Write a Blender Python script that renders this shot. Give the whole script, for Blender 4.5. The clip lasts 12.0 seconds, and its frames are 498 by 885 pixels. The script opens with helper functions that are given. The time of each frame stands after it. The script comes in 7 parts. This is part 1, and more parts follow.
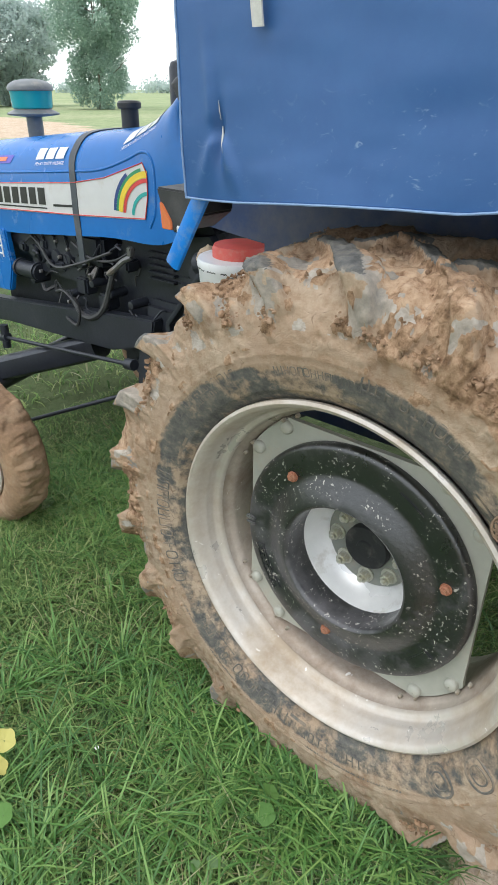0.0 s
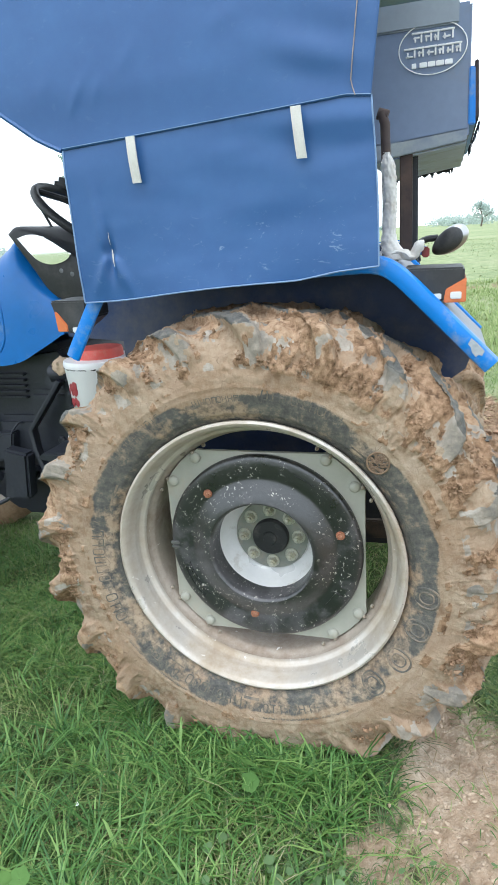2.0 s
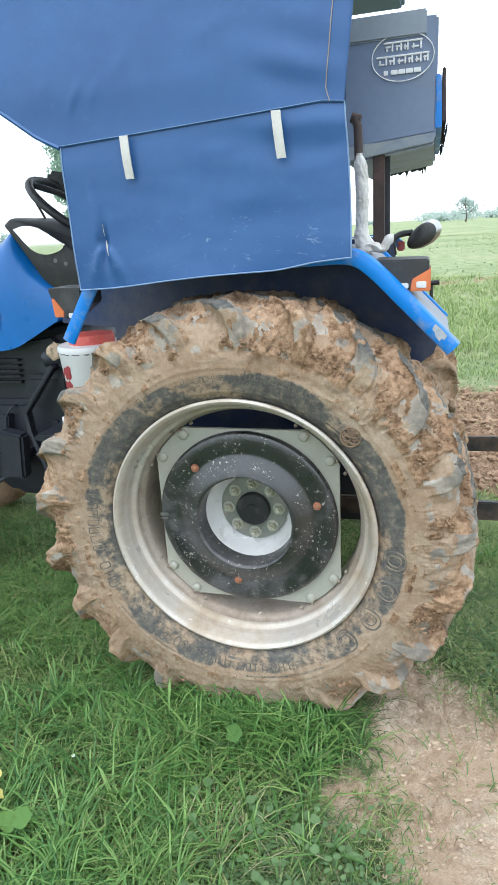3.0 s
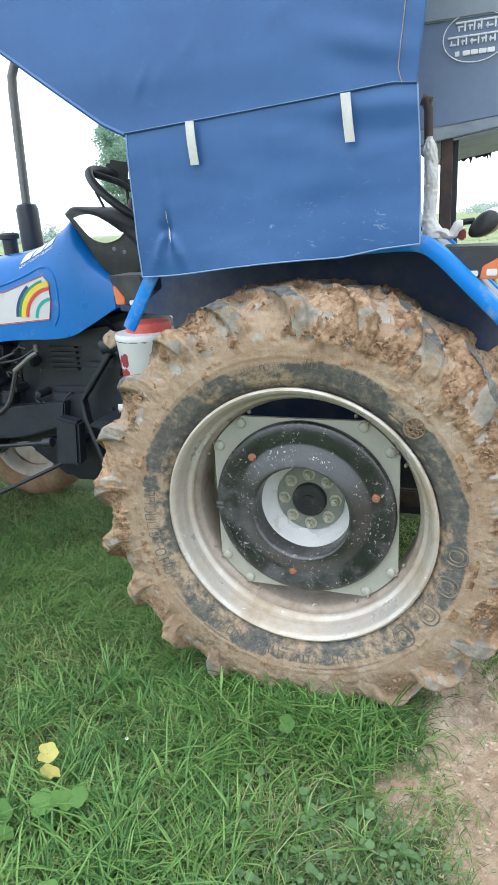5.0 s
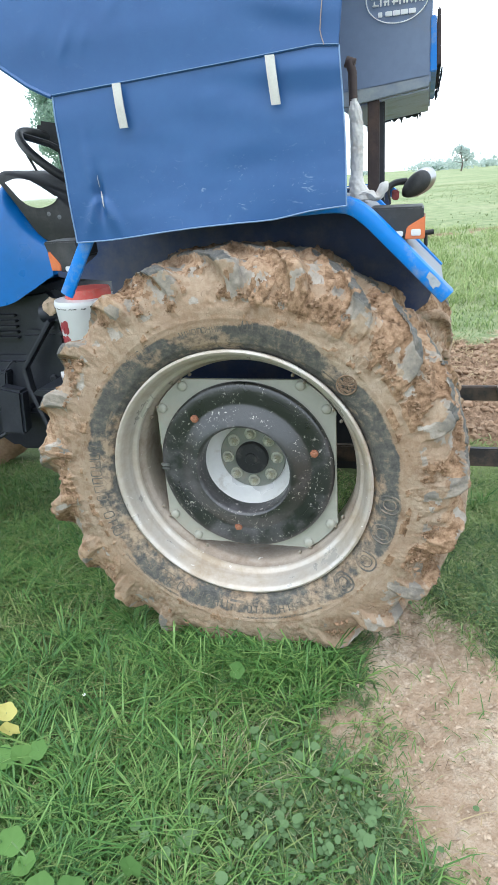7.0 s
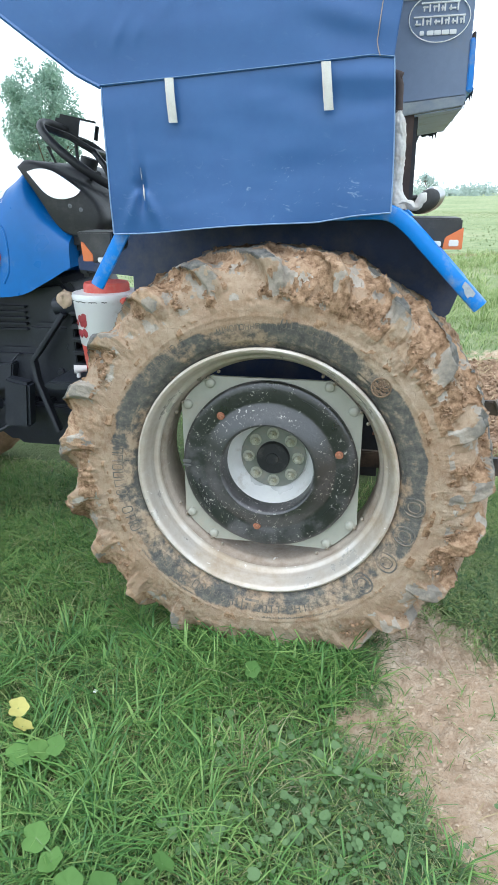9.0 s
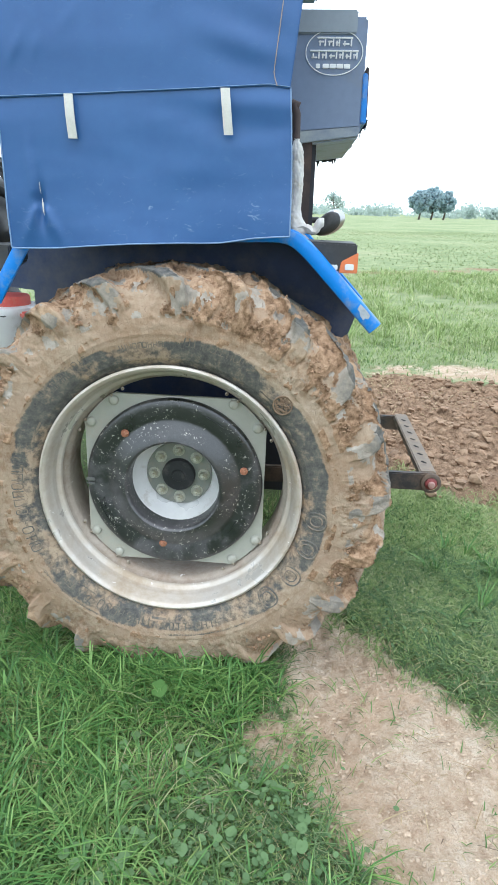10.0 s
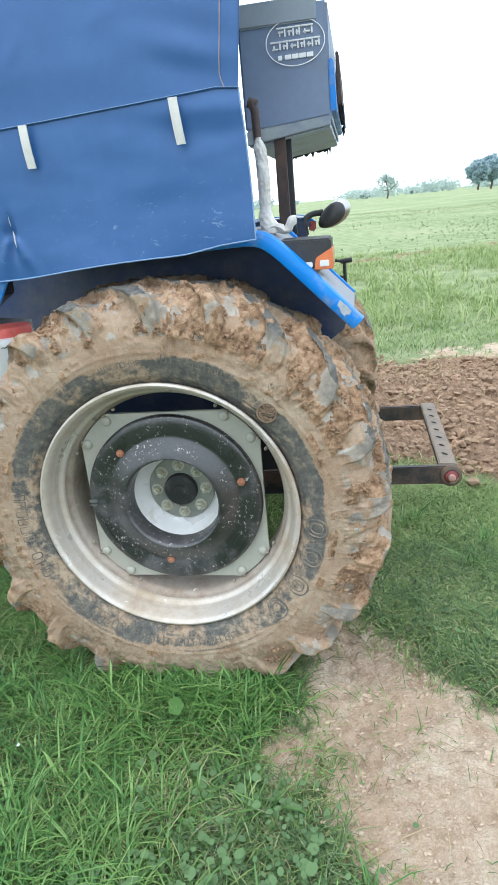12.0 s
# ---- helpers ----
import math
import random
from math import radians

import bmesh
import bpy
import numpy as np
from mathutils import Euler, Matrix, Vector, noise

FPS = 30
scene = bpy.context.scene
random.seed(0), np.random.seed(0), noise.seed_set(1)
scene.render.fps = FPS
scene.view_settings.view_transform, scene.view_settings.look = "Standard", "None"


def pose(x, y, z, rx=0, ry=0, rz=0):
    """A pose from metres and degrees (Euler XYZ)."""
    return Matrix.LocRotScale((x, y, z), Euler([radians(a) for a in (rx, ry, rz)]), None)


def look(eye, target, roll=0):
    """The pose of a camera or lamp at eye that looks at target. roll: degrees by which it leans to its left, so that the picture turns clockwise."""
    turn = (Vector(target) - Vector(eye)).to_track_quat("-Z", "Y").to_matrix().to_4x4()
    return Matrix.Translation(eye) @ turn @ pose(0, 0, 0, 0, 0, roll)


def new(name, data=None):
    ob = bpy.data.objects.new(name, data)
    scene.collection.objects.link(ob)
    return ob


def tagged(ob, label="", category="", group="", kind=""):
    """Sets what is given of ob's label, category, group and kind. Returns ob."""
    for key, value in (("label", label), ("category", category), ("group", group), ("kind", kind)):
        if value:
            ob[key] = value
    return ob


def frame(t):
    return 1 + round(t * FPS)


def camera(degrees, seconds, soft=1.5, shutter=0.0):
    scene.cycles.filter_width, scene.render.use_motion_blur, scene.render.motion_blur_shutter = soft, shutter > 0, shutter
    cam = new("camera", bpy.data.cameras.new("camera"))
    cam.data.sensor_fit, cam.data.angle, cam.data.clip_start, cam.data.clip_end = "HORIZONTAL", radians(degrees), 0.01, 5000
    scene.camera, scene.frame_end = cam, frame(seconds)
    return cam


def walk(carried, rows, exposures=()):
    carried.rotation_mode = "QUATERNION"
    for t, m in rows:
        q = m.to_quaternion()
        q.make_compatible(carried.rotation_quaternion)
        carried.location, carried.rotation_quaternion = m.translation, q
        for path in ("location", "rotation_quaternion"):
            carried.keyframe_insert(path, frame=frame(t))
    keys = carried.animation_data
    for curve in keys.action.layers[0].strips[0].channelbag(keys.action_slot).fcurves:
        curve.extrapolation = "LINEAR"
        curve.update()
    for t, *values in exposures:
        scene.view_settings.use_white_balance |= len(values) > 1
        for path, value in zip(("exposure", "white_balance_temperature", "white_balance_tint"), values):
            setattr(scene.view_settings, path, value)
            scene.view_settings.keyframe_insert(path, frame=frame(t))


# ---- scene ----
cam = camera(42.1, 12.0, 0.95)
PATH = [
    (0, (0.518, -0.84, 1.49), (-0.614, 0.503, 0.533), 0.2),
    (0.5, (0.478, -0.791, 1.512), (-0.597, 0.683, 0.692), -7.4),
    (0.8, (0.421, -0.848, 1.541), (-0.472, 0.764, 0.762), -8.1),
    (1, (0.408, -0.981, 1.493), (-0.272, 0.785, 0.846), -5.4),
    (1.5, (0.395, -1.271, 1.461), (-0.053, 0.561, 0.795), -3.3),
    (2, (0.456, -1.408, 1.436), (-0.118, 0.411, 0.835), -4.2),
    (2.5, (0.488, -1.506, 1.429), (0.012, 0.333, 0.803), -3.5),
    (2.7, (0.501, -1.526, 1.434), (-0.004, 0.305, 0.807), -3.5),
    (4.3, (0.475, -1.569, 1.428), (-0.096, 0.254, 0.837), -3.9),
    (4.5, (0.47, -1.569, 1.434), (-0.13, 0.239, 0.825), -4.0),
    (5, (0.449, -1.55, 1.423), (-0.2, 0.233, 0.789), -3.8),
    (5.5, (0.384, -1.469, 1.427), (-0.209, 0.333, 0.793), -1.6),
    (6, (0.404, -1.45, 1.442), (-0.034, 0.387, 0.783), -0.4),
    (6.5, (0.448, -1.51, 1.425), (-0.029, 0.291, 0.698), -1.5),
    (7, (0.501, -1.594, 1.427), (-0.01, 0.191, 0.683), -4.5),
    (7.2, (0.48, -1.619, 1.428), (-0.004, 0.178, 0.696), -4.0),
    (8.8, (0.331, -1.653, 1.402), (-0.068, 0.164, 0.667), -1.5),
    (9, (0.316, -1.663, 1.401), (-0.071, 0.165, 0.689), -0.7),
    (9.5, (0.316, -1.669, 1.408), (0.126, 0.185, 0.684), 0.8),
    (10, (0.343, -1.666, 1.42), (0.216, 0.212, 0.743), 1.6),
    (10.5, (0.413, -1.645, 1.436), (0.142, 0.212, 0.746), -1.4),
    (11, (0.479, -1.618, 1.437), (0.058, 0.21, 0.742), -3.2),
    (11.5, (0.525, -1.596, 1.431), (0.104, 0.23, 0.731), -5.2),
    (12, (0.562, -1.59, 1.434), (0.211, 0.258, 0.754), -5.7),
]
walk(cam, [(t, look(eye, target, roll)) for t, eye, target, roll in PATH], [(0.0, 0.05, 6150, 7), (0.8, 0.06, 6050, 6), (2.0, 0.25, 5850, 5), (6.0, 0.25, 5800, 5), (9.0, 0.24, 5700, 4), (12.0, 0.26, 5700, 4)])

# ---- world and light: bright overcast ----
SUN_EL, SUN_AZ = 70.0, 185.0
world = bpy.data.worlds.new("overcast_sky")
scene.world = world
world.use_nodes = True
wn, wl = world.node_tree.nodes, world.node_tree.links
wn.clear()
w_out, w_add = wn.new("ShaderNodeOutputWorld"), wn.new("ShaderNodeAddShader")
w_sky, w_b1, w_b2 = wn.new("ShaderNodeTexSky"), wn.new("ShaderNodeBackground"), wn.new("ShaderNodeBackground")
w_sky.sky_type, w_sky.sun_disc = "NISHITA", False
w_sky.sun_elevation, w_sky.sun_rotation = radians(SUN_EL), radians(SUN_AZ)
w_sky.dust_density = 4.0
wl.new(w_sky.outputs[0], w_b1.inputs[0])
w_b1.inputs[1].default_value = 0.05
w_b2.inputs[0].default_value = (1.0, 1.0, 0.99, 1)
w_b2.inputs[1].default_value = 1.42
wl.new(w_b1.outputs[0], w_add.inputs[0])
wl.new(w_b2.outputs[0], w_add.inputs[1])
wl.new(w_add.outputs[0], w_out.inputs[0])
sun = new("sun", bpy.data.lights.new("sun", "SUN"))
sun.data.energy, sun.data.angle, sun.data.color = 1.0, radians(45), (1.0, 0.97, 0.92)
_a, _e = radians(SUN_AZ), radians(SUN_EL)
sun.matrix_world = look((math.sin(_a) * math.cos(_e) * 30, math.cos(_a) * math.cos(_e) * 30, math.sin(_e) * 30), (0, 0, 0))


# ---- materials ----
def nodes_of(name):
    m = bpy.data.materials.new(name)
    m.use_nodes = True
    n, l = m.node_tree.nodes, m.node_tree.links
    return m, n, l, n["Principled BSDF"]


def coords(n, l, scale, obj=True):
    tc, mp = n.new("ShaderNodeTexCoord"), n.new("ShaderNodeMapping")
    mp.inputs["Scale"].default_value = (scale,) * 3 if not isinstance(scale, tuple) else scale
    l.new(tc.outputs["Object"], mp.inputs[0])
    return mp.outputs[0]


def noise_tex(n, l, vec, scale, detail=5.0, rough=0.6, dist=0.0):
    t = n.new("ShaderNodeTexNoise")
    t.inputs["Scale"].default_value, t.inputs["Detail"].default_value = scale, detail
    t.inputs["Roughness"].default_value, t.inputs["Distortion"].default_value = rough, dist
    l.new(vec, t.inputs["Vector"])
    return t.outputs[0]


def ramp(n, l, fac, stops, mode="LINEAR"):
    r = n.new("ShaderNodeValToRGB")
    r.color_ramp.interpolation = mode
    el = r.color_ramp.elements
    while len(el) < len(stops):
        el.new(0.5)
    for e, (p, c) in zip(el, stops):
        e.position = p
        e.color = (*c, 1) if len(c) == 3 else c
    l.new(fac, r.inputs[0])
    return r.outputs[0]


def mix(n, l, fac, a, b):
    m = n.new("ShaderNodeMix")
    m.data_type = "RGBA"
    for sock, v in ((m.inputs[0], fac), (m.inputs[6], a), (m.inputs[7], b)):
        if isinstance(v, (int, float)):
            sock.default_value = v
        elif isinstance(v, tuple):
            sock.default_value = (*v, 1)
        else:
            l.new(v, sock)
    return m.outputs[2]


def math_node(n, l, op, a, b=0.0):
    m = n.new("ShaderNodeMath")
    m.operation = op
    for sock, v in ((m.inputs[0], a), (m.inputs[1], b)):
        if isinstance(v, (int, float)):
            sock.default_value = v
        else:
            l.new(v, sock)
    return m.outputs[0]


def bump(n, l, bsdf, height, strength=0.3, dist=0.01):
    b = n.new("ShaderNodeBump")
    b.inputs["Strength"].default_value, b.inputs["Distance"].default_value = strength, dist
    l.new(height, b.inputs["Height"])
    l.new(b.outputs[0], bsdf.inputs["Normal"])


def attr(n, name):
    a = n.new("ShaderNodeAttribute")
    a.attribute_name = name
    return a.outputs["Fac"]


W3 = ((0, 0, 0), (1, 1, 1))


def surf(name, base, vary=0.25, grain=60.0, rough=0.5, metal=0.0, relief=0.15, dirt=None, dirt_amount=0.5, dirt_scale=6.0, chips=None, chip_amount=0.35, chip_scale=25.0, spec=0.5):
    """Paint, metal, rubber or plastic with grain, dust patches and worn-off chips."""
    m, n, l, b = nodes_of(name)
    v = coords(n, l, 1.0)
    fine, broad = noise_tex(n, l, v, grain, 6), noise_tex(n, l, v, grain / 12, 4)
    lo, hi = tuple(c * (1 - vary) for c in base), tuple(min(1, c * (1 + vary)) for c in base)
    col = mix(n, l, 0.5, ramp(n, l, fine, ((0.25, lo), (0.75, hi))), ramp(n, l, broad, ((0.3, lo), (0.7, hi))))
    rg = ramp(n, l, broad, ((0.3, (max(0, rough - 0.1),) * 3), (0.7, (min(1, rough + 0.12),) * 3)))
    if dirt:
        dm = ramp(n, l, noise_tex(n, l, v, dirt_scale, 8, 0.7), ((0.62 - dirt_amount * 0.4, W3[0]), (0.8 - dirt_amount * 0.25, W3[1])))
        dm = math_node(n, l, "MULTIPLY", dm, 0.85)
        col = mix(n, l, dm, col, dirt)
        rg = mix(n, l, dm, rg, (0.9, 0.9, 0.9))
    if chips:
        cm = ramp(n, l, noise_tex(n, l, v, chip_scale, 3, 0.75, 0.6), ((0.76 - chip_amount * 0.3, W3[0]), (0.79 - chip_amount * 0.3, W3[1])))
        cm = math_node(n, l, "MULTIPLY", cm, ramp(n, l, noise_tex(n, l, v, chip_scale / 9, 3), ((0.44, W3[0]), (0.56, W3[1]))))
        col = mix(n, l, cm, col, chips)
    l.new(col, b.inputs["Base Color"])
    l.new(rg, b.inputs["Roughness"])
    b.inputs["Metallic"].default_value = metal
    b.inputs["Specular IOR Level"].default_value = spec
    if relief:
        bump(n, l, b, fine, relief, 0.004)
    return m


def plant(name, stops, rough=0.65, sheen=0.18, per="island", thin=0.3):
    """Leaf material: colour differs from blade to blade."""
    m, n, l, b = nodes_of(name)
    if per == "island":
        g = n.new("ShaderNodeNewGeometry")
        r = g.outputs["Random Per Island"]
    else:
        r = n.new("ShaderNodeObjectInfo").outputs["Random"]
    v = coords(n, l, 1.0)
    patch = noise_tex(n, l, v, 1.3, 3)
    f = math_node(n, l, "ADD", math_node(n, l, "MULTIPLY", r, 0.75), math_node(n, l, "MULTIPLY", math_node(n, l, "SUBTRACT", patch, 0.3), 0.6))
    col = ramp(n, l, f, stops)
    l.new(col, b.inputs["Base Color"])
    b.inputs["Roughness"].default_value = rough
    b.inputs["Specular IOR Level"].default_value = sheen
    tr = n.new("ShaderNodeBsdfTranslucent")
    mx = n.new("ShaderNodeMixShader")
    mx.inputs[0].default_value = thin
    l.new(col, tr.inputs[0])
    l.new(b.outputs[0], mx.inputs[1])
    l.new(tr.outputs[0], mx.inputs[2])
    l.new(mx.outputs[0], n["Material Output"].inputs[0])
    return m


DUST = (0.42, 0.33, 0.23)
blue_paint = surf("blue_paint", (0.013, 0.148, 0.48), 0.12, 30, 0.26, 0, 0.03, (0.25, 0.32, 0.42), 0.12, 5)
blue_worn = surf("blue_paint_worn", (0.010, 0.195, 0.64), 0.15, 40, 0.38, 0, 0.05, (0.33, 0.36, 0.38), 0.26, 9, (0.30, 0.30, 0.30), 0.2, 18)
navy_sheet = surf("dark_navy_sheet", (0.022, 0.042, 0.115), 0.3, 30, 0.5, 0, 0.08, (0.13, 0.13, 0.14), 0.4, 4)
# pale grey-blue base imitates the sky mirrored in the dusty plate
plate_sky_pale = surf("dusty_grey_blue_sheet", (0.16, 0.19, 0.26), 0.2, 30, 0.35, 0, 0.05, (0.36, 0.36, 0.36), 0.5, 5)
black_plastic = surf("black_plastic", (0.03, 0.031, 0.034), 0.25, 80, 0.5, 0, 0.1, (0.1, 0.095, 0.09), 0.2, 6)
black_iron = surf("black_iron", (0.018, 0.021, 0.030), 0.35, 60, 0.42, 0.0, 0.3, (0.055, 0.058, 0.066), 0.14, 9, (0.2, 0.19, 0.18), 0.08, 40)
grey_iron = surf("grey_iron", (0.18, 0.18, 0.18), 0.3, 50, 0.45, 0.6, 0.2, (0.25, 0.2, 0.15), 0.3, 10)
# violet-grey dust tone partly stands in for sky sheen on the weight
weight_black = surf("chipped_black_cast_iron", (0.010, 0.011, 0.013), 0.3, 70, 0.36, 0.0, 0.3, (0.14, 0.13, 0.145), 0.30, 7, (0.44, 0.42, 0.38), 0.50, 105, 1.0)
weight_black.node_tree.nodes["Principled BSDF"].inputs["Coat Weight"].default_value = 0.3
weight_black.node_tree.nodes["Principled BSDF"].inputs["Coat Roughness"].default_value = 0.22
green_grey = surf("pale_green_grey_paint", (0.385, 0.385, 0.335), 0.12, 40, 0.45, 0.0, 0.06, (0.42, 0.36, 0.28), 0.2, 8)
silver = surf("silver_rim_paint", (0.60, 0.56, 0.515), 0.1, 60, 0.3, 0.35, 0.06, (0.42, 0.33, 0.235), 0.56, 5, (0.88, 0.86, 0.83), 0.3, 34)
white_paint = surf("white_dish_paint", (0.80, 0.80, 0.80), 0.1, 40, 0.32, 0.25, 0.05, (0.45, 0.4, 0.34), 0.2, 12, (0.2, 0.18, 0.16), 0.08, 60)
scraped = surf("scraped_primer", (0.42, 0.46, 0.5), 0.3, 60, 0.6, 0, 0.2, (0.25, 0.28, 0.33), 0.4, 40)
rim_stud = surf("dirty_zinc_stud", (0.5, 0.47, 0.40), 0.3, 90, 0.6, 0.4, 0.2, (0.2, 0.14, 0.09), 0.5, 40)
strap_rubber = surf("grey_rubber_strap", (0.06, 0.07, 0.085), 0.25, 60, 0.5, 0, 0.15, (0.16, 0.16, 0.16), 0.3, 12)
rust = surf("rusty_orange", (0.34, 0.14, 0.08), 0.3, 200, 0.8, 0, 0.3, (0.3, 0.2, 0.13), 0.3, 40)
nut_metal = surf("zinc_nut", (0.52, 0.52, 0.46), 0.35, 160, 0.35, 0.65, 0.2, (0.36, 0.33, 0.20), 0.45, 30)
# well browner than the rim: mud plus the recess's shade in the colour
well_mud_shade = surf("mud_stained_rim_well", (0.46, 0.40, 0.345), 0.25, 50, 0.34, 0.3, 0.1, (0.26, 0.19, 0.135), 0.45, 6, (0.75, 0.72, 0.68), 0.28, 30)
hub_green = surf("dull_green_hub_paint", (0.23, 0.24, 0.215), 0.2, 50, 0.4, 0.2, 0.1, (0.34, 0.30, 0.24), 0.25, 18, (0.5, 0.5, 0.46), 0.15, 50)
cap_black = surf("hub_cap_black", (0.015, 0.016, 0.018), 0.3, 90, 0.55, 0, 0.15, (0.12, 0.11, 0.1), 0.3, 20)
box_grey = surf("grey_sheet_metal", (0.165, 0.215, 0.325), 0.12, 50, 0.5, 0, 0.05, (0.2, 0.2, 0.2), 0.15, 5)
box_pale = surf("worn_pale_band", (0.33, 0.36, 0.37), 0.2, 30, 0.7, 0, 0.1, (0.17, 0.21, 0.29), 0.62, 9)
# colour brightened and blued to offset shade and green bounce under the box
under_grey = surf("pale_blue_grey_underside", (0.56, 0.64, 0.82), 0.15, 40, 0.6, 0, 0.05, (0.4, 0.42, 0.45), 0.3, 9)
box_flange = surf("pale_grey_flange", (0.25, 0.29, 0.34), 0.12, 50, 0.5, 0, 0.05)
rag = surf("frayed_black_rag", (0.05, 0.055, 0.06), 0.4, 90, 0.95, 0, 0.3)
white_mark = surf("white_lettering", (0.8, 0.81, 0.82), 0.05, 60, 0.5)
decal_white = surf("white_decal", (0.60, 0.60, 0.60), 0.06, 30, 0.4, 0, 0.0, (0.5, 0.45, 0.38), 0.15, 8)
decal_black = surf("black_decal", (0.02, 0.02, 0.022), 0.2, 30, 0.4)
red_mark = surf("red_decal", (0.6, 0.05, 0.05), 0.1, 30, 0.4)
yellow_mark = surf("yellow_decal", (0.75, 0.55, 0.04), 0.1, 30, 0.4)
green_mark = surf("green_decal", (0.03, 0.25, 0.1), 0.1, 30, 0.4)
navy_mark = surf("navy_decal", (0.02, 0.05, 0.2), 0.1, 30, 0.4)
teal_mark = surf("teal_decal", (0.03, 0.35, 0.33), 0.1, 30, 0.4)
orange_mark = surf("orange_decal", (0.8, 0.2, 0.08), 0.1, 30, 0.4)
purple_mark = surf("violet_decal", (0.12, 0.1, 0.5), 0.1, 30, 0.4)
strap_white = surf("white_webbing", (0.60, 0.59, 0.55), 0.15, 300, 0.9, 0, 0.3, (0.45, 0.42, 0.38), 0.25, 15)
piping = surf("pale_blue_piping", (0.2, 0.3, 0.48), 0.2, 150, 0.8, 0, 0.2)
thread = surf("tan_seam_thread", (0.3, 0.26, 0.25), 0.2, 200, 0.9, 0, 0.2)
jug_white = surf("white_jug_plastic", (0.78, 0.79, 0.8), 0.05, 30, 0.35, 0, 0.02, (0.5, 0.45, 0.4), 0.15, 14, (0.06, 0.05, 0.05), 0.02, 22)
jug_red = surf("red_jug_plastic", (0.60, 0.095, 0.075), 0.12, 30, 0.45, 0, 0.04, (0.5, 0.33, 0.25), 0.3, 12)
berry = surf("dark_red_print", (0.32, 0.04, 0.05), 0.3, 60, 0.45)
teal_glass = surf("teal_plastic_bowl", (0.02, 0.3, 0.36), 0.15, 20, 0.15, 0, 0.0)
grey_plastic = surf("grey_plastic", (0.16, 0.17, 0.18), 0.2, 40, 0.45, 0, 0.05, (0.4, 0.36, 0.3), 0.2, 10)
post_brown = surf("brown_primer_steel", (0.05, 0.035, 0.033), 0.3, 50, 0.7, 0, 0.2, (0.12, 0.08, 0.06), 0.4, 10)
amber = surf("amber_lens", (0.64, 0.19, 0.075), 0.08, 120, 0.15, 0, 0.2)
clear_lens = surf("clear_lens", (0.7, 0.7, 0.68), 0.08, 120, 0.15, 0, 0.1)
plastic_wrap = surf("crumpled_milky_plastic", (0.58, 0.57, 0.55), 0.2, 40, 0.28, 0, 0.4, (0.4, 0.34, 0.28), 0.3, 30)
red_iron = surf("red_paint_pin", (0.30, 0.06, 0.06), 0.3, 60, 0.5, 0, 0.2, (0.04, 0.03, 0.03), 0.45, 30)
pin_worn = surf("worn_pin_end", (0.44, 0.30, 0.27), 0.3, 90, 0.5, 0.3, 0.2, (0.36, 0.1, 0.09), 0.4, 40)
link_iron = surf("worn_black_link", (0.03, 0.03, 0.033), 0.35, 40, 0.5, 0.2, 0.3, (0.22, 0.15, 0.105), 0.48, 6, (0.4, 0.36, 0.32), 0.22, 30)
bar_iron = surf("dusty_drawbar", (0.23, 0.19, 0.155), 0.3, 60, 0.7, 0.2, 0.3, (0.36, 0.28, 0.2), 0.4, 12)
hole_shade = surf("dark_hole", (0.012, 0.011, 0.01), 0.2, 60, 0.95)
stone = surf("tan_cloth_bundle", (0.5, 0.38, 0.27), 0.35, 60, 0.9, 0, 0.5)
bark = surf("grey_brown_bark", (0.13, 0.1, 0.075), 0.35, 12, 0.95, 0, 0.6)


def mirror_mat(name, col, rough):
    m, n, l, b = nodes_of(name)
    b.inputs["Base Color"].default_value = (*col, 1)
    b.inputs["Metallic"].default_value, b.inputs["Roughness"].default_value = 1.0, rough
    return m


mirror_glass = mirror_mat("mirror_glass", (0.85, 0.87, 0.88), 0.03)
chrome = mirror_mat("chrome", (0.5, 0.5, 0.52), 0.3)


def canvas_mat():
    m, n, l, b = nodes_of("blue_canvas")
    v = coords(n, l, 1.0)
    broad, mid, fine = noise_tex(n, l, v, 2.2, 4), noise_tex(n, l, v, 14, 6, 0.7), noise_tex(n, l, v, 420, 3)
    col = mix(n, l, 0.45, ramp(n, l, broad, ((0.3, (0.026, 0.086, 0.25)), (0.7, (0.037, 0.116, 0.305)))), ramp(n, l, mid, ((0.3, (0.025, 0.082, 0.237)), (0.75, (0.043, 0.125, 0.312)))))
    scuff = ramp(n, l, noise_tex(n, l, coords(n, l, (9.0, 9.0, 16.0)), 3.4, 5, 0.75, 0.8), ((0.605, W3[0]), (0.66, W3[1])))
    low = attr(n, "scuff")
    col = mix(n, l, math_node(n, l, "MULTIPLY", scuff, low), col, (0.24, 0.34, 0.5))
    l.new(col, b.inputs["Base Color"])
    b.inputs["Roughness"].default_value, b.inputs["Specular IOR Level"].default_value = 0.43, 0.5
    h = math_node(n, l, "ADD", math_node(n, l, "MULTIPLY", mid, 0.7), math_node(n, l, "MULTIPLY", fine, 0.15))
    bump(n, l, b, h, 0.10, 0.005)
    return m


canvas = canvas_mat()


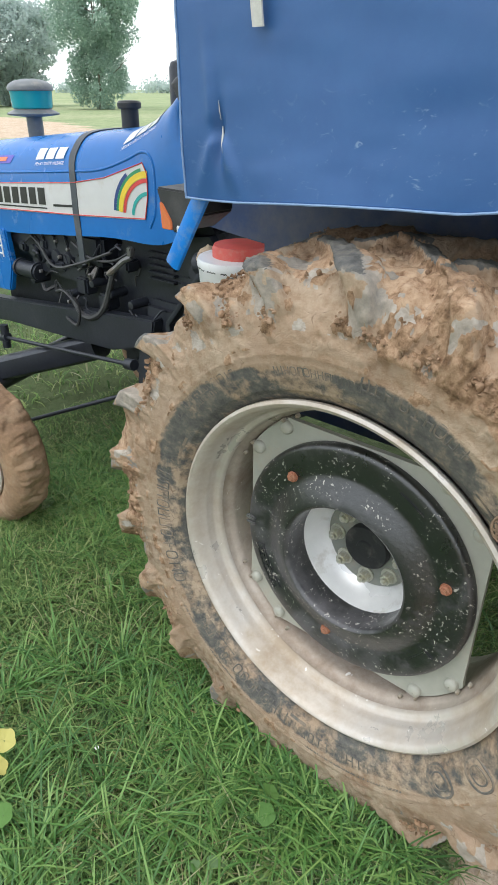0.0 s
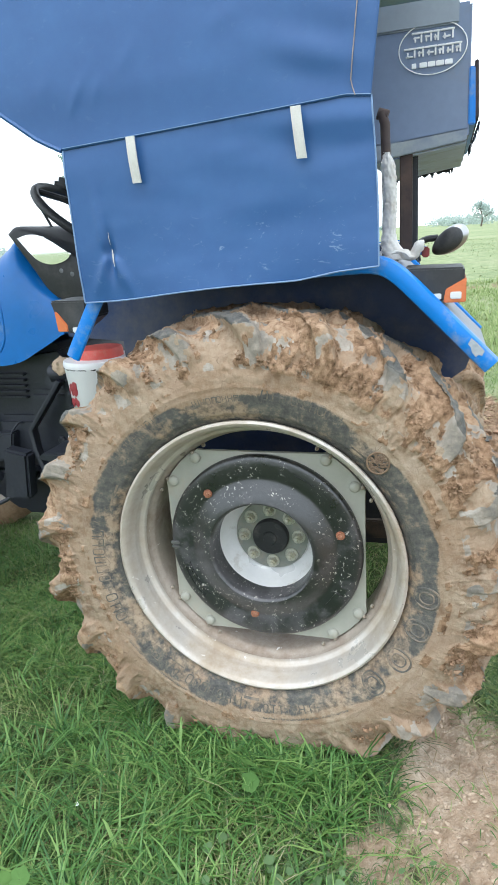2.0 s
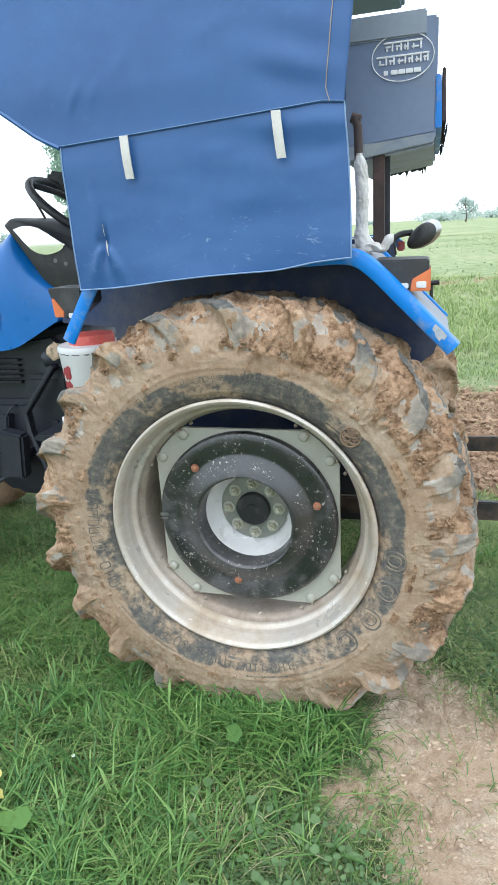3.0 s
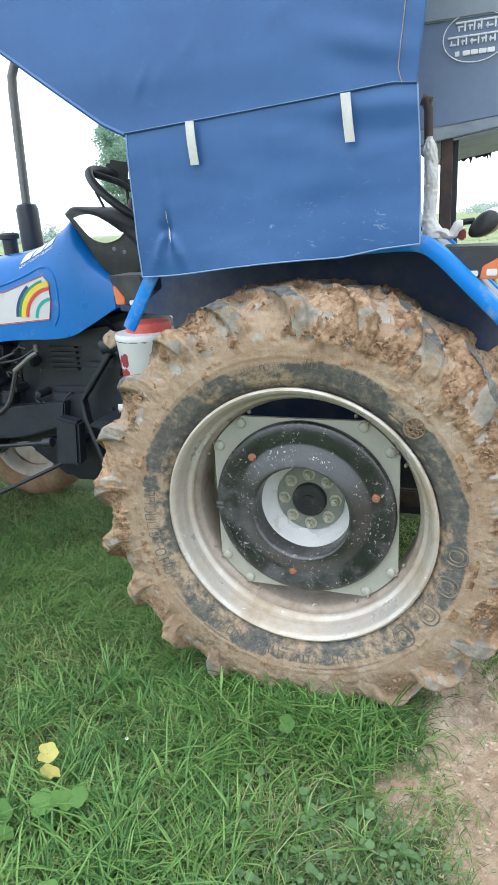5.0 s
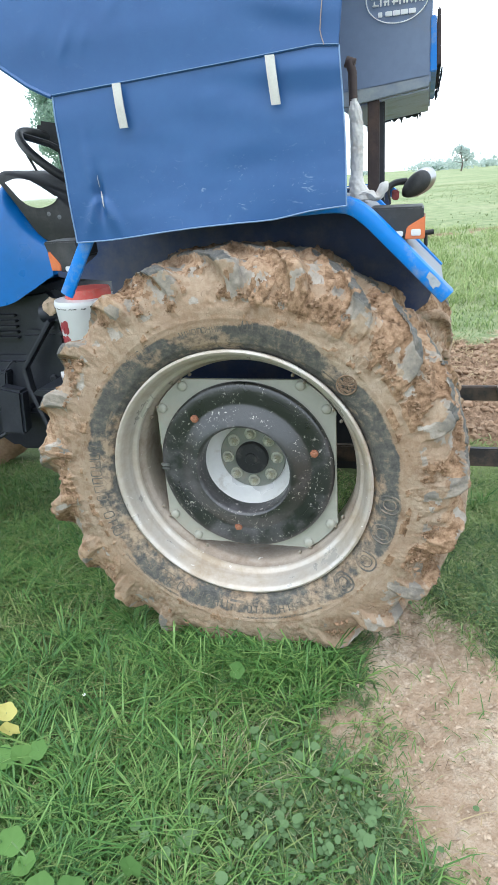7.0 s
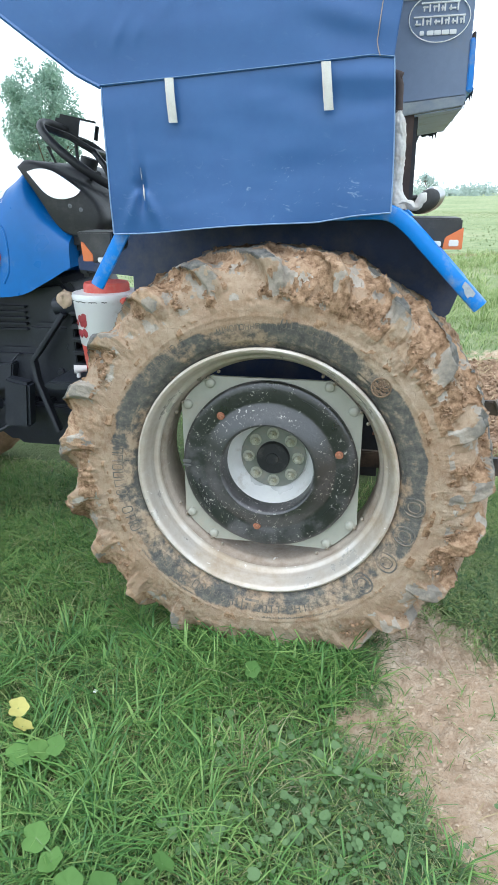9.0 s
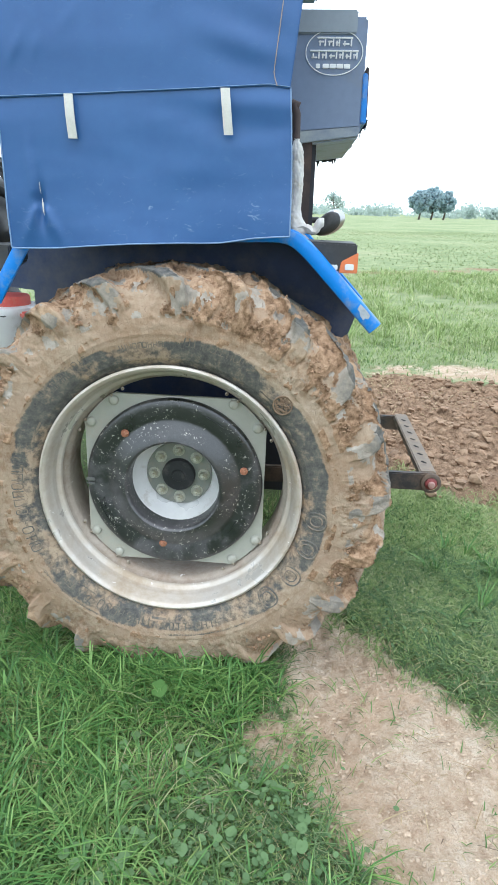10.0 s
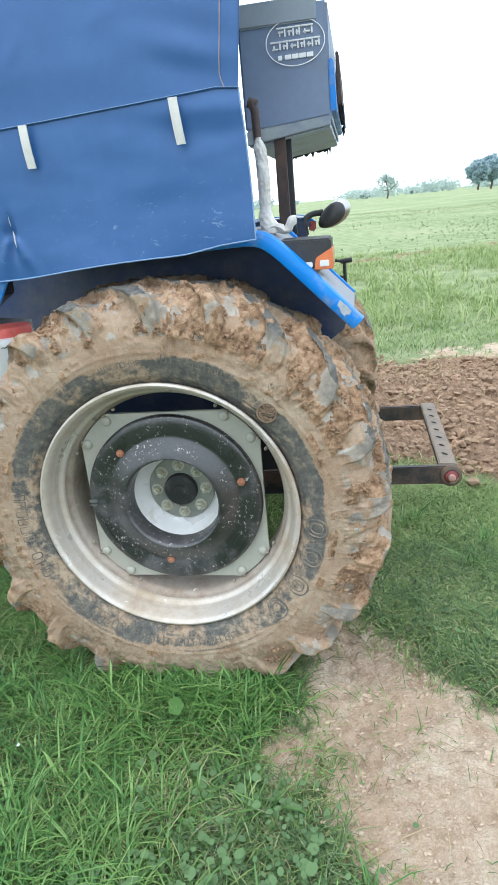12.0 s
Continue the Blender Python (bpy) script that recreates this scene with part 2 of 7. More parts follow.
def tyre_mat():
    m, n, l, b = nodes_of("muddy_tyre_rubber")
    v = coords(n, l, 1.0)
    film, thick = attr(n, "film"), attr(n, "thick")
    n1, n2, n3 = noise_tex(n, l, v, 9, 7, 0.68), noise_tex(n, l, v, 45, 6, 0.7), noise_tex(n, l, v, 170, 4, 0.7)
    n5 = noise_tex(n, l, v, 4.5, 5, 0.6)
    rubber = ramp(n, l, n2, ((0.34, (0.072, 0.072, 0.07)), (0.5, (0.12, 0.116, 0.106)), (0.64, (0.19, 0.17, 0.14))))
    pale = ramp(n, l, n1, ((0.36, (0.23, 0.15, 0.095)), (0.46, (0.33, 0.245, 0.165)), (0.55, (0.40, 0.315, 0.225)), (0.66, (0.46, 0.385, 0.305))))
    pale = mix(n, l, 0.36, pale, ramp(n, l, n2, ((0.4, (0.2, 0.125, 0.075)), (0.6, (0.48, 0.4, 0.31)))))
    pale = mix(n, l, ramp(n, l, n5, ((0.42, W3[0]), (0.62, (0.6,) * 3))), pale, (0.31, 0.20, 0.125))
    clod = ramp(n, l, n2, ((0.34, (0.18, 0.105, 0.06)), (0.48, (0.36, 0.24, 0.152)), (0.62, (0.46, 0.33, 0.22))))
    dark = ramp(n, l, n2, ((0.32, (0.085, 0.05, 0.028)), (0.46, (0.24, 0.15, 0.088)), (0.62, (0.39, 0.265, 0.17))))
    fm = math_node(n, l, "ADD", film, math_node(n, l, "MULTIPLY", math_node(n, l, "SUBTRACT", n2, 0.5), 0.55))
    fm = ramp(n, l, fm, ((0.40, W3[0]), (0.54, W3[1])))
    tm = math_node(n, l, "ADD", thick, math_node(n, l, "MULTIPLY", math_node(n, l, "SUBTRACT", n1, 0.5), 0.9))
    tm = ramp(n, l, tm, ((0.38, W3[0]), (0.56, W3[1])))
    sm = math_node(n, l, "ADD", attr(n, "skin"), math_node(n, l, "MULTIPLY", math_node(n, l, "SUBTRACT", n2, 0.5), 0.5))
    sm = ramp(n, l, sm, ((0.47, W3[0]), (0.53, (0.9,) * 3)))
    cr = math_node(n, l, "ADD", attr(n, "crust"), math_node(n, l, "MULTIPLY", math_node(n, l, "SUBTRACT", n2, 0.5), 0.5))
    cr = ramp(n, l, cr, ((0.42, W3[0]), (0.55, W3[1])))
    col = mix(n, l, fm, rubber, pale)
    col = mix(n, l, tm, col, clod)
    col = mix(n, l, sm, col, ramp(n, l, n1, ((0.4, (0.20, 0.19, 0.17)), (0.5, (0.33, 0.295, 0.25)), (0.62, (0.44, 0.41, 0.365)))))
    col = mix(n, l, cr, col, dark)
    vo = n.new("ShaderNodeTexVoronoi")
    vo.feature = "DISTANCE_TO_EDGE"
    vo.inputs["Scale"].default_value = 26
    wv = n.new("ShaderNodeVectorMath")
    wv.operation = "ADD"
    l.new(v, wv.inputs[0])
    nv = n.new("ShaderNodeTexNoise")
    nv.inputs["Scale"].default_value = 14
    l.new(v, nv.inputs["Vector"])
    sc = n.new("ShaderNodeVectorMath")
    sc.operation = "SCALE"
    sc.inputs[3].default_value = 0.08
    l.new(nv.outputs["Color"], sc.inputs[0])
    l.new(sc.outputs[0], wv.inputs[1])
    l.new(wv.outputs[0], vo.inputs["Vector"])
    crack = ramp(n, l, vo.outputs["Distance"], ((0.0, (1, 1, 1)), (0.035, (0, 0, 0))))
    crack = math_node(n, l, "MULTIPLY", crack, ramp(n, l, n1, ((0.45, (0, 0, 0)), (0.6, (1, 1, 1)))))
    crack = math_node(n, l, "MULTIPLY", math_node(n, l, "MULTIPLY", crack, fm), ramp(n, l, n2, ((0.5, W3[0]), (0.6, W3[1]))))
    col = mix(n, l, math_node(n, l, "MULTIPLY", crack, 0.7), col, (0.13, 0.075, 0.04))
    l.new(col, b.inputs["Base Color"])
    l.new(ramp(n, l, fm, ((0, (0.6,) * 3), (1, (0.92,) * 3))), b.inputs["Roughness"])
    b.inputs["Specular IOR Level"].default_value = 0.3
    h = math_node(n, l, "SUBTRACT", math_node(n, l, "ADD", n2, math_node(n, l, "MULTIPLY", n3, 0.22)), math_node(n, l, "MULTIPLY", crack, 0.35))
    bump(n, l, b, h, 0.55, 0.010)
    return m


tyre_mud = tyre_mat()
emblem_mud = surf("brown_mud_on_rubber", (0.17, 0.115, 0.075), 0.5, 90, 0.9, 0, 0.4, (0.27, 0.19, 0.125), 0.3, 40)
clod_mud = surf("crumbled_brown_mud", (0.24, 0.15, 0.09), 0.5, 90, 0.95, 0, 0.6, (0.38, 0.27, 0.18), 0.35, 12)
front_mud = surf("mud_coated_front_tyre", (0.27, 0.17, 0.1), 0.4, 60, 0.95, 0, 0.6, (0.4, 0.29, 0.19), 0.4, 9)


def ground_mat():
    m, n, l, b = nodes_of("earth_and_turf")
    v = coords(n, l, 1.0)
    n1, n2, n3, n4 = noise_tex(n, l, v, 2.5, 6), noise_tex(n, l, v, 22, 7, 0.7), noise_tex(n, l, v, 120, 5, 0.7), noise_tex(n, l, v, 0.12, 5)
    turf = mix(n, l, 0.5, ramp(n, l, n2, ((0.3, (0.05, 0.088, 0.034)), (0.7, (0.125, 0.18, 0.07)))), ramp(n, l, n3, ((0.3, (0.055, 0.08, 0.034)), (0.7, (0.19, 0.20, 0.10)))))
    field = mix(n, l, 0.5, ramp(n, l, n4, ((0.36, (0.20, 0.25, 0.13)), (0.5, (0.31, 0.345, 0.20)), (0.64, (0.42, 0.40, 0.27)))), ramp(n, l, n1, ((0.34, (0.12, 0.19, 0.075)), (0.5, (0.25, 0.32, 0.15)), (0.66, (0.40, 0.42, 0.25)))))
    dry = mix(n, l, 0.32, ramp(n, l, n2, ((0.36, (0.38, 0.265, 0.175)), (0.5, (0.61, 0.48, 0.35)), (0.62, (0.76, 0.65, 0.52)))), ramp(n, l, n3, ((0.38, (0.38, 0.28, 0.20)), (0.6, (0.72, 0.61, 0.51)))))
    soil = mix(n, l, 0.5, ramp(n, l, n2, ((0.36, (0.12, 0.074, 0.047)), (0.62, (0.49, 0.34, 0.228)))), ramp(n, l, n3, ((0.38, (0.10, 0.06, 0.04)), (0.6, (0.37, 0.25, 0.165)))))

    def edge(name):
        f = math_node(n, l, "ADD", attr(n, name), math_node(n, l, "MULTIPLY", math_node(n, l, "SUBTRACT", n2, 0.5), 0.7))
        return ramp(n, l, f, ((0.4, W3[0]), (0.62, W3[1])))

    col = mix(n, l, edge("field"), turf, field)
    col = mix(n, l, edge("soil"), col, soil)
    dry = mix(n, l, ramp(n, l, n1, ((0.44, W3[0]), (0.60, (0.55,) * 3))), dry, (0.40, 0.275, 0.18))
    de = edge("dirt")
    nv = n.new("ShaderNodeTexNoise")
    nv.inputs["Scale"].default_value = 9
    nv.inputs["Detail"].default_value = 4
    l.new(v, nv.inputs["Vector"])
    sc = n.new("ShaderNodeVectorMath")
    sc.operation = "SCALE"
    sc.inputs[3].default_value = 0.16
    l.new(nv.outputs["Color"], sc.inputs[0])
    wv = n.new("ShaderNodeVectorMath")
    wv.operation = "ADD"
    l.new(v, wv.inputs[0])
    l.new(sc.outputs[0], wv.inputs[1])
    vo = n.new("ShaderNodeTexVoronoi")
    vo.feature = "DISTANCE_TO_EDGE"
    vo.inputs["Scale"].default_value = 30
    l.new(wv.outputs[0], vo.inputs["Vector"])
    crack = ramp(n, l, vo.outputs["Distance"], ((0.0, W3[1]), (0.07, W3[0])))
    crack = math_node(n, l, "MULTIPLY", math_node(n, l, "MULTIPLY", crack, de), ramp(n, l, n2, ((0.42, W3[0]), (0.56, W3[1]))))
    dry = mix(n, l, math_node(n, l, "MULTIPLY", crack, 0.16), dry, (0.24, 0.165, 0.11))
    col = mix(n, l, de, col, dry)
    l.new(col, b.inputs["Base Color"])
    b.inputs["Roughness"].default_value, b.inputs["Specular IOR Level"].default_value = 0.95, 0.15
    h = math_node(n, l, "ADD", n2, math_node(n, l, "MULTIPLY", n3, 0.4))
    h = math_node(n, l, "SUBTRACT", h, math_node(n, l, "MULTIPLY", crack, 0.12))
    bump(n, l, b, h, 0.9, 0.03)
    return m


earth = ground_mat()
grass_mat = plant("grass_blades", ((0.05, (0.05, 0.105, 0.04)), (0.33, (0.125, 0.218, 0.07)), (0.62, (0.21, 0.315, 0.10)), (0.8, (0.32, 0.385, 0.15)), (0.93, (0.45, 0.42, 0.28))))
tall_mat = plant("lush_grass", ((0.1, (0.058, 0.15, 0.042)), (0.5, (0.135, 0.28, 0.072)), (0.9, (0.27, 0.41, 0.125))), 0.45, 0.4)
dry_mat = plant("dry_straw", ((0.1, (0.3, 0.22, 0.12)), (0.9, (0.55, 0.45, 0.28))))
crop_mat = plant("young_crop_blades", ((0.1, (0.19, 0.27, 0.095)), (0.45, (0.29, 0.38, 0.145)), (0.75, (0.40, 0.47, 0.22)), (0.95, (0.54, 0.53, 0.33))))
fine_mat = plant("dull_blue_green_blades", ((0.1, (0.065, 0.125, 0.055)), (0.5, (0.125, 0.205, 0.09)), (0.8, (0.21, 0.29, 0.135)), (0.95, (0.42, 0.38, 0.26))))
far_crop_mat = plant("pale_far_crop", ((0.1, (0.25, 0.32, 0.15)), (0.9, (0.40, 0.44, 0.25))))
weed_mat = plant("round_weed_leaves", ((0.1, (0.10, 0.17, 0.075)), (0.9, (0.17, 0.265, 0.12))))
gourd_mat = plant("gourd_leaf_green", ((0.1, (0.1, 0.2, 0.055)), (0.9, (0.165, 0.3, 0.085))), per="object")
yellow_leaf = plant("yellowed_leaf", ((0.1, (0.52, 0.47, 0.13)), (0.9, (0.66, 0.60, 0.22))), per="object")
tree_mat = plant("tree_foliage", ((0.1, (0.12, 0.2, 0.11)), (0.5, (0.17, 0.26, 0.15)), (0.9, (0.25, 0.34, 0.2))))
# distance haze is painted into these leaf colours: paler and bluer than foliage
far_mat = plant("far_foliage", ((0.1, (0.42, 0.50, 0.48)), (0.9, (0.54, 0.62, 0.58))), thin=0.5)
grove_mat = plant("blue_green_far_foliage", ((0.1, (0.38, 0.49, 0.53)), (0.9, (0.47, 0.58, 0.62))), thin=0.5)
# greens lightened to stand in for haze over the nearer trees
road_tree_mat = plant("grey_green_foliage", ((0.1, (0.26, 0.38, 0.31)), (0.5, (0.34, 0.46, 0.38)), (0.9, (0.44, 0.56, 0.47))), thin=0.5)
bush_mat = plant("dark_bush_leaf", ((0.1, (0.03, 0.09, 0.03)), (0.9, (0.08, 0.17, 0.05))))


# ---- building helpers ----
def thing(name, at=(0, 0, 0), label="", category="", group="", kind=""):
    ob = new(name)
    ob.empty_display_size = 0.1
    ob.location = at
    return tagged(ob, label, category, group, kind)


def finish(bm, name, material, smooth=40):
    bmesh.ops.recalc_face_normals(bm, faces=bm.faces[:])
    me = bpy.data.meshes.new(name)
    bm.to_mesh(me)
    bm.free()
    me.materials.append(material)
    me.polygons.foreach_set("use_smooth", [True] * len(me.polygons))
    me.set_sharp_from_angle(angle=radians(smooth))
    return me


def part(name, bm, material, parent=None, label="", smooth=40):
    """One mesh object under a thing or a part. bm: a bmesh, or a finished mesh to share."""
    me = bm if isinstance(bm, bpy.types.Mesh) else finish(bm, name, material, smooth)
    ob = new(name, me)
    ob.parent = parent
    if label:
        ob["label"] = label
    return ob


def box(bm, c, s, bevel=0.004, rot=None, seg=2):
    r = bmesh.ops.create_cube(bm, size=1.0)
    vs = r["verts"]
    bmesh.ops.scale(bm, vec=s, verts=vs)
    if bevel:
        es = list({e for v in vs for e in v.link_edges})
        vs = list({v for f in bmesh.ops.bevel(bm, geom=es, offset=min(bevel, min(s) * 0.45), segments=seg, affect="EDGES")["faces"] for v in f.verts} | {v for v in vs if v.is_valid})
    if rot is not None:
        bmesh.ops.rotate(bm, cent=(0, 0, 0), matrix=rot, verts=vs)
    bmesh.ops.translate(bm, vec=c, verts=vs)
    return vs


def turn(rx=0, ry=0, rz=0):
    return Euler([radians(a) for a in (rx, ry, rz)]).to_matrix()


def sweep(bm, pts, r, n=12, caps=True, flat=None):
    """A round (or, with flat=(a, b), oblong) bar along a line of points; r may be a list."""
    pts = [Vector(p) for p in pts]
    rs = r if isinstance(r, (list, tuple)) else [r] * len(pts)
    rings, up = [], None
    for i, p in enumerate(pts):
        d = (pts[min(i + 1, len(pts) - 1)] - pts[max(i - 1, 0)]).normalized()
        if up is None:
            up = Vector((0, 0, 1)) if abs(d.z) < 0.9 else Vector((1, 0, 0))
        a = d.cross(up).normalized()
        b = a.cross(d).normalized()
        up = b
        ring = []
        for k in range(n):
            t = 2 * math.pi * k / n
            ca, sb = math.cos(t), math.sin(t)
            if flat:
                ca, sb = (math.copysign(abs(ca) ** 0.5, ca) * flat[0] / r if not isinstance(r, (list, tuple)) else ca), (math.copysign(abs(sb) ** 0.5, sb) * flat[1] / r if not isinstance(r, (list, tuple)) else sb)
            ring.append(bm.verts.new(p + rs[i] * (a * ca + b * sb)))
        rings.append(ring)
    for p, q in zip(rings, rings[1:]):
        for k in range(n):
            bm.faces.new((p[k], p[(k + 1) % n], q[(k + 1) % n], q[k]))
    if caps:
        bm.faces.new(rings[0])
        bm.faces.new(rings[-1][::-1])
    return bm


def lathe(bm, prof, n=48, axis="y", at=(0, 0, 0), close=False):
    """Turns (radius, along) points round an axis."""
    rings = []
    for r, h in prof:
        ring = []
        for k in range(n):
            t = 2 * math.pi * k / n
            c, s = r * math.cos(t), r * math.sin(t)
            p = {"y": (c, h, s), "z": (c, s, h), "x": (h, c, s)}[axis]
            ring.append(bm.verts.new((p[0] + at[0], p[1] + at[1], p[2] + at[2])))
        rings.append(ring)
    pairs = list(zip(rings, rings[1:])) + ([(rings[-1], rings[0])] if close else [])
    for p, q in pairs:
        for k in range(n):
            bm.faces.new((p[k], p[(k + 1) % n], q[(k + 1) % n], q[k]))
    return rings


def prism(bm, outline, y0, y1, bevel=0.0):
    """An (x, z) outline drawn out from y0 to y1."""
    a = [bm.verts.new((x, y0, z)) for x, z in outline]
    b = [bm.verts.new((x, y1, z)) for x, z in outline]
    bm.faces.new(a)
    bm.faces.new(b[::-1])
    k = len(outline)
    for i in range(k):
        bm.faces.new((a[i], b[i], b[(i + 1) % k], a[(i + 1) % k]))
    if bevel:
        bmesh.ops.recalc_face_normals(bm, faces=bm.faces[:])
        bmesh.ops.bevel(bm, geom=bm.edges[:], offset=bevel, segments=2, affect="EDGES")
    return bm


def hash3(ix, iy, iz):
    h = (ix.astype(np.int64) * 374761393 + iy.astype(np.int64) * 668265263 + iz.astype(np.int64) * 2147483647) & 0xFFFFFFFF
    h = ((h ^ (h >> 13)) * 1274126177) & 0xFFFFFFFF
    return ((h ^ (h >> 16)) & 0xFFFF) / 65535.0


def vnoise(p):
    """Value noise of an (n, 3) array, 0 to 1."""
    i = np.floor(p).astype(np.int64)
    f = p - i
    f = f * f * (3 - 2 * f)
    out = 0
    for dx in (0, 1):
        for dy in (0, 1):
            for dz in (0, 1):
                w = (f[:, 0] if dx else 1 - f[:, 0]) * (f[:, 1] if dy else 1 - f[:, 1]) * (f[:, 2] if dz else 1 - f[:, 2])
                out = out + w * hash3(i[:, 0] + dx, i[:, 1] + dy, i[:, 2] + dz)
    return out


def fbm(p, octaves=4, gain=0.5):
    out, amp, tot = 0, 1.0, 0
    for k in range(octaves):
        out = out + amp * vnoise(p * 2.03 ** k + 17.3 * k)
        tot += amp
        amp *= gain
    return out / tot


def billow(p, octaves=3, gain=0.5):
    """Rounded lumps with sharp valleys, 0 to 1."""
    out, amp, tot = 0, 1.0, 0
    for k in range(octaves):
        out = out + amp * np.abs(2 * vnoise(p * 2.1 ** k + 9.1 * k) - 1)
        tot += amp
        amp *= gain
    return out / tot


def crust_mask(p):
    """Where mud has dried in crusts on the wheel; p holds points about the hub."""
    rr = np.hypot(p[:, 0], p[:, 2])
    return fbm(p * 15 + 60, 5, 0.6) + 0.030 * p[:, 2] / rr + 0.025 * p[:, 0] / rr - 0.015


def sstep(a, b, x):
    t = np.clip((x - a) / (b - a), 0, 1)
    return t * t * (3 - 2 * t)


def mesh_arrays(name, verts, quads, tris=None, attrs=None, material=None, smooth=True):
    """A mesh straight from arrays, with float attributes on its points."""
    me = bpy.data.meshes.new(name)
    quads = np.asarray(quads, np.int32).reshape(-1, 4)
    tris = np.zeros((0, 3), np.int32) if tris is None else np.asarray(tris, np.int32).reshape(-1, 3)
    me.vertices.add(len(verts))
    me.vertices.foreach_set("co", np.asarray(verts, np.float32).ravel())
    me.loops.add(quads.size + tris.size)
    me.loops.foreach_set("vertex_index", np.concatenate((quads.ravel(), tris.ravel())))
    me.polygons.add(len(quads) + len(tris))
    starts = np.concatenate((np.arange(len(quads)) * 4, quads.size + np.arange(len(tris)) * 3)).astype(np.int32)
    me.polygons.foreach_set("loop_start", starts)
    me.polygons.foreach_set("use_smooth", np.full(len(starts), smooth))
    for key, val in (attrs or {}).items():
        a = me.attributes.new(key, "FLOAT", "POINT")
        a.data.foreach_set("value", np.asarray(val, np.float32))
    me.update(calc_edges=True)
    me.validate()
    if material:
        me.materials.append(material)
    return me


def grid_quads(nu, nv, wrap_u=False):
    i, j = np.meshgrid(np.arange(nu if wrap_u else nu - 1), np.arange(nv - 1), indexing="ij")
    i2 = (i + 1) % nu
    return np.stack((i * nv + j, i2 * nv + j, i2 * nv + j + 1, i * nv + j + 1), -1).reshape(-1, 4)


def clods(name, centres, sizes, material, seed, flat=0.75):
    """Rough lumps of earth, all in one mesh."""
    bm = bmesh.new()
    bmesh.ops.create_icosphere(bm, subdivisions=1, radius=1.0)
    bm.verts.ensure_lookup_table()
    v0 = np.array([v.co for v in bm.verts])
    f0 = np.array([[v.index for v in f.verts] for f in bm.faces])
    bm.free()
    rng = np.random.default_rng(seed)
    k = len(centres)
    a = rng.uniform(0.55, 1.3, (k, len(v0), 1))
    st = rng.uniform(0.6, 1.3, (k, 1, 3)) * np.array([1, 1, flat])
    v = v0[None] * a * st * np.asarray(sizes)[:, None, None] + np.asarray(centres)[:, None]
    f = f0[None] + (np.arange(k) * len(v0))[:, None, None]
    return mesh_arrays(name, v.reshape(-1, 3), np.zeros((0, 4)), f.reshape(-1, 3), None, material, False)


def smooth_line(pts, k):
    """A smooth line of k points through control points."""
    p = np.asarray(pts, float)
    q = np.vstack((2 * p[0] - p[1], p, 2 * p[-1] - p[-2]))
    t = np.linspace(0, len(p) - 1 - 1e-6, k)
    i = np.floor(t).astype(int)
    f = (t - i)[:, None]
    a, b, c, d = q[i], q[i + 1], q[i + 2], q[i + 3]
    return 0.5 * (2 * b + (c - a) * f + (2 * a - 5 * b + 4 * c - d) * f ** 2 + (3 * b - a - 3 * c + d) * f ** 3)


# ---- ground ----
HUB = (0.006, 0.0, 0.648)
CY = 0.9


def axis_steps(marks, far):
    """Grid lines: marks of (from, step), the last one the end; beyond it steps grow to the horizon."""
    core = np.concatenate([np.arange(p, q - 1e-6, st) for (p, st), (q, _s) in zip(marks, marks[1:])] + [[marks[-1][0]]])
    out = [marks[0][1] * 1.5]
    while sum(out) < far:
        out.append(out[-1] * 1.10)
    ext = np.cumsum(out)
    return np.concatenate((core[0] - ext[::-1], core, core[-1] + ext))


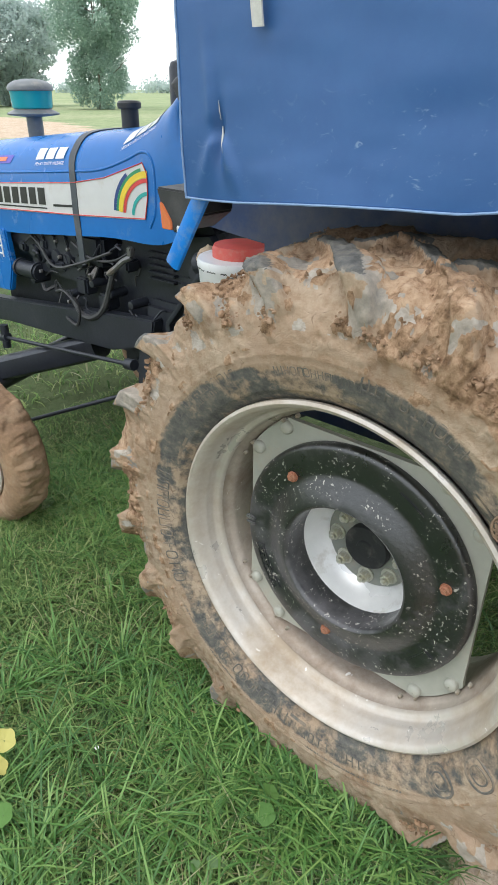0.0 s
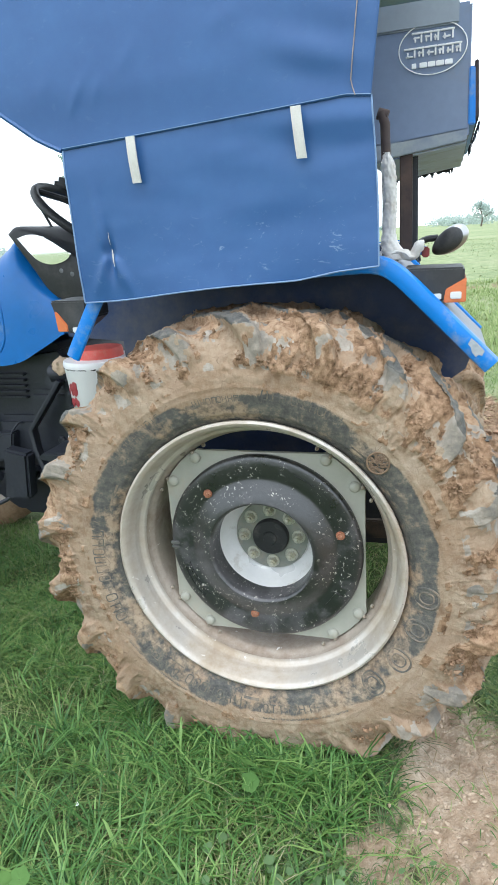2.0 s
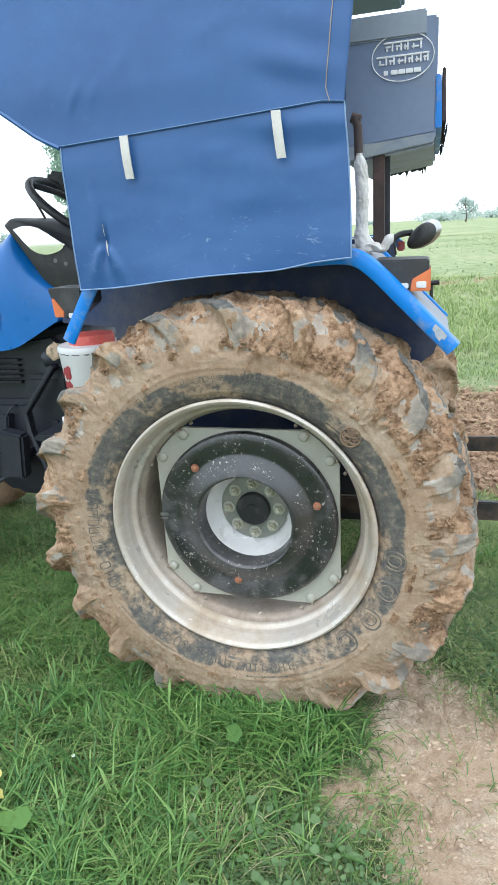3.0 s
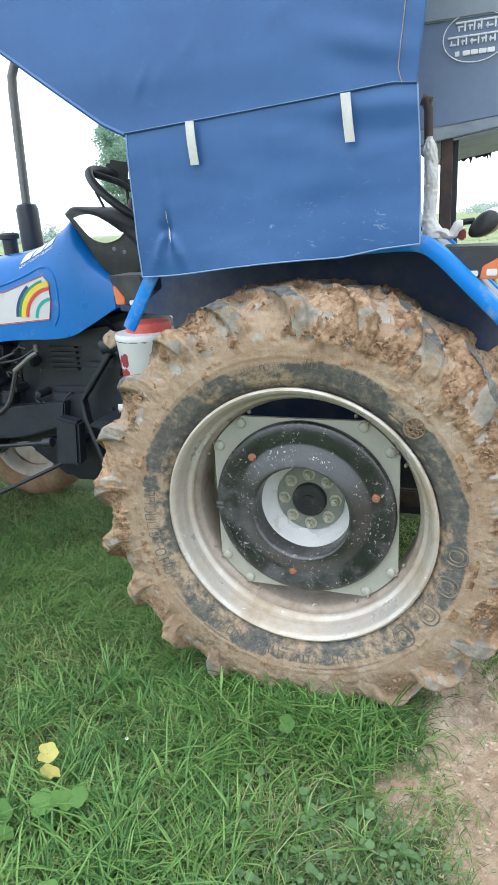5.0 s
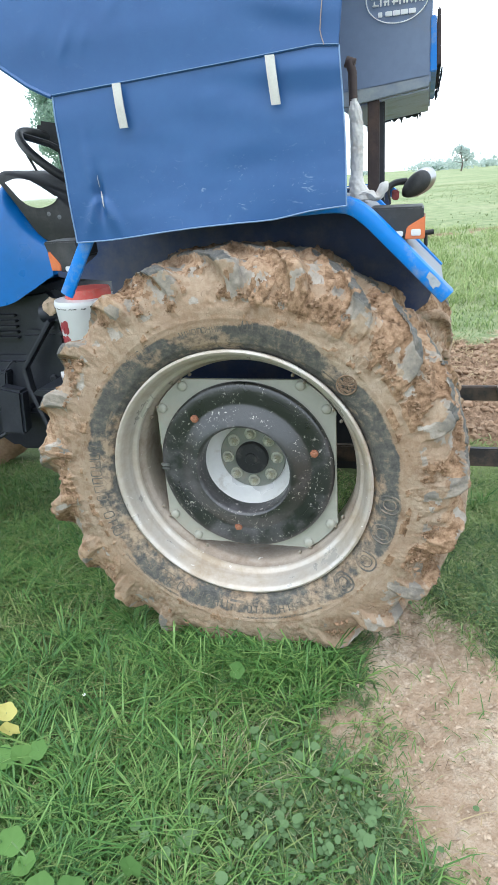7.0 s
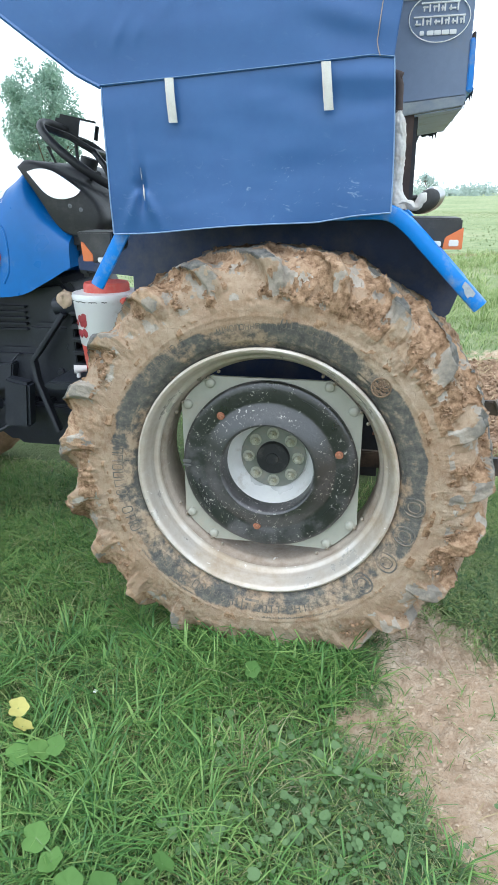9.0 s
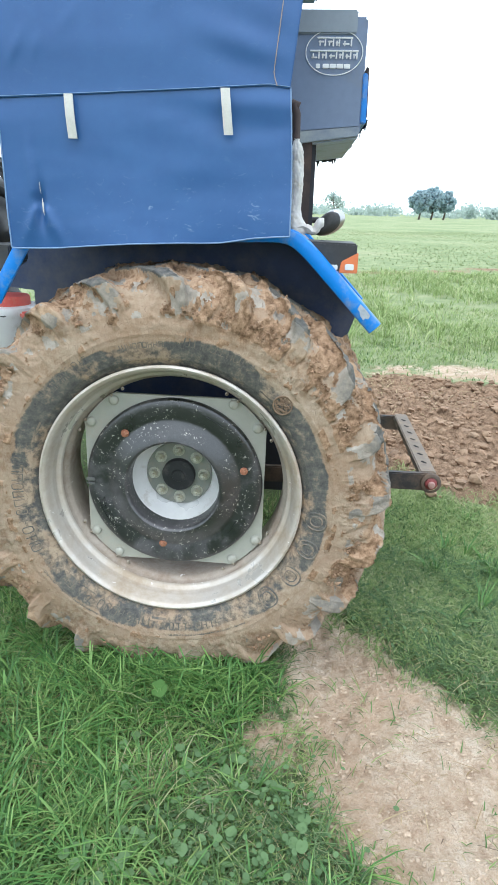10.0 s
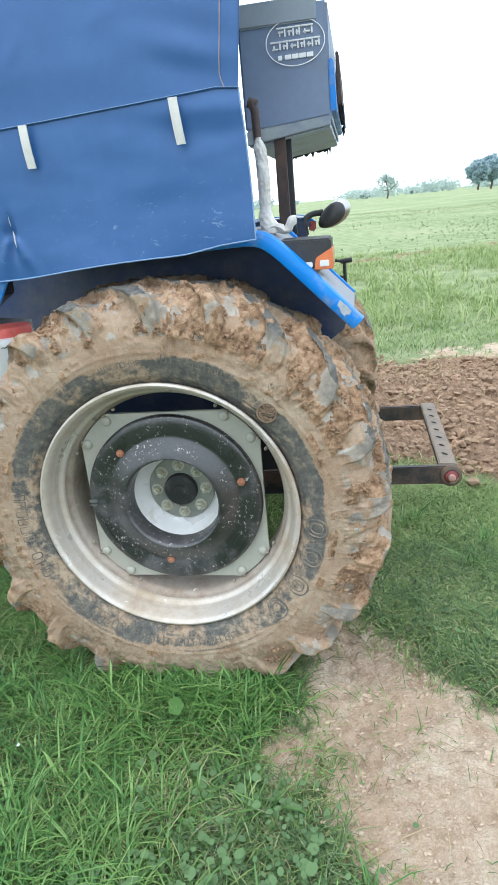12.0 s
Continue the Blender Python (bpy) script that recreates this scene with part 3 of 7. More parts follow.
def zones(x, y):
    """How far each spot is bare dirt, tilled soil, open field."""
    wob = 0.22 * (fbm(np.stack((x * 3.2, y * 3.2, x * 0), -1), 5, 0.6) - 0.5) * 2
    left = x - np.interp(y, [-3.0, -1.2, -0.66, -0.5, -0.39, -0.15, 0.0, 0.21, 0.4], [1.6, 0.84, 0.61, 0.52, 0.45, 0.38, 0.35, 0.30, 0.28])
    right = np.interp(y, [-3.0, -0.9, -0.05, 0.07, 0.2, 0.3, 0.38, 0.5], [3.6, 1.80, 0.92, 0.80, 0.71, 0.66, 0.60, 0.38]) - x
    fan = 0.5 + (np.minimum(left, right) * 0.85 + wob) / 0.26
    # half-bare patch among the weeds beside the track
    thin = 0.85 * np.exp(-(((x - 0.33) / 0.12) ** 2 + ((y + 0.24) / 0.12) ** 2)) + wob * 0.5
    dirt = np.clip(np.maximum(fan, thin), 0, 1) * (x > 0.1) * (y < 0.75)
    near = 1.72 - 0.5 * (x - 0.9)
    near = np.maximum(near, 1.0)
    far = 4.25 - 0.26 * (x - 0.92) + wob * 2
    soil = np.clip(0.5 + np.minimum(np.minimum((y - near - wob) / 0.3, (far - y) / 0.4), (x + 0.4) / 0.5), 0, 1)
    lip = np.clip(0.8 - np.abs(y - far - 0.2 - 0.25 * np.clip(x - 1.0, 0, 1)) / (0.35 + 0.4 * np.clip(x - 1.2, 0, 1)), 0, 1) * np.clip((x - 0.6) * 1.5, 0, 1)
    strip = np.clip(1.1 - np.abs(y - 15.6 - 0.6 * (x - 3.0) - 5 * wob) / 1.1, 0, 1) * (x > -3) * (x < 30)
    ang, dist = np.degrees(np.arctan2(-(x - 0.5), y + 0.84)), np.hypot(x - 0.5, y + 0.84)
    road = np.clip(0.5 + np.minimum(dist - 25.5 + 4 * wob, np.interp(ang, [50, 52, 61, 70], [28, 31, 50, 60]) - dist) / 3, 0, 1) * (ang > 48) * (ang < 80)
    dirt = np.maximum(np.maximum(dirt, lip), road)
    field = np.clip((y - 4.5) / 1.2, 0, 1) + np.clip((-x - 6) / 4, 0, 1)
    field = np.maximum(field, sstep(0.5, 0.85, x) * sstep(0.1, 0.4, y))
    soil = np.maximum(soil, 0.75 * strip)
    return dirt, soil, np.clip(field, 0, 1)


def plates(x, y, size, seed):
    """Cracked crust: a random level for each cell and the nearness to its edge."""
    px, py = x / size, y / size
    ix, iy = np.floor(px).astype(np.int64), np.floor(py).astype(np.int64)
    f1, f2, level = np.full(x.shape, 9.0), np.full(x.shape, 9.0), np.zeros(x.shape)
    for dx in (-1, 0, 1):
        for dy in (-1, 0, 1):
            cx, cy = ix + dx, iy + dy
            s = cx * 0 + seed
            d = np.hypot(cx + 0.1 + 0.8 * hash3(cx, cy, s) - px, cy + 0.1 + 0.8 * hash3(cx, cy, s + 1) - py)
            closer = d < f1
            f2 = np.where(closer, f1, np.minimum(f2, d))
            level = np.where(closer, hash3(cx, cy, s + 2), level)
            f1 = np.where(closer, d, f1)
    return level, np.clip(1 - (f2 - f1) / 0.22, 0, 1)


def ground_height(x, y):
    p = np.stack((x, y, x * 0), -1)
    d, s, f = zones(x, y)
    near = np.exp(-((x - 0.5) ** 2 + (y - 1) ** 2) / 60.0)
    h = 0.05 * (fbm(p * 0.9, 3) - 0.5) + 0.02 * (fbm(p * 6, 3) - 0.5)
    h = h * near
    s = s * (y < 8)
    h = h + s * (0.13 * (fbm(p * 6 + 3, 5, 0.6) - 0.45) + 0.07 * (billow(p * 11 + 6, 4, 0.6) - 0.3) + 0.03 * np.sin(y * 4.2 + x))
    h = h + d * near * (0.03 * (fbm(p * 16, 3) - 0.5) + 0.03 * (fbm(p * 5 + 9, 3) - 0.5)) - 0.012 * d * near
    h = h + 0.020 * d * near * (billow(p * 9 + 2, 3, 0.6) - 0.3)
    warp = 0.05 * (fbm(p * 9 + 4, 3) - 0.5)
    l1, e1 = plates(x + warp, y - warp, 0.062, 11)
    l2, e2 = plates(x - warp, y + warp, 0.024, 47)
    loose = sstep(0.38, 0.56, fbm(p * 4 + 50, 3))
    h = h + 0.75 * d * near * loose * (0.017 * (l1 - 0.5) - 0.010 * e1 + 0.010 * (l2 - 0.5) - 0.005 * e2)
    bed = np.exp(-(((y - 0.08) / 0.27) ** 4)) * np.exp(-((x - 0.02) / 0.42) ** 4)
    return h + 0.062 * bed + 0.022


gx = axis_steps([(-2.4, 0.045), (0.22, 0.0078), (1.10, 0.02), (2.3, 0.045), (3.4, 0)], 3000)
gy = axis_steps([(-1.5, 0.045), (-0.80, 0.0078), (0.55, 0.03), (1.4, 0.017), (4.6, 0.045), (5.2, 0)], 3000)
GX, GY = np.meshgrid(gx, gy, indexing="ij")
fx, fy = GX.ravel(), GY.ravel()
gd, gs, gf = zones(fx, fy)
ground_me = mesh_arrays("ground", np.stack((fx, fy, ground_height(fx, fy)), -1), grid_quads(len(gx), len(gy)), None, {"dirt": gd, "soil": gs, "field": gf}, earth)
ground = tagged(new("ground", ground_me), "grassy earth with a bare dirt wheel track and a tilled brown strip", "ground", kind="structure")


# ---- rear wheel ----
LUGS, R_TREAD = 21, 0.592


def tyre_mesh():
    half = [(0.370, 0.020), (0.388, 0.000), (0.415, -0.017), (0.455, -0.027), (0.500, -0.026), (0.540, -0.014), (0.566, 0.006), (0.581, 0.030), (0.588, 0.070), (R_TREAD, 0.110), (R_TREAD + 0.001, 0.155)]
    full = half + [(r, 0.31 - y) for r, y in half[-2::-1]]
    peak = half[:4] + [(0.502, -0.027), (0.550, -0.027), (0.592, -0.025), (0.615, -0.015), (0.624, 0.045), (0.626, 0.100), (0.626, 0.155)]
    peak = peak + [(r, 0.31 - y) for r, y in peak[-2::-1]]
    nt, ns = 1380, 110
    line = smooth_line(full, 400)
    seg = np.r_[0, np.cumsum(np.hypot(*np.diff(line, axis=0).T))]
    crest = smooth_line(peak, 400)
    # finer rows on the outer half
    want = np.concatenate((np.linspace(0, seg[-1] * 0.56, 84, endpoint=False), np.linspace(seg[-1] * 0.56, seg[-1], ns - 84)))
    prof = np.stack((np.interp(want, seg, line[:, 0]), np.interp(want, seg, line[:, 1])), -1)
    high = np.stack((np.interp(want, seg, crest[:, 0]), np.interp(want, seg, crest[:, 1])), -1)
    tan = np.gradient(prof, axis=0)
    nrm = np.stack((-tan[:, 1], tan[:, 0]), -1) * -1
    nrm /= np.linalg.norm(nrm, axis=1)[:, None]
    nrm[nrm[:, 0] * (prof[:, 0] - 0.45) + nrm[:, 1] * (prof[:, 1] - 0.155) < 0] *= -1
    th = np.linspace(0, 2 * math.pi, nt, endpoint=False)
    T, S = np.meshgrid(th, np.arange(ns), indexing="ij")
    r, y = prof[S, 0], prof[S, 1]
    nr, ny = nrm[S, 0], nrm[S, 1]
    cx, cz = np.cos(T), np.sin(T)
    P = np.stack((r * cx, y, r * cz), -1).reshape(-1, 3)
    rough = fbm(P * 34, 4).reshape(r.shape)
    blot = fbm(P * 9 + 40, 4).reshape(r.shape)
    fine = fbm(P * 110 + 7, 3, 0.6).reshape(r.shape)
    pitch = 2 * math.pi / LUGS
    lug, banked = np.zeros_like(r), np.zeros_like(r)
    for side, off in ((0, 1.20), (1, 1.20 + pitch / 2)):
        u = np.clip(((y if side == 0 else 0.31 - y) + 0.012) / 0.168, 0, 1.35)
        inside = (1 - sstep(1.06, 1.12, u)) * sstep(0.500, 0.545, r)
        # slanting lug that broadens into a buttress on the shoulder
        bend = 0.30 * u ** 1.1
        d = (T - off - bend + pitch / 2) % pitch - pitch / 2
        d = d + 0.012 * (blot - 0.5)
        w = (0.029 - 0.003 * np.clip(u, 0, 1)) / 0.61 * (0.94 + 0.2 * (blot - 0.5)) * (0.82 + 0.18 * sstep(0.53, 0.58, r))
        top = 1 - sstep(w * 0.84, w * 1.22, np.abs(d))
        skirt = 1 - sstep(w * 0.9, w * 2.3, np.abs(d))
        lug = np.maximum(lug, inside * top)
        banked = np.maximum(banked, inside * skirt)
    tread = sstep(0.530, 0.585, r)
    clump = sstep(0.50, 0.62, fbm(P * 5.5 + 11, 4).reshape(r.shape)) * tread
    crumb = billow(P * 42 + 3, 3, 0.6).reshape(r.shape)
    # crusts of crumbling mud that gather beside the lugs, more of them above and behind
    scab = crust_mask(P).reshape(r.shape) + 0.065 * banked * (1 - lug) - 0.055 * lug - 0.012
    scab = sstep(0.532, 0.552, scab) * sstep(0.485, 0.512, r + 0.04 * (blot - 0.5))
    lace = sstep(0.55, 0.58, fbm(P * 19 + 5, 4, 0.6).reshape(r.shape)) * np.exp(-((r - 0.472) / 0.012) ** 2) * (y < 0.1)
    scab = scab * (1 - 0.75 * sstep(0.35, 0.85, -cz))
    fill = tread * (1 - lug) * (0.002 + 0.011 * sstep(0.35, 0.65, blot) + 0.014 * banked * (0.5 + blot) + 0.010 * (rough - 0.5))
    fill = fill + clump * (0.004 + 0.006 * rough) * (1 - 0.6 * lug)
    smear = sstep(0.50, 0.56, fbm(P * np.array([8, 8, 8]) + 140, 5, 0.65).reshape(r.shape)) * sstep(0.470, 0.50, r)
    coat = sstep(0.455, 0.50, r) * (0.006 * (blot - 0.3) + 0.0025 * (fine - 0.5)) + 0.0035 * smear + sstep(0.482, 0.515, r) * 0.013 * (billow(P * 22 + 70, 4, 0.6).reshape(r.shape) - 0.3) + scab * (0.002 + 0.015 * crumb) + lace * (0.001 + 0.008 * crumb)
    edge_lip = 0.003 * np.exp(-((r - 0.466 - 0.016 * (blot - 0.5)) / 0.004) ** 2) * (y < 0.1)
    rib = 0.0025 * np.exp(-((r - 0.400) / 0.003) ** 2) + 0.002 * np.exp(-((r - 0.452) / 0.003) ** 2)
    disp = fill + coat + edge_lip + rib + tread * 0.004 * (rough - 0.5)
    # lugs cut down near the bottom to fit the camera's view
    low_cut = 1 - 0.6 * sstep(0.87, 0.97, -cz)
    r2 = r + nr * disp + low_cut * lug * (high[S, 0] - r)
    y2 = y + ny * disp + low_cut * lug * (high[S, 1] - y)
    x3, z3 = r2 * cx, r2 * cz
    low = -0.565
    z3 = np.where(z3 < low, low + (z3 - low) * 0.3, z3)
    bare = sstep(0.6, 0.9, lug) * sstep(0.570, 0.580, r) * sstep(0.26, 0.42, fbm(P * 6 + 80, 3).reshape(r.shape)) * (0.12 + 0.88 * sstep(-0.3, 0.5, cz))
    # washed lug flanks with a pale grey skin
    skin = sstep(0.50, 0.535, fbm(P * 28 + 90, 4, 0.55).reshape(r.shape) + 0.045 * lug + 0.05 * banked - 0.07 - 0.08 * sstep(0.1, 0.7, -cz)) * sstep(0.495, 0.52, r) * (1 - scab) * (1 - 0.7 * bare) * (y < 0.12)
    streak = lug * sstep(0.50, 0.55, fbm(P * 11 + 31, 3).reshape(r.shape)) * sstep(0.53, 0.56, r) * 0.6
    film = sstep(0.440, 0.474, r + 0.03 * (blot - 0.5)) * (1 - 0.95 * bare - 0.5 * streak) + (0.365 + 0.25 * (rough - 0.5) + 0.12 * sstep(0.45, 0.6, blot)) * (1 - sstep(0.44, 0.48, r))
    film = np.where(y > 0.2, 0.9, film)
    thick = sstep(0.560, 0.585, r) * (1 - lug) * (0.30 + 0.35 * sstep(0.35, 0.6, blot)) + clump * 0.25 + 0.25 * tread * (rough - 0.5) + 0.5 * smear * (0.4 + rough)
    thick = thick * (1 - 0.8 * bare)
    V = np.stack((x3, y2, z3), -1).reshape(-1, 3)
    crust = np.maximum(scab * (0.75 + 0.4 * crumb), lace)
    return mesh_arrays("tyre", V, grid_quads(nt, ns, True), None, {"film": film.ravel(), "thick": thick.ravel(), "crust": crust.ravel(), "skin": skin.ravel()}, tyre_mud)


def hex_nut(r, h, washer):
    bm = bmesh.new()
    lathe(bm, [(0.001, -0.004), (washer, -0.004), (washer, 0.0), (0.001, 0.0)], 20)
    ring = []
    for yy, rr in ((-0.003, r), (-h * 0.85, r), (-h, r * 0.85)):
        ring.append([bm.verts.new((rr * math.cos(math.pi * k / 3), yy, rr * math.sin(math.pi * k / 3))) for k in range(6)])
    for a, b in zip(ring, ring[1:]):
        for k in range(6):
            bm.faces.new((a[k], a[(k + 1) % 6], b[(k + 1) % 6], b[k]))
    bm.faces.new(ring[-1])
    lathe(bm, [(r * 0.5, -h), (r * 0.5, -h * 1.35), (0.001, -h * 1.45)], 14)
    return bm


def dome_bolt(r, h):
    bm = bmesh.new()
    lathe(bm, [(r * 1.0, 0.002), (r, -h * 0.35), (r * 0.9, -h * 0.7), (r * 0.6, -h * 0.93), (0.001, -h)], 20)
    return bm


def bar_patch(bm, a0, a1, r0, r1, y, lift=0.003):
    """A raised bar that follows the ring of a sidewall; y gives the depth at a radius."""
    k = max(2, int((a1 - a0) / 0.02))
    top = []
    for i in range(k + 1):
        a = a0 + (a1 - a0) * i / k
        top.append([bm.verts.new((rr * math.cos(a), y(rr) - lf, rr * math.sin(a))) for rr, lf in ((r0, -0.003), (r0, lift), (r1, lift), (r1, -0.003))])
    for p, q in zip(top, top[1:]):
        for j in range(3):
            bm.faces.new((p[j], p[j + 1], q[j + 1], q[j]))
    bm.faces.new(top[0])
    bm.faces.new(top[-1][::-1])


def build_rear_wheel(parent):
    w = new("rear_wheel")
    w.parent, w.location = parent, HUB
    w["label"] = "large mud-caked rear wheel with silver rim"
    tyre = part("tyre", tyre_mesh(), tyre_mud, w, "black lugged tyre caked in dry tan and brown mud")
    # moulded marks on the sidewall, as plain bars
    rng = random.Random(5)
    side = lambda r: float(np.interp(r, [0.388, 0.415, 0.455, 0.5], [0.0, -0.017, -0.027, -0.026]))
    mark_mat = surf("dusty_rubber_marks", (0.105, 0.10, 0.09), 0.4, 60, 0.7, 0, 0.3, (0.33, 0.25, 0.175), 0.42, 22)

    def on_side(a, r):
        return (r * math.cos(a), side(r) - 0.0006, r * math.sin(a))

    def outline(mb, ac, rc, ha, hr, tube, square=0.6):
        """A raised oblong ring on the sidewall round the spot (ac, rc)."""
        ring = []
        for t in np.linspace(0, 2 * math.pi, 25):
            c, q = math.cos(t), math.sin(t)
            ring.append(on_side(ac + ha * math.copysign(abs(q) ** square, q), rc + hr * math.copysign(abs(c) ** square, c)))
        sweep(mb, ring, tube, 5, False)

    # rows of moulded marks: upright strokes, ties and rings in the place of letters
    rows = [(119, 147, 0.446, 0.0072, 0.0013), (121, 145, 0.4295, 0.0050, 0.0011), (168, 206, 0.4340, 0.0150, 0.0020), (212, 236, 0.428, 0.0085, 0.0015), (240, 262, 0.424, 0.0130, 0.0018), (262, 292, 0.428, 0.0110, 0.0016), (59, 84, 0.4505, 0.0125, 0.0022), (84, 106, 0.4380, 0.0075, 0.0014), (214, 250, 0.4545, 0.0035, 0.0011), (270, 300, 0.4530, 0.0035, 0.0011)]
    for a0, a1, rc, hr, tube in rows:
        step = math.degrees(hr * 1.75 / rc)
        a = a0
        while a < a1:
            mb = bmesh.new()
            ac, ha = radians(a), hr * 0.62 / rc * rng.uniform(0.8, 1.15)
            kind = rng.random()
            if kind < 0.35:
                outline(mb, ac, rc, ha, hr, tube)
            else:
                for e in ((-1, 1) if kind < 0.8 else (0,)):
                    sweep(mb, [on_side(ac + e * ha, rc - hr), on_side(ac + e * ha * 0.9, rc), on_side(ac + e * ha, rc + hr)], tube, 5)
                q = rc + hr * rng.choice((-0.95, 0.0, 0.95))
                sweep(mb, [on_side(ac - ha, q), on_side(ac, q), on_side(ac + ha, q)], tube, 5)
            part("sidewall_mark", mb, mark_mat, w)
            a += step * rng.uniform(0.9, 1.25)
    # long flat bars low on the sidewall
    for a0, a1, r0, r1 in ((222, 226, 0.404, 0.418), (228, 236, 0.402, 0.408), (246, 256, 0.400, 0.4055), (262, 268, 0.404, 0.412), (272, 284, 0.401, 0.4065), (150, 158, 0.405, 0.411), (38, 52, 0.405, 0.4105)):
        mb = bmesh.new()
        bar_patch(mb, radians(a0), radians(a1), r0, r1, side, 0.0016)
        part("sidewall_mark", mb, mark_mat, w)
    # four large round marks
    for a in (314, 327.5, 341, 353.5):
        mb = bmesh.new()
        for half, tube in ((0.031, 0.0030), (0.018, 0.0022)):
            outline(mb, radians(a), 0.424, half * 0.84 / 0.424, half * 0.92, tube, 0.85)
        part("sidewall_mark", mb, mark_mat, w)
    bm = bmesh.new()
    ea = math.atan2(0.937 - HUB[2], 0.318 - HUB[0])
    er = math.hypot(0.937 - HUB[2], 0.318 - HUB[0])
    pts = [((er * math.cos(ea) + 0.025 * math.cos(t)), -0.0262, (er * math.sin(ea) + 0.025 * math.sin(t))) for t in np.linspace(0, 2 * math.pi, 25)]
    sweep(bm, pts, 0.0024, 6, False)
    for k in range(150):
        q, t = 0.022 * rng.random() ** 0.55, rng.uniform(0, 6.283)
        c = bmesh.ops.create_icosphere(bm, subdivisions=1, radius=rng.uniform(0.0012, 0.0030))["verts"]
        for v in c:
            v.co *= rng.uniform(0.7, 1.3)
        bmesh.ops.scale(bm, vec=(1.3, 0.6, 1.0), verts=c)
        bmesh.ops.translate(bm, vec=(er * math.cos(ea) + q * math.cos(t), -0.0262, er * math.sin(ea) + q * math.sin(t)), verts=c)
    part("round_emblem", bm, emblem_mud, w, "round raised emblem filled with mud", 20)
    # crumbs of mud stuck between the lugs
    g = np.random.default_rng(8)
    k = 11000
    th = g.uniform(0, 2 * math.pi, k)
    at = g.random(k)
    yy = np.interp(at, [0, 0.35, 0.5, 1], [-0.030, -0.024, 0.0, 0.12])
    rr = np.interp(at, [0, 0.35, 0.5, 0.6, 1], [0.515, 0.552, 0.582, 0.600, 0.606]) + g.uniform(-0.003, 0.010, k)
    P = np.stack((rr * np.cos(th), yy, rr * np.sin(th)), -1)
    keep = (crust_mask(P) > 0.555) & (g.random(k) < 0.75)
    keep &= P[:, 2] > -0.5
    P = P[keep]
    size = 0.0016 + 0.0052 * g.random(len(P)) ** 2.5
    ob = part("mud_crumb_scatter", clods("mud_crumb_scatter", P, size, clod_mud, 3, 0.9), clod_mud, w, "crumbled brown mud lumps on the tread")
    ob["kind"] = "stuff"
    # rim: flange, bead seat, well
    bm = bmesh.new()
    lathe(bm, [(0.362, 0.030), (0.372, 0.012), (0.3785, 0.002), (0.3780, -0.005), (0.3720, -0.0085), (0.3655, -0.0055), (0.3610, 0.003), (0.3575, 0.014), (0.3545, 0.024), (0.3520, 0.030), (0.3500, 0.036), (0.3485, 0.050), (0.3455, 0.0555), (0.3390, 0.0590), (0.3358, 0.063), (0.3345, 0.070), (0.3365, 0.072), (0.344, 0.072), (0.344, 0.20), (0.3420, 0.215), (0.3420, 0.235), (0.346, 0.270), (0.356, 0.285), (0.366, 0.303), (0.377, 0.308), (0.378, 0.318), (0.374, 0.318)], 128)
    rim = part("rim", bm, silver, w, "silver steel rim dusted with dried mud")
    bm = bmesh.new()
    lathe(bm, [(0.3352, 0.0695), (0.3335, 0.080), (0.3300, 0.0865), (0.3245, 0.094), (0.3220, 0.104), (0.3220, 0.190), (0.328, 0.215), (0.3425, 0.235)], 128)
    part("rim_well", bm, well_mud_shade, rim, "brown well of the rim, mud and shade painted in")
    # square centre disc on four bolted corners
    bm = bmesh.new()
    A0 = 44.6
    out, hole = [], []
    for q in range(4):
        for da, rr in ((-14.5, 0.3085), (-12.2, 0.3185), (-6, 0.3195), (0, 0.3195), (6, 0.3195), (12.2, 0.3185), (14.5, 0.3085), (20, 0.2935), (30, 0.2752), (45, 0.2655), (60, 0.2752), (70, 0.2935)):
            a = radians(A0 + 90 * q + da)
            out.append((rr * math.cos(a), rr * math.sin(a)))
            hole.append((0.14 * math.cos(a), 0.14 * math.sin(a)))
    for yy, flip in ((0.096, 0), (0.108, 1)):
        o = [bm.verts.new((x, yy, z)) for x, z in out]
        h = [bm.verts.new((x, yy, z)) for x, z in hole]
        for k in range(len(o)):
            j = (k + 1) % len(o)
            bm.faces.new((o[k], o[j], h[j], h[k]))
        if flip:
            for k in range(len(o)):
                j = (k + 1) % len(o)
                bm.faces.new((o[k], o[j], first[j], first[k]))
        first = o
    disc = part("wheel_disc", bm, green_grey, w, "pale green-grey wheel disc with four bolted corners")
    bolt_me = finish(dome_bolt(0.0145, 0.013), "bolt", green_grey)
    for q in range(4):
        for da in (-9.3, 9.3):
            a = radians(A0 + 90 * q + da + (1.6 if q == 0 else 0))
            b = part("bolt", bolt_me, green_grey, w)
            b.location = (0.303 * math.cos(a), 0.096, 0.303 * math.sin(a))
    # rim lugs behind the corners
    lug_bm = bmesh.new()
    box(lug_bm, (0, 0, 0), (0.05, 0.012, 0.11), 0.003)
    lug_me = finish(lug_bm, "rim_lug", silver)
    stud_me = finish(dome_bolt(0.0048, 0.008), "rim_stud", rim_stud)
    for q in range(4):
        a = radians(A0 + 90 * q)
        o = part("rim_lug", lug_me, silver, w)
        o.matrix_local = pose(0.307 * math.cos(a), 0.116, 0.307 * math.sin(a), 0, -math.degrees(a), 0)
        for da in (-17, -10, 10, 17):
            o = part("rim_stud", stud_me, rim_stud, w)
            o.location = (0.319 * math.cos(a + radians(da)), 0.092, 0.319 * math.sin(a + radians(da)))
    # black cast weight
    bm = bmesh.new()
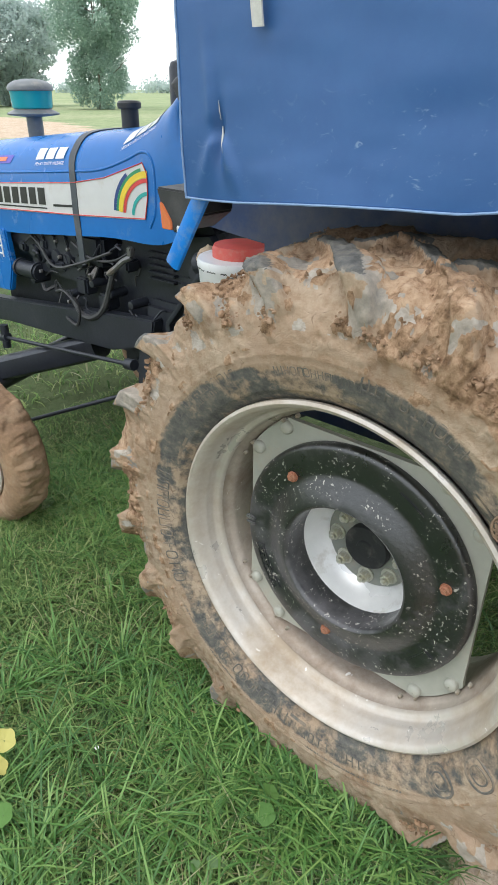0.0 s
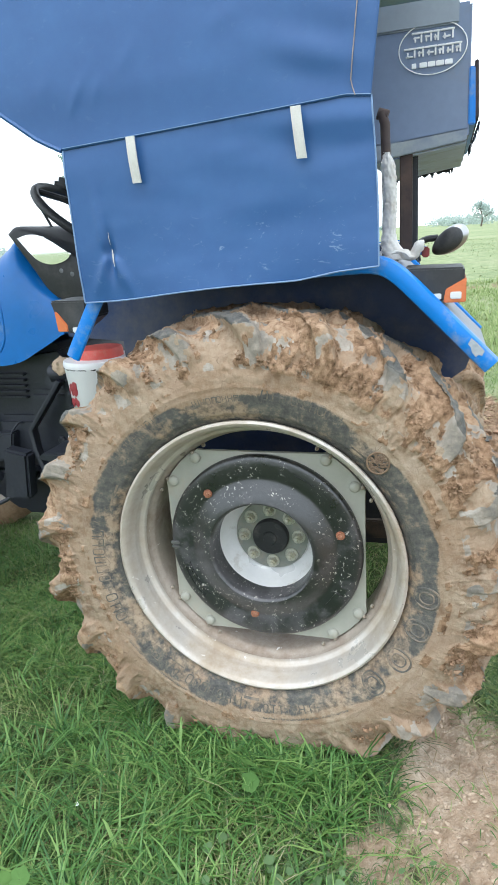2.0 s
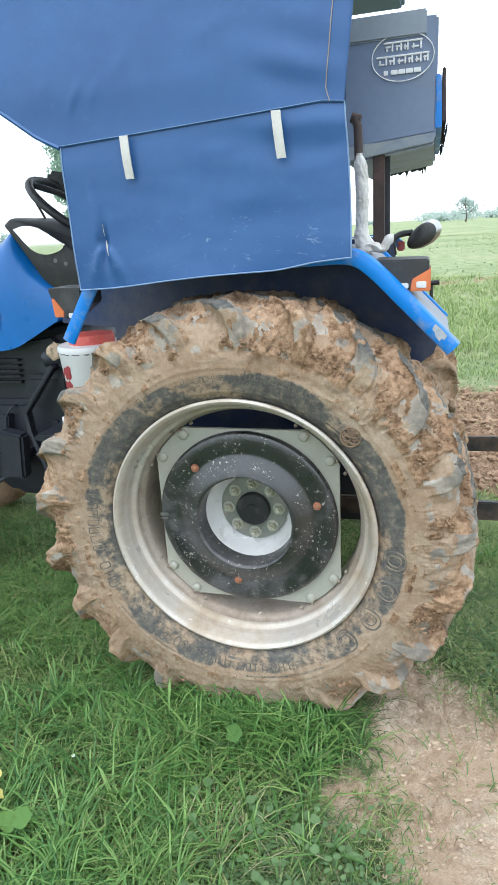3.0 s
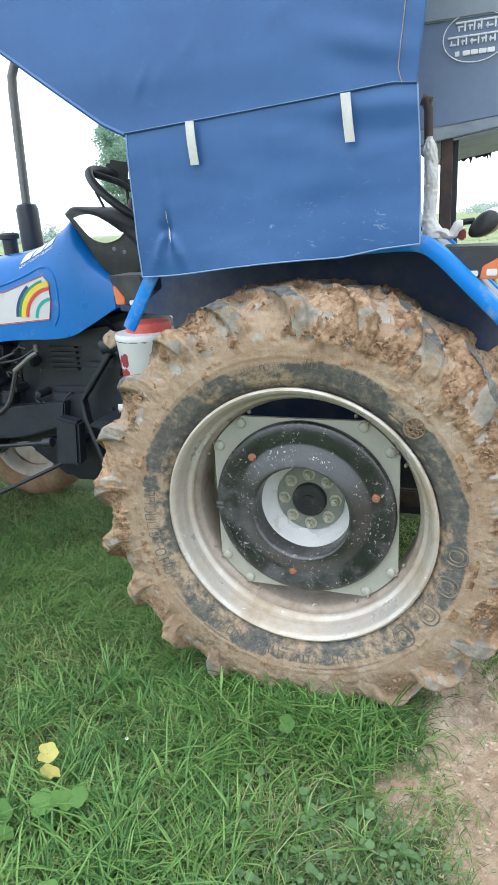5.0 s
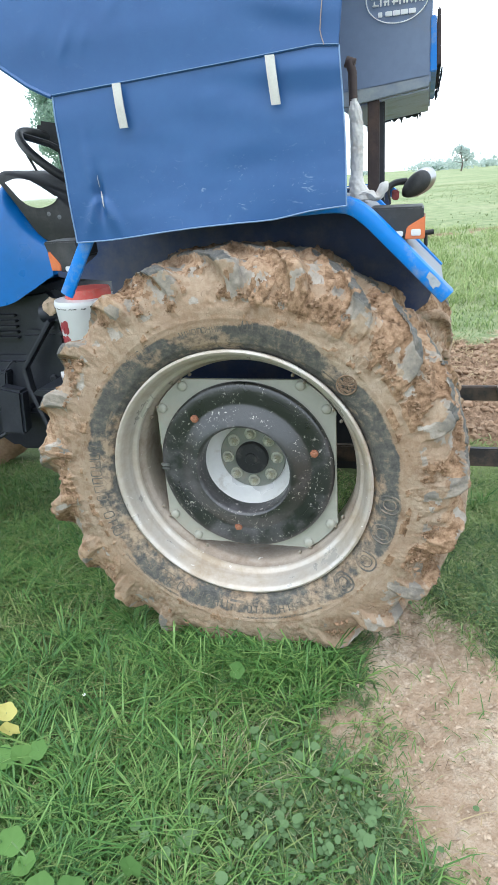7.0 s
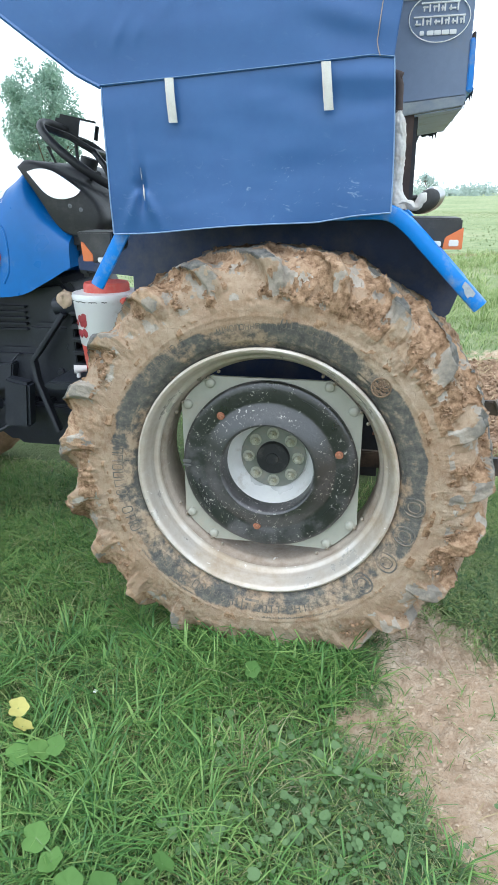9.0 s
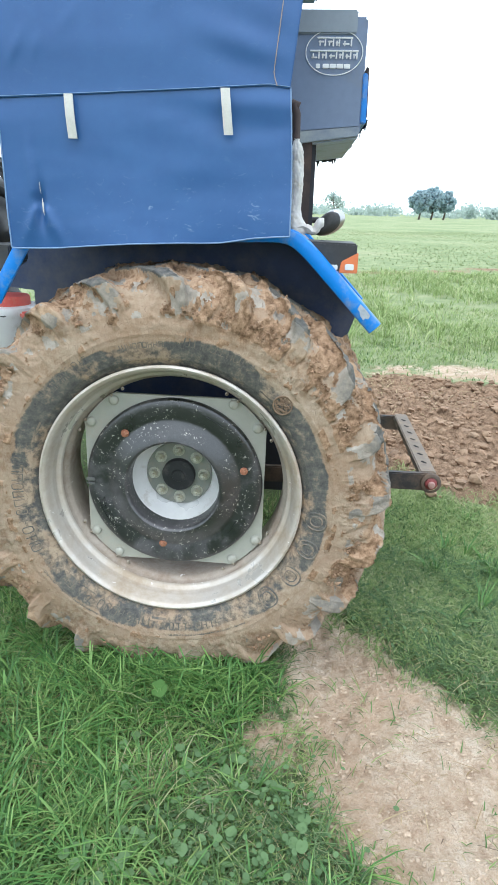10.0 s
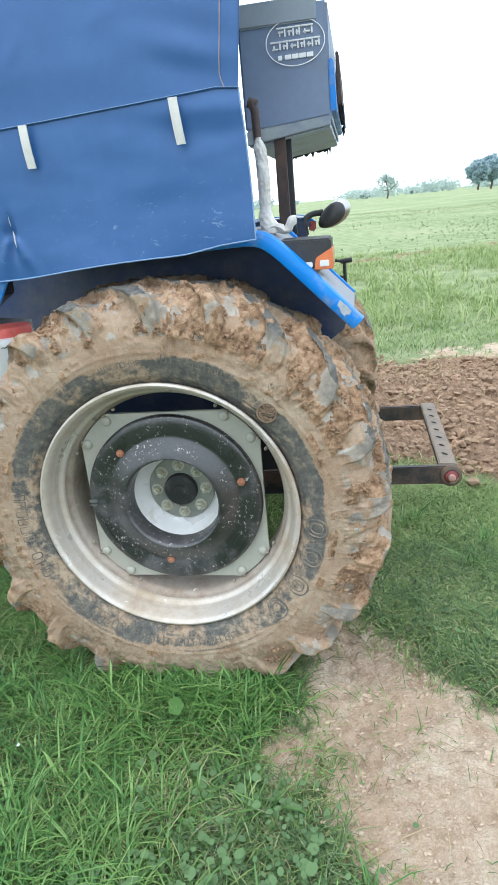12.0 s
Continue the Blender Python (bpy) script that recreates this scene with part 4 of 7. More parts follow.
    lathe(bm, [(0.134, 0.128), (0.1345, 0.070), (0.1360, 0.0565), (0.1385, 0.0515), (0.143, 0.0490), (0.150, 0.0505), (0.162, 0.0560), (0.174, 0.0620), (0.188, 0.0695), (0.196, 0.0735), (0.202, 0.0748), (0.208, 0.0740), (0.214, 0.0735), (0.236, 0.0735), (0.252, 0.0745), (0.258, 0.077), (0.262, 0.082), (0.262, 0.0945), (0.255, 0.0955), (0.134, 0.128)], 128)
    weight = part("wheel_weight", bm, weight_black, w, "chipped black cast-iron wheel weight")
    bars = [(194, 222, 0.236, 0.239), (194, 222, 0.218, 0.221), (193.5, 195, 0.218, 0.239), (221, 222.5, 0.218, 0.239), (318, 330, 0.218, 0.238), (52, 66, 0.222, 0.235)]
    for a0, a1, r0, r1 in bars + [(197 + 3.4 * k, 198.6 + 3.4 * k, 0.224, 0.234) for k in range(7)]:
        bm = bmesh.new()
        bar_patch(bm, radians(a0), radians(a1), r0, r1, lambda r: 0.0735, 0.0035)
        part("cast_mark", bm, weight_black, w)
    bm = bmesh.new()
    box(bm, (-0.250, 0.073, 0.005), (0.026, 0.008, 0.010), 0.002)
    box(bm, (-0.250, 0.073, -0.008), (0.026, 0.007, 0.006), 0.002)
    part("clip", bm, grey_iron, w, "bare metal clip on the rim of the weight")
    rb = finish(hex_nut(0.0105, 0.010, 0.0118), "rusty_bolt", rust)
    for a, rr in ((132.5, 0.209), (15.0, 0.214), (259.6, 0.199)):
        b = part("rusty_bolt", rb, rust, w, "orange rusty bolt head")
        b.location = (rr * math.cos(radians(a)), 0.0755, rr * math.sin(radians(a)))
    # hub: dished shell, flange, nuts, cap
    bm = bmesh.new()
    lathe(bm, [(0.1365, 0.098), (0.1355, 0.108), (0.129, 0.135), (0.119, 0.158), (0.105, 0.172), (0.04, 0.172)], 64)
    part("hub_dish", bm, white_paint, w, "silver-white dished hub shell")
    bm = bmesh.new()
    lathe(bm, [(0.102, 0.176), (0.102, 0.166), (0.0995, 0.163), (0.04, 0.163)], 64)
    flange = part("hub_flange", bm, hub_green, w, "pale green hub flange")
    nm = finish(hex_nut(0.0138, 0.021, 0.0185), "wheel_nut", nut_metal)
    for k in range(8):
        a = radians(90 + 45 * k + 0.5)
        b = part("wheel_nut", nm, nut_metal, w)
        b.location = (0.077 * math.cos(a), 0.163, 0.077 * math.sin(a))
    bm = bmesh.new()
    lathe(bm, [(0.051, 0.165), (0.051, 0.150), (0.048, 0.146), (0.02, 0.144), (0.018, 0.1405), (0.001, 0.140)], 48)
    part("hub_cap", bm, cap_black, w, "black round hub cap")
    bm = bmesh.new()
    lathe(bm, [(0.10, 0.18), (0.10, 0.24), (0.075, 0.25), (0.075, 0.55)], 32)
    part("half_axle", bm, black_iron, w)
    return w


tractor = thing("tractor", (0, 0, 0), "blue farm tractor with muddy rear tyres parked on grass", "tractor")
rear = build_rear_wheel(tractor)


def copy_part(ob, m):
    """A second one of a part with its own parts; the meshes are shared."""
    made = {}
    for o in (ob, *ob.children_recursive):
        made[o] = o.copy()
        scene.collection.objects.link(made[o])
        made[o].parent = made.get(o.parent, o.parent)
    made[ob].matrix_basis = m
    return made[ob]


copy_part(rear, pose(HUB[0], 2 * CY, HUB[2], 0, 0, 180))


# ---- fenders ----
def build_fender(parent, flip):
    """Trapezoid sheet fender: dark inner sheet, slanted plates, blue folded lip."""
    s = (lambda y: 2 * CY - y) if flip else (lambda y: y)
    line = [(-0.519, 1.172), (-0.455, 1.275), (-0.412, 1.342), (-0.395, 1.356), (-0.370, 1.362), (-0.1, 1.367), (0.15, 1.374), (0.285, 1.378), (0.325, 1.372), (0.356, 1.352), (0.388, 1.323), (0.474, 1.234), (0.569, 1.136)]
    if flip:
        line = line[:10] + [(0.372, 1.338)]
    bm = bmesh.new()
    inner = [(-0.72, 1.172), (-0.72, 1.21), (-0.60, 1.30), (-0.375, 1.356), (0.15, 1.368), (0.285, 1.372), (0.335, 1.362), (0.468, 1.236), (0.548, 1.155), (0.512, 1.05), (0.28, 0.88), (0.24, 0.72), (-0.42, 0.72), (-0.525, 0.9), (-0.525, 1.152), (-0.56, 1.155)]
    if flip:
        inner = [(min(x, 0.37), z) for x, z in inner]
    prism(bm, inner, s(0.455), s(0.460))
    f = part("fender", bm, navy_sheet, parent, "dark navy sheet fender with blue lip over the rear wheel", 30)
    bm = bmesh.new()
    pts = line[2:-2] + ([] if flip else [(0.474, 1.234), (0.548, 1.158)])
    rows = [[bm.verts.new(p) for p in ((x, s(0.130), z), (x, s(0.454), z), (x, s(0.454), z - 0.004), (x, s(0.130), z - 0.004))] for x, z in pts]
    for p, q in zip(rows, rows[1:]):
        for j in range(4):
            bm.faces.new((p[j], p[(j + 1) % 4], q[(j + 1) % 4], q[j]))
    bm.faces.new(rows[0])
    bm.faces.new(rows[-1][::-1])
    part("top_plate", bm, plate_sky_pale, f, "dusty top plate with sky sheen painted in", 30)
    # folded lip
    bm = bmesh.new()
    seg = np.r_[0, np.cumsum(np.hypot(*np.diff(np.array(line), axis=0).T))]
    sm = np.stack([np.interp(np.linspace(0, seg[-1], 60), seg, np.array(line)[:, k]) for k in (0, 1)], -1)
    sm[1:-1] = (sm[:-2] + 2 * sm[1:-1] + sm[2:]) / 4
    w = 0.035
    rows = []
    for i, (x, z) in enumerate(sm):
        d = sm[min(i + 1, 59)] - sm[max(i - 1, 0)]
        d = d / np.hypot(*d)
        nx, nz = d[1], -d[0]
        sec = [(0.004, 0.148), (0.004, 0.122), (0.0, 0.114), (-0.008, 0.111), (-w + 0.008, 0.111), (-w, 0.115), (-w - 0.002, 0.121), (-w + 0.001, 0.123), (-0.010, 0.119), (-0.003, 0.124), (-0.003, 0.148)]
        rows.append([bm.verts.new((x - nx * a, s(b), z - nz * a)) for a, b in sec])
    for p, q in zip(rows, rows[1:]):
        for j in range(len(p)):
            bm.faces.new((p[j], p[(j + 1) % len(p)], q[(j + 1) % len(p)], q[j]))
    bm.faces.new(rows[0])
    bm.faces.new(rows[-1][::-1])
    lip = part("lip", bm, blue_worn, f, "bright blue folded fender lip with scraped paint")
    if not flip:
        bm = bmesh.new()
        sweep(bm, [(0.35, 0.462, 1.352), (0.468, 0.462, 1.228), (0.540, 0.462, 1.152)], 0.012, 8, True, (0.006, 0.016))
        part("inner_edge", bm, blue_worn, f, "violet-blue inner edge of the fender")
        bm = bmesh.new()
        prism(bm, [(0.512, 1.190), (0.524, 1.180), (0.533, 1.170), (0.541, 1.160), (0.536, 1.150), (0.527, 1.152), (0.523, 1.146), (0.514, 1.158), (0.511, 1.170), (0.505, 1.176)], 0.1098, 0.1106)
        part("scrape", bm, scraped, lip, "patch scraped to pale primer")
    return f


build_fender(tractor, False)
build_fender(tractor, True)


def build_light(parent, name, x0, x1, z0, z1, y0, y1, tail):
    """Black lamp housing with an amber lens wrapped round its outer end."""
    bm = bmesh.new()
    if tail:
        outline = [(x0, z1 + 0.003), (x1, z1), (x1, z0), (x1 - 0.07, z0 + 0.004), (x0 + 0.02, z0 + 0.03), (x0, z0 + 0.05)]
    else:
        outline = [(x0, z1), (x1, z1 - 0.002), (x1, z0 + 0.04), (x1 - 0.05, z0 + 0.006), (x0 + 0.05, z0), (x0 + 0.018, z0 + 0.03)]
    prism(bm, outline, y0, y1, 0.004)
    h = part(name, bm, black_plastic, parent, "black lamp housing with amber lens")
    bm = bmesh.new()
    if tail:
        prism(bm, [(x1 + 0.004, z1 - 0.022), (x1 + 0.004, z0 - 0.002), (x1 - 0.045, z0 - 0.002), (x1 - 0.04, z0 + 0.028)], y0 - 0.004, y1 - 0.02, 0.002)
    else:
        prism(bm, [(x0 + 0.012, z1 - 0.028), (x0 + 0.018, z1 - 0.028), (x0 + 0.046, z0 + 0.026), (x0 + 0.046, z0 + 0.008), (x0 + 0.016, z0 + 0.008)], y0 - 0.004, y1 - 0.02, 0.002)
    part("amber_lens", bm, amber, h, "amber indicator lens")
    bm = bmesh.new()
    if tail:
        box(bm, (x1 - 0.062, y0 - 0.001, z0 + 0.012), (0.026, 0.008, 0.014), 0.002)
        box(bm, (x1 - 0.018, y0 - 0.005, z0 + 0.014), (0.024, 0.004, 0.016), 0.002)
    else:
        box(bm, (x0 + 0.072, y0 - 0.001, z0 + 0.012), (0.022, 0.008, 0.014), 0.002)
    part("clear_lens", bm, clear_lens, h, "small clear lens")
    return h


build_light(tractor, "rear_lamp", 0.345, 0.495, 1.268, 1.342, 0.145, 0.30, True)
build_light(tractor, "front_lamp", -0.562, -0.455, 1.222, 1.312, 0.135, 0.26, False)

# ---- bonnet, dash, engine ----
RISE = 0.085


def bonnet():
    st = [(-2.62, 1.265, 0.99), (-2.3, 1.295, 0.985), (-1.94, 1.328, 0.99), (-1.6, 1.358, 1.02), (-1.35, 1.378, 1.045), (-1.22, 1.395, 1.052), (-1.12, 1.428, 1.052), (-1.04, 1.478, 1.06), (-0.99, 1.508, 1.075), (-0.95, 1.44, 1.095), (-0.90, 1.365, 1.12), (-0.815, 1.288, 1.165)]
    p = smooth_line(st, 90)
    bm = bmesh.new()
    rows = []
    for x, zt, zb in p:
        row = []
        for k in range(33):
            t = math.pi * k / 32
            c, s = math.cos(t), math.sin(t)
            yy = CY - 0.32 * math.copysign(abs(c) ** 0.38, c)
            zz = zb + (zt - zb) * abs(s) ** 0.42
            row.append(bm.verts.new((x, yy, zz)))
        rows.append(row)
    for a, b in zip(rows, rows[1:]):
        for k in range(32):
            bm.faces.new((a[k], a[k + 1], b[k + 1], b[k]))
    bm.faces.new(rows[0])
    bm.faces.new(rows[-1][::-1])
    return part("bonnet", bm, blue_paint, tractor, "glossy blue bonnet with decals", 35), p


hood, HOOD = bonnet()


BX = np.array([p[0] for p in HOOD])


def flank_y(x, z):
    """Depth of the bonnet's near flank at (x, z)."""
    zt, zb = np.interp(x, BX, HOOD[:, 1]), np.interp(x, BX, HOOD[:, 2])
    sv = min(max((z - zb) / (zt - zb), 0.0), 0.999) ** (1 / 0.42)
    return CY - 0.32 * math.sqrt(1 - sv * sv) ** 0.38


def decal(bm, low, top, lift=0.0025, k=10, rows=4):
    """A thin sheet on the flank between two (x, z) lines."""
    lo, hi = np.array(low, float), np.array(top, float)
    t = np.linspace(0, 1, k)
    at = lambda p: np.stack([np.interp(t, np.linspace(0, 1, len(p)), p[:, j]) for j in (0, 1)], -1)
    lo, hi = at(lo), at(hi)
    vs = [[bm.verts.new((x, flank_y(x, z) - lift, z)) for x, z in (lo[i] + (hi[i] - lo[i]) * f / rows for f in range(rows + 1))] for i in range(k)]
    for p, q in zip(vs, vs[1:]):
        for j in range(rows):
            bm.faces.new((p[j], q[j], q[j + 1], p[j + 1]))


bm = bmesh.new()
decal(bm, [(-2.5, 1.05), (-2.0, 1.072), (-1.47, 1.102), (-1.3, 1.114), (-1.108, 1.128), (-1.090, 1.20)], [(-2.5, 1.135), (-2.0, 1.170), (-1.47, 1.212), (-1.3, 1.240), (-1.115, 1.296), (-1.092, 1.268)], 0.002, 40, 6)
strip = part("decal_strip", bm, decal_white, hood, "white decal strip with red edge lines")
bm = bmesh.new()
for line in ([(-2.5, 1.133), (-2.0, 1.168), (-1.47, 1.210), (-1.3, 1.238), (-1.115, 1.294), (-1.092, 1.266), (-1.090, 1.2), (-1.108, 1.130)], [(-2.5, 1.053), (-2.0, 1.075), (-1.47, 1.105), (-1.108, 1.131)]):
    sweep(bm, [(x, flank_y(x, z) - 0.003, z) for x, z in line], 0.0018, 6)
part("edge_line", bm, red_mark, strip, "thin red edge line")
for r0, r1, mt, nm in ((0.182, 0.197, navy_mark, "navy_arc"), (0.170, 0.182, green_mark, "green_arc"), (0.146, 0.170, yellow_mark, "yellow_arc"), (0.130, 0.144, red_mark, "red_arc"), (0.084, 0.098, teal_mark, "teal_arc")):
    bm = bmesh.new()
    fan = lambda r, a1: [(-1.082 + 0.9 * r * math.cos(radians(a)), 1.132 + 0.83 * r * math.sin(radians(a))) for a in np.linspace(176, a1, 14)]
    end = {"navy_arc": 128, "green_arc": 104, "teal_arc": 96}.get(nm, 93)
    decal(bm, fan(r0, end), fan(r1, end), 0.0035, 24, 2)
    part(nm, bm, mt, strip)
# plain blocks where the maker's name and model stand
for k in range(6):
    x = -1.98 + 0.058 * k
    z = 1.128 + RISE * (x + 1.98) * 0.75
    bm = bmesh.new()
    decal(bm, [(x, z - 0.028), (x + 0.044, z - 0.025)], [(x, z + 0.030), (x + 0.044, z + 0.033)], 0.0035, 3, 2)
    part("name_block", bm, decal_black, strip)
bm = bmesh.new()
decal(bm, [(-2.03, 1.085), (-1.640, 1.107)], [(-2.03, 1.090), (-1.640, 1.112)], 0.0035, 8, 1)
part("underline", bm, decal_black, strip)
bm = bmesh.new()
decal(bm, [(-1.60, 1.120), (-1.485, 1.128)], [(-1.60, 1.128), (-1.485, 1.136)], 0.0035, 4, 1)
part("small_line", bm, decal_black, strip)


def writing(words, x0, z0, length, slope, nm):
    """Flat printed letters laid on the bonnet's near flank."""
    cu = bpy.data.curves.new("letters", "FONT")
    cu.body, cu.size, cu.shear = words, 1.0, 0.2
    cu.resolution_u = 2
    tmp = bpy.data.objects.new("letters", cu)
    me = bpy.data.meshes.new_from_object(tmp)
    bpy.data.objects.remove(tmp)
    w = max(v.co.x for v in me.vertices)
    for v in me.vertices:
        x, z = x0 + v.co.x / w * length, z0 + v.co.y * 0.0145 + slope * v.co.x / w * length
        v.co = (x, flank_y(x, z) - 0.003, z)
    me.name = nm + "_writing"
    me.materials.clear()
    me.materials.append(white_mark)
    part(nm + "_writing", me, white_mark, hood)


def slant_blocks(x0, z0, w, h, n, slope, nm):
    for k in range(n):
        x = x0 + k * w * 1.2
        z = z0 + slope * (x - x0)
        bm = bmesh.new()
        decal(bm, [(x, z), (x + w, z + slope * w)], [(x + h * 0.3, z + h), (x + w + h * 0.3, z + h + slope * w)], 0.003, 5, 4)
        part(nm, bm, white_mark, hood)
    writing("HEAVY DUTY MILEAGE", x0 - 0.004, z0 - 0.019, n * w * 1.2, slope, nm)


slant_blocks(-1.70, 1.268, 0.050, 0.036, 3, 0.08, "side_mark")
slant_blocks(-1.225, 1.338, 0.044, 0.036, 3, 0.45, "rear_mark")
bm = bmesh.new()
decal(bm, [(-2.4, 1.205), (-1.87, 1.246)], [(-2.4, 1.236), (-1.85, 1.274)], 0.002, 10, 2)
part("violet_flash", bm, purple_mark, hood)
bm = bmesh.new()
decal(bm, [(-2.4, 1.214), (-1.90, 1.252)], [(-2.4, 1.230), (-1.89, 1.266)], 0.0035, 10, 2)
part("orange_flash", bm, orange_mark, hood)
# pressed rib over the decal
bm = bmesh.new()
rib = smooth_line([(-2.4, 1.175), (-1.5, 1.243), (-1.32, 1.262), (-1.2, 1.296), (-1.13, 1.322), (-1.085, 1.316), (-1.06, 1.27), (-1.062, 1.16), (-1.09, 1.105)], 44)
sweep(bm, [(x, flank_y(x, z) + 0.001, z) for x, z in rib], 0.005, 8)
part("pressed_rib", bm, blue_paint, hood)
# rubber strap over the bonnet
bm = bmesh.new()
prev = None
zt0, zb0 = float(np.interp(-1.475, BX, HOOD[:, 1])), float(np.interp(-1.475, BX, HOOD[:, 2]))
for k in range(-2, 31):
    t = math.pi * max(k, 0.4) / 34
    c, q = math.cos(t), math.sin(t)
    yy, zz = CY - 0.3245 * math.copysign(abs(c) ** 0.38, c), zb0 + (zt0 - zb0 + 0.004) * abs(q) ** 0.42
    if k < 0:
        yy, zz = 0.578, zb0 + 0.05 * k
    xc = -1.468 - 0.03 * (zz - 1.05) + 0.003 * math.sin(k * 0.9)
    inn = Vector((0, CY - yy, 1.1 - zz)).normalized() * 0.004
    row = [bm.verts.new(p) for p in ((xc - 0.016, yy, zz), (xc + 0.016, yy, zz), Vector((xc + 0.016, yy, zz)) + inn, Vector((xc - 0.016, yy, zz)) + inn)]
    if prev:
        for j in range(4):
            bm.faces.new((prev[j], prev[(j + 1) % 4], row[(j + 1) % 4], row[j]))
    prev = row
part("strap", bm, strap_rubber, hood, "black rubber strap over the bonnet")

# dash cowl
bm = bmesh.new()
cowl = [(-1.000, 1.512), (-0.960, 1.530), (-0.86, 1.50), (-0.745, 1.43), (-0.690, 1.37), (-0.680, 1.31), (-0.73, 1.268), (-0.81, 1.27), (-0.862, 1.305), (-0.908, 1.375), (-0.962, 1.458), (-1.000, 1.512)]
cowl = [(x, z) for x, z in smooth_line(cowl, 56)[:-1]]
mid = np.mean(cowl, axis=0)
rings = [[bm.verts.new((*(mid + (np.array(p) - mid) * f), y)) for p in cowl] for f, y in ((0.985, 1.19), (1.0, 1.17), (1.0, 0.640), (0.985, 0.622), (0.955, 0.608), (0.91, 0.600), (0.86, 0.597))]
for ring in rings:
    for v in ring:
        v.co = (v.co.x, v.co.z, v.co.y)
for p, q in zip(rings, rings[1:]):
    for k in range(len(p)):
        bm.faces.new((p[k], p[(k + 1) % len(p)], q[(k + 1) % len(p)], q[k]))
bm.faces.new(rings[0])
bm.faces.new(rings[-1][::-1])
dash = part("dashboard", bm, black_plastic, tractor, "black moulded dashboard surround", 60)
bm = bmesh.new()
glass = smooth_line([(-0.948, 1.490), (-0.90, 1.499), (-0.845, 1.487), (-0.765, 1.436), (-0.757, 1.420), (-0.785, 1.404), (-0.835, 1.398), (-0.888, 1.420), (-0.948, 1.490)], 40)[:-1]
prism(bm, [(x, z) for x, z in glass], 0.590, 0.612)
part("dash_window", bm, mirror_glass, dash, "shiny panel glass that mirrors the sky")
for x, z in ((-0.80, 1.375), (-0.76, 1.362)):
    bm = bmesh.new()
    lathe(bm, [(0.008, 0.602), (0.008, 0.597), (0.001, 0.595)], 14, "y", (x, 0.0, z))
    part("knob", bm, grey_plastic, dash)
bm = bmesh.new()
box(bm, (-0.775, 0.70, 1.27), (0.13, 0.14, 0.10), 0.02)
box(bm, (-0.79, 0.74, 1.39), (0.10, 0.16, 0.08), 0.02)
box(bm, (-0.80, 0.72, 1.18), (0.05, 0.12, 0.12), 0.015)
part("switch_box", bm, black_plastic, dash)

# steering wheel
bm = bmesh.new()
c0, ax1, ax2 = Vector((-0.845, 0.90, 1.545)), Vector((-0.78, 0, 0.62)).normalized(), Vector((0, 1, 0))
ring = [c0 + 0.205 * (math.cos(t) * ax1 + math.sin(t) * ax2) for t in np.linspace(0, 2 * math.pi, 49)]
sweep(bm, ring, 0.016, 10, False)
steer = part("steering_wheel", bm, black_plastic, tractor, "black steering wheel")
nrm = ax1.cross(ax2).normalized()
for a in (90, 210, 330):
    bm = bmesh.new()
    d = math.cos(radians(a)) * ax1 + math.sin(radians(a)) * ax2
    sweep(bm, [c0 - nrm * 0.03, c0 + d * 0.1 - nrm * 0.025, c0 + d * 0.2], 0.012, 8)
    part("spoke", bm, black_plastic, steer)
bm = bmesh.new()
sweep(bm, [c0, c0 + Vector((-0.05, 0, -0.14)), c0 + Vector((-0.06, 0, -0.30))], [0.035, 0.03, 0.04], 14)
part("column", bm, black_plastic, steer)
bm = bmesh.new()
sweep(bm, [(-0.92, 0.82, 1.46), (-0.955, 0.80, 1.56), (-0.96, 0.795, 1.585)], [0.005, 0.005, 0.009], 8)
part("lever", bm, black_plastic, dash)
bm = bmesh.new()
sweep(bm, [(-0.83, 0.80, 1.42), (-0.78, 0.76, 1.47), (-0.74, 0.73, 1.48)], [0.007, 0.007, 0.012], 8)
part("lever", bm, black_plastic, dash)
bm = bmesh.new()
box(bm, (-0.945, 1.02, 1.660), (0.175, 0.035, 0.085), 0.018, turn(0, 12, 12))
sweep(bm, [(-0.97, 1.05, 1.64), (-0.98, 1.08, 1.5), (-0.98, 1.08, 1.42)], 0.007, 8)
mir = part("inner_mirror", bm, black_plastic, tractor, "small black rear-view mirror")
bm = bmesh.new()
box(bm, (-0.897, 1.008, 1.650), (0.062, 0.004, 0.068), 0.0015, turn(0, 12, 12))
part("mirror_glass", bm, mirror_glass, mir)

# air pre-cleaner, filler cap, exhaust
bm = bmesh.new()
X, Y = -2.075, 0.86
lathe(bm, [(0.032, 1.30), (0.032, 1.39), (0.05, 1.392), (0.102, 1.398), (0.104, 1.404), (0.075, 1.418), (0.074, 1.425)], 40, "z", (X, Y, 0))
air = part("air_cleaner", bm, grey_plastic, tractor, "grey air pre-cleaner with teal bowl")
bm = bmesh.new()
lathe(bm, [(0.074, 1.420), (0.080, 1.425), (0.084, 1.484), (0.080, 1.488)], 40, "z", (X, Y, 0))
part("bowl", bm, teal_glass, air, "teal see-through plastic bowl")
bm = bmesh.new()
lathe(bm, [(0.080, 1.484), (0.090, 1.486), (0.091, 1.496), (0.084, 1.508), (0.060, 1.520), (0.02, 1.527), (0.001, 1.527)], 40, "z", (X, Y, 0))
part("cap", bm, grey_plastic, air)
bm = bmesh.new()
lathe(bm, [(0.030, 1.34), (0.030, 1.432), (0.040, 1.434), (0.041, 1.450), (0.034, 1.457), (0.001, 1.459)], 28, "z", (-1.405, 0.80, 0))
part("filler_cap", bm, black_plastic, hood, "black filler cap")
bm = bmesh.new()
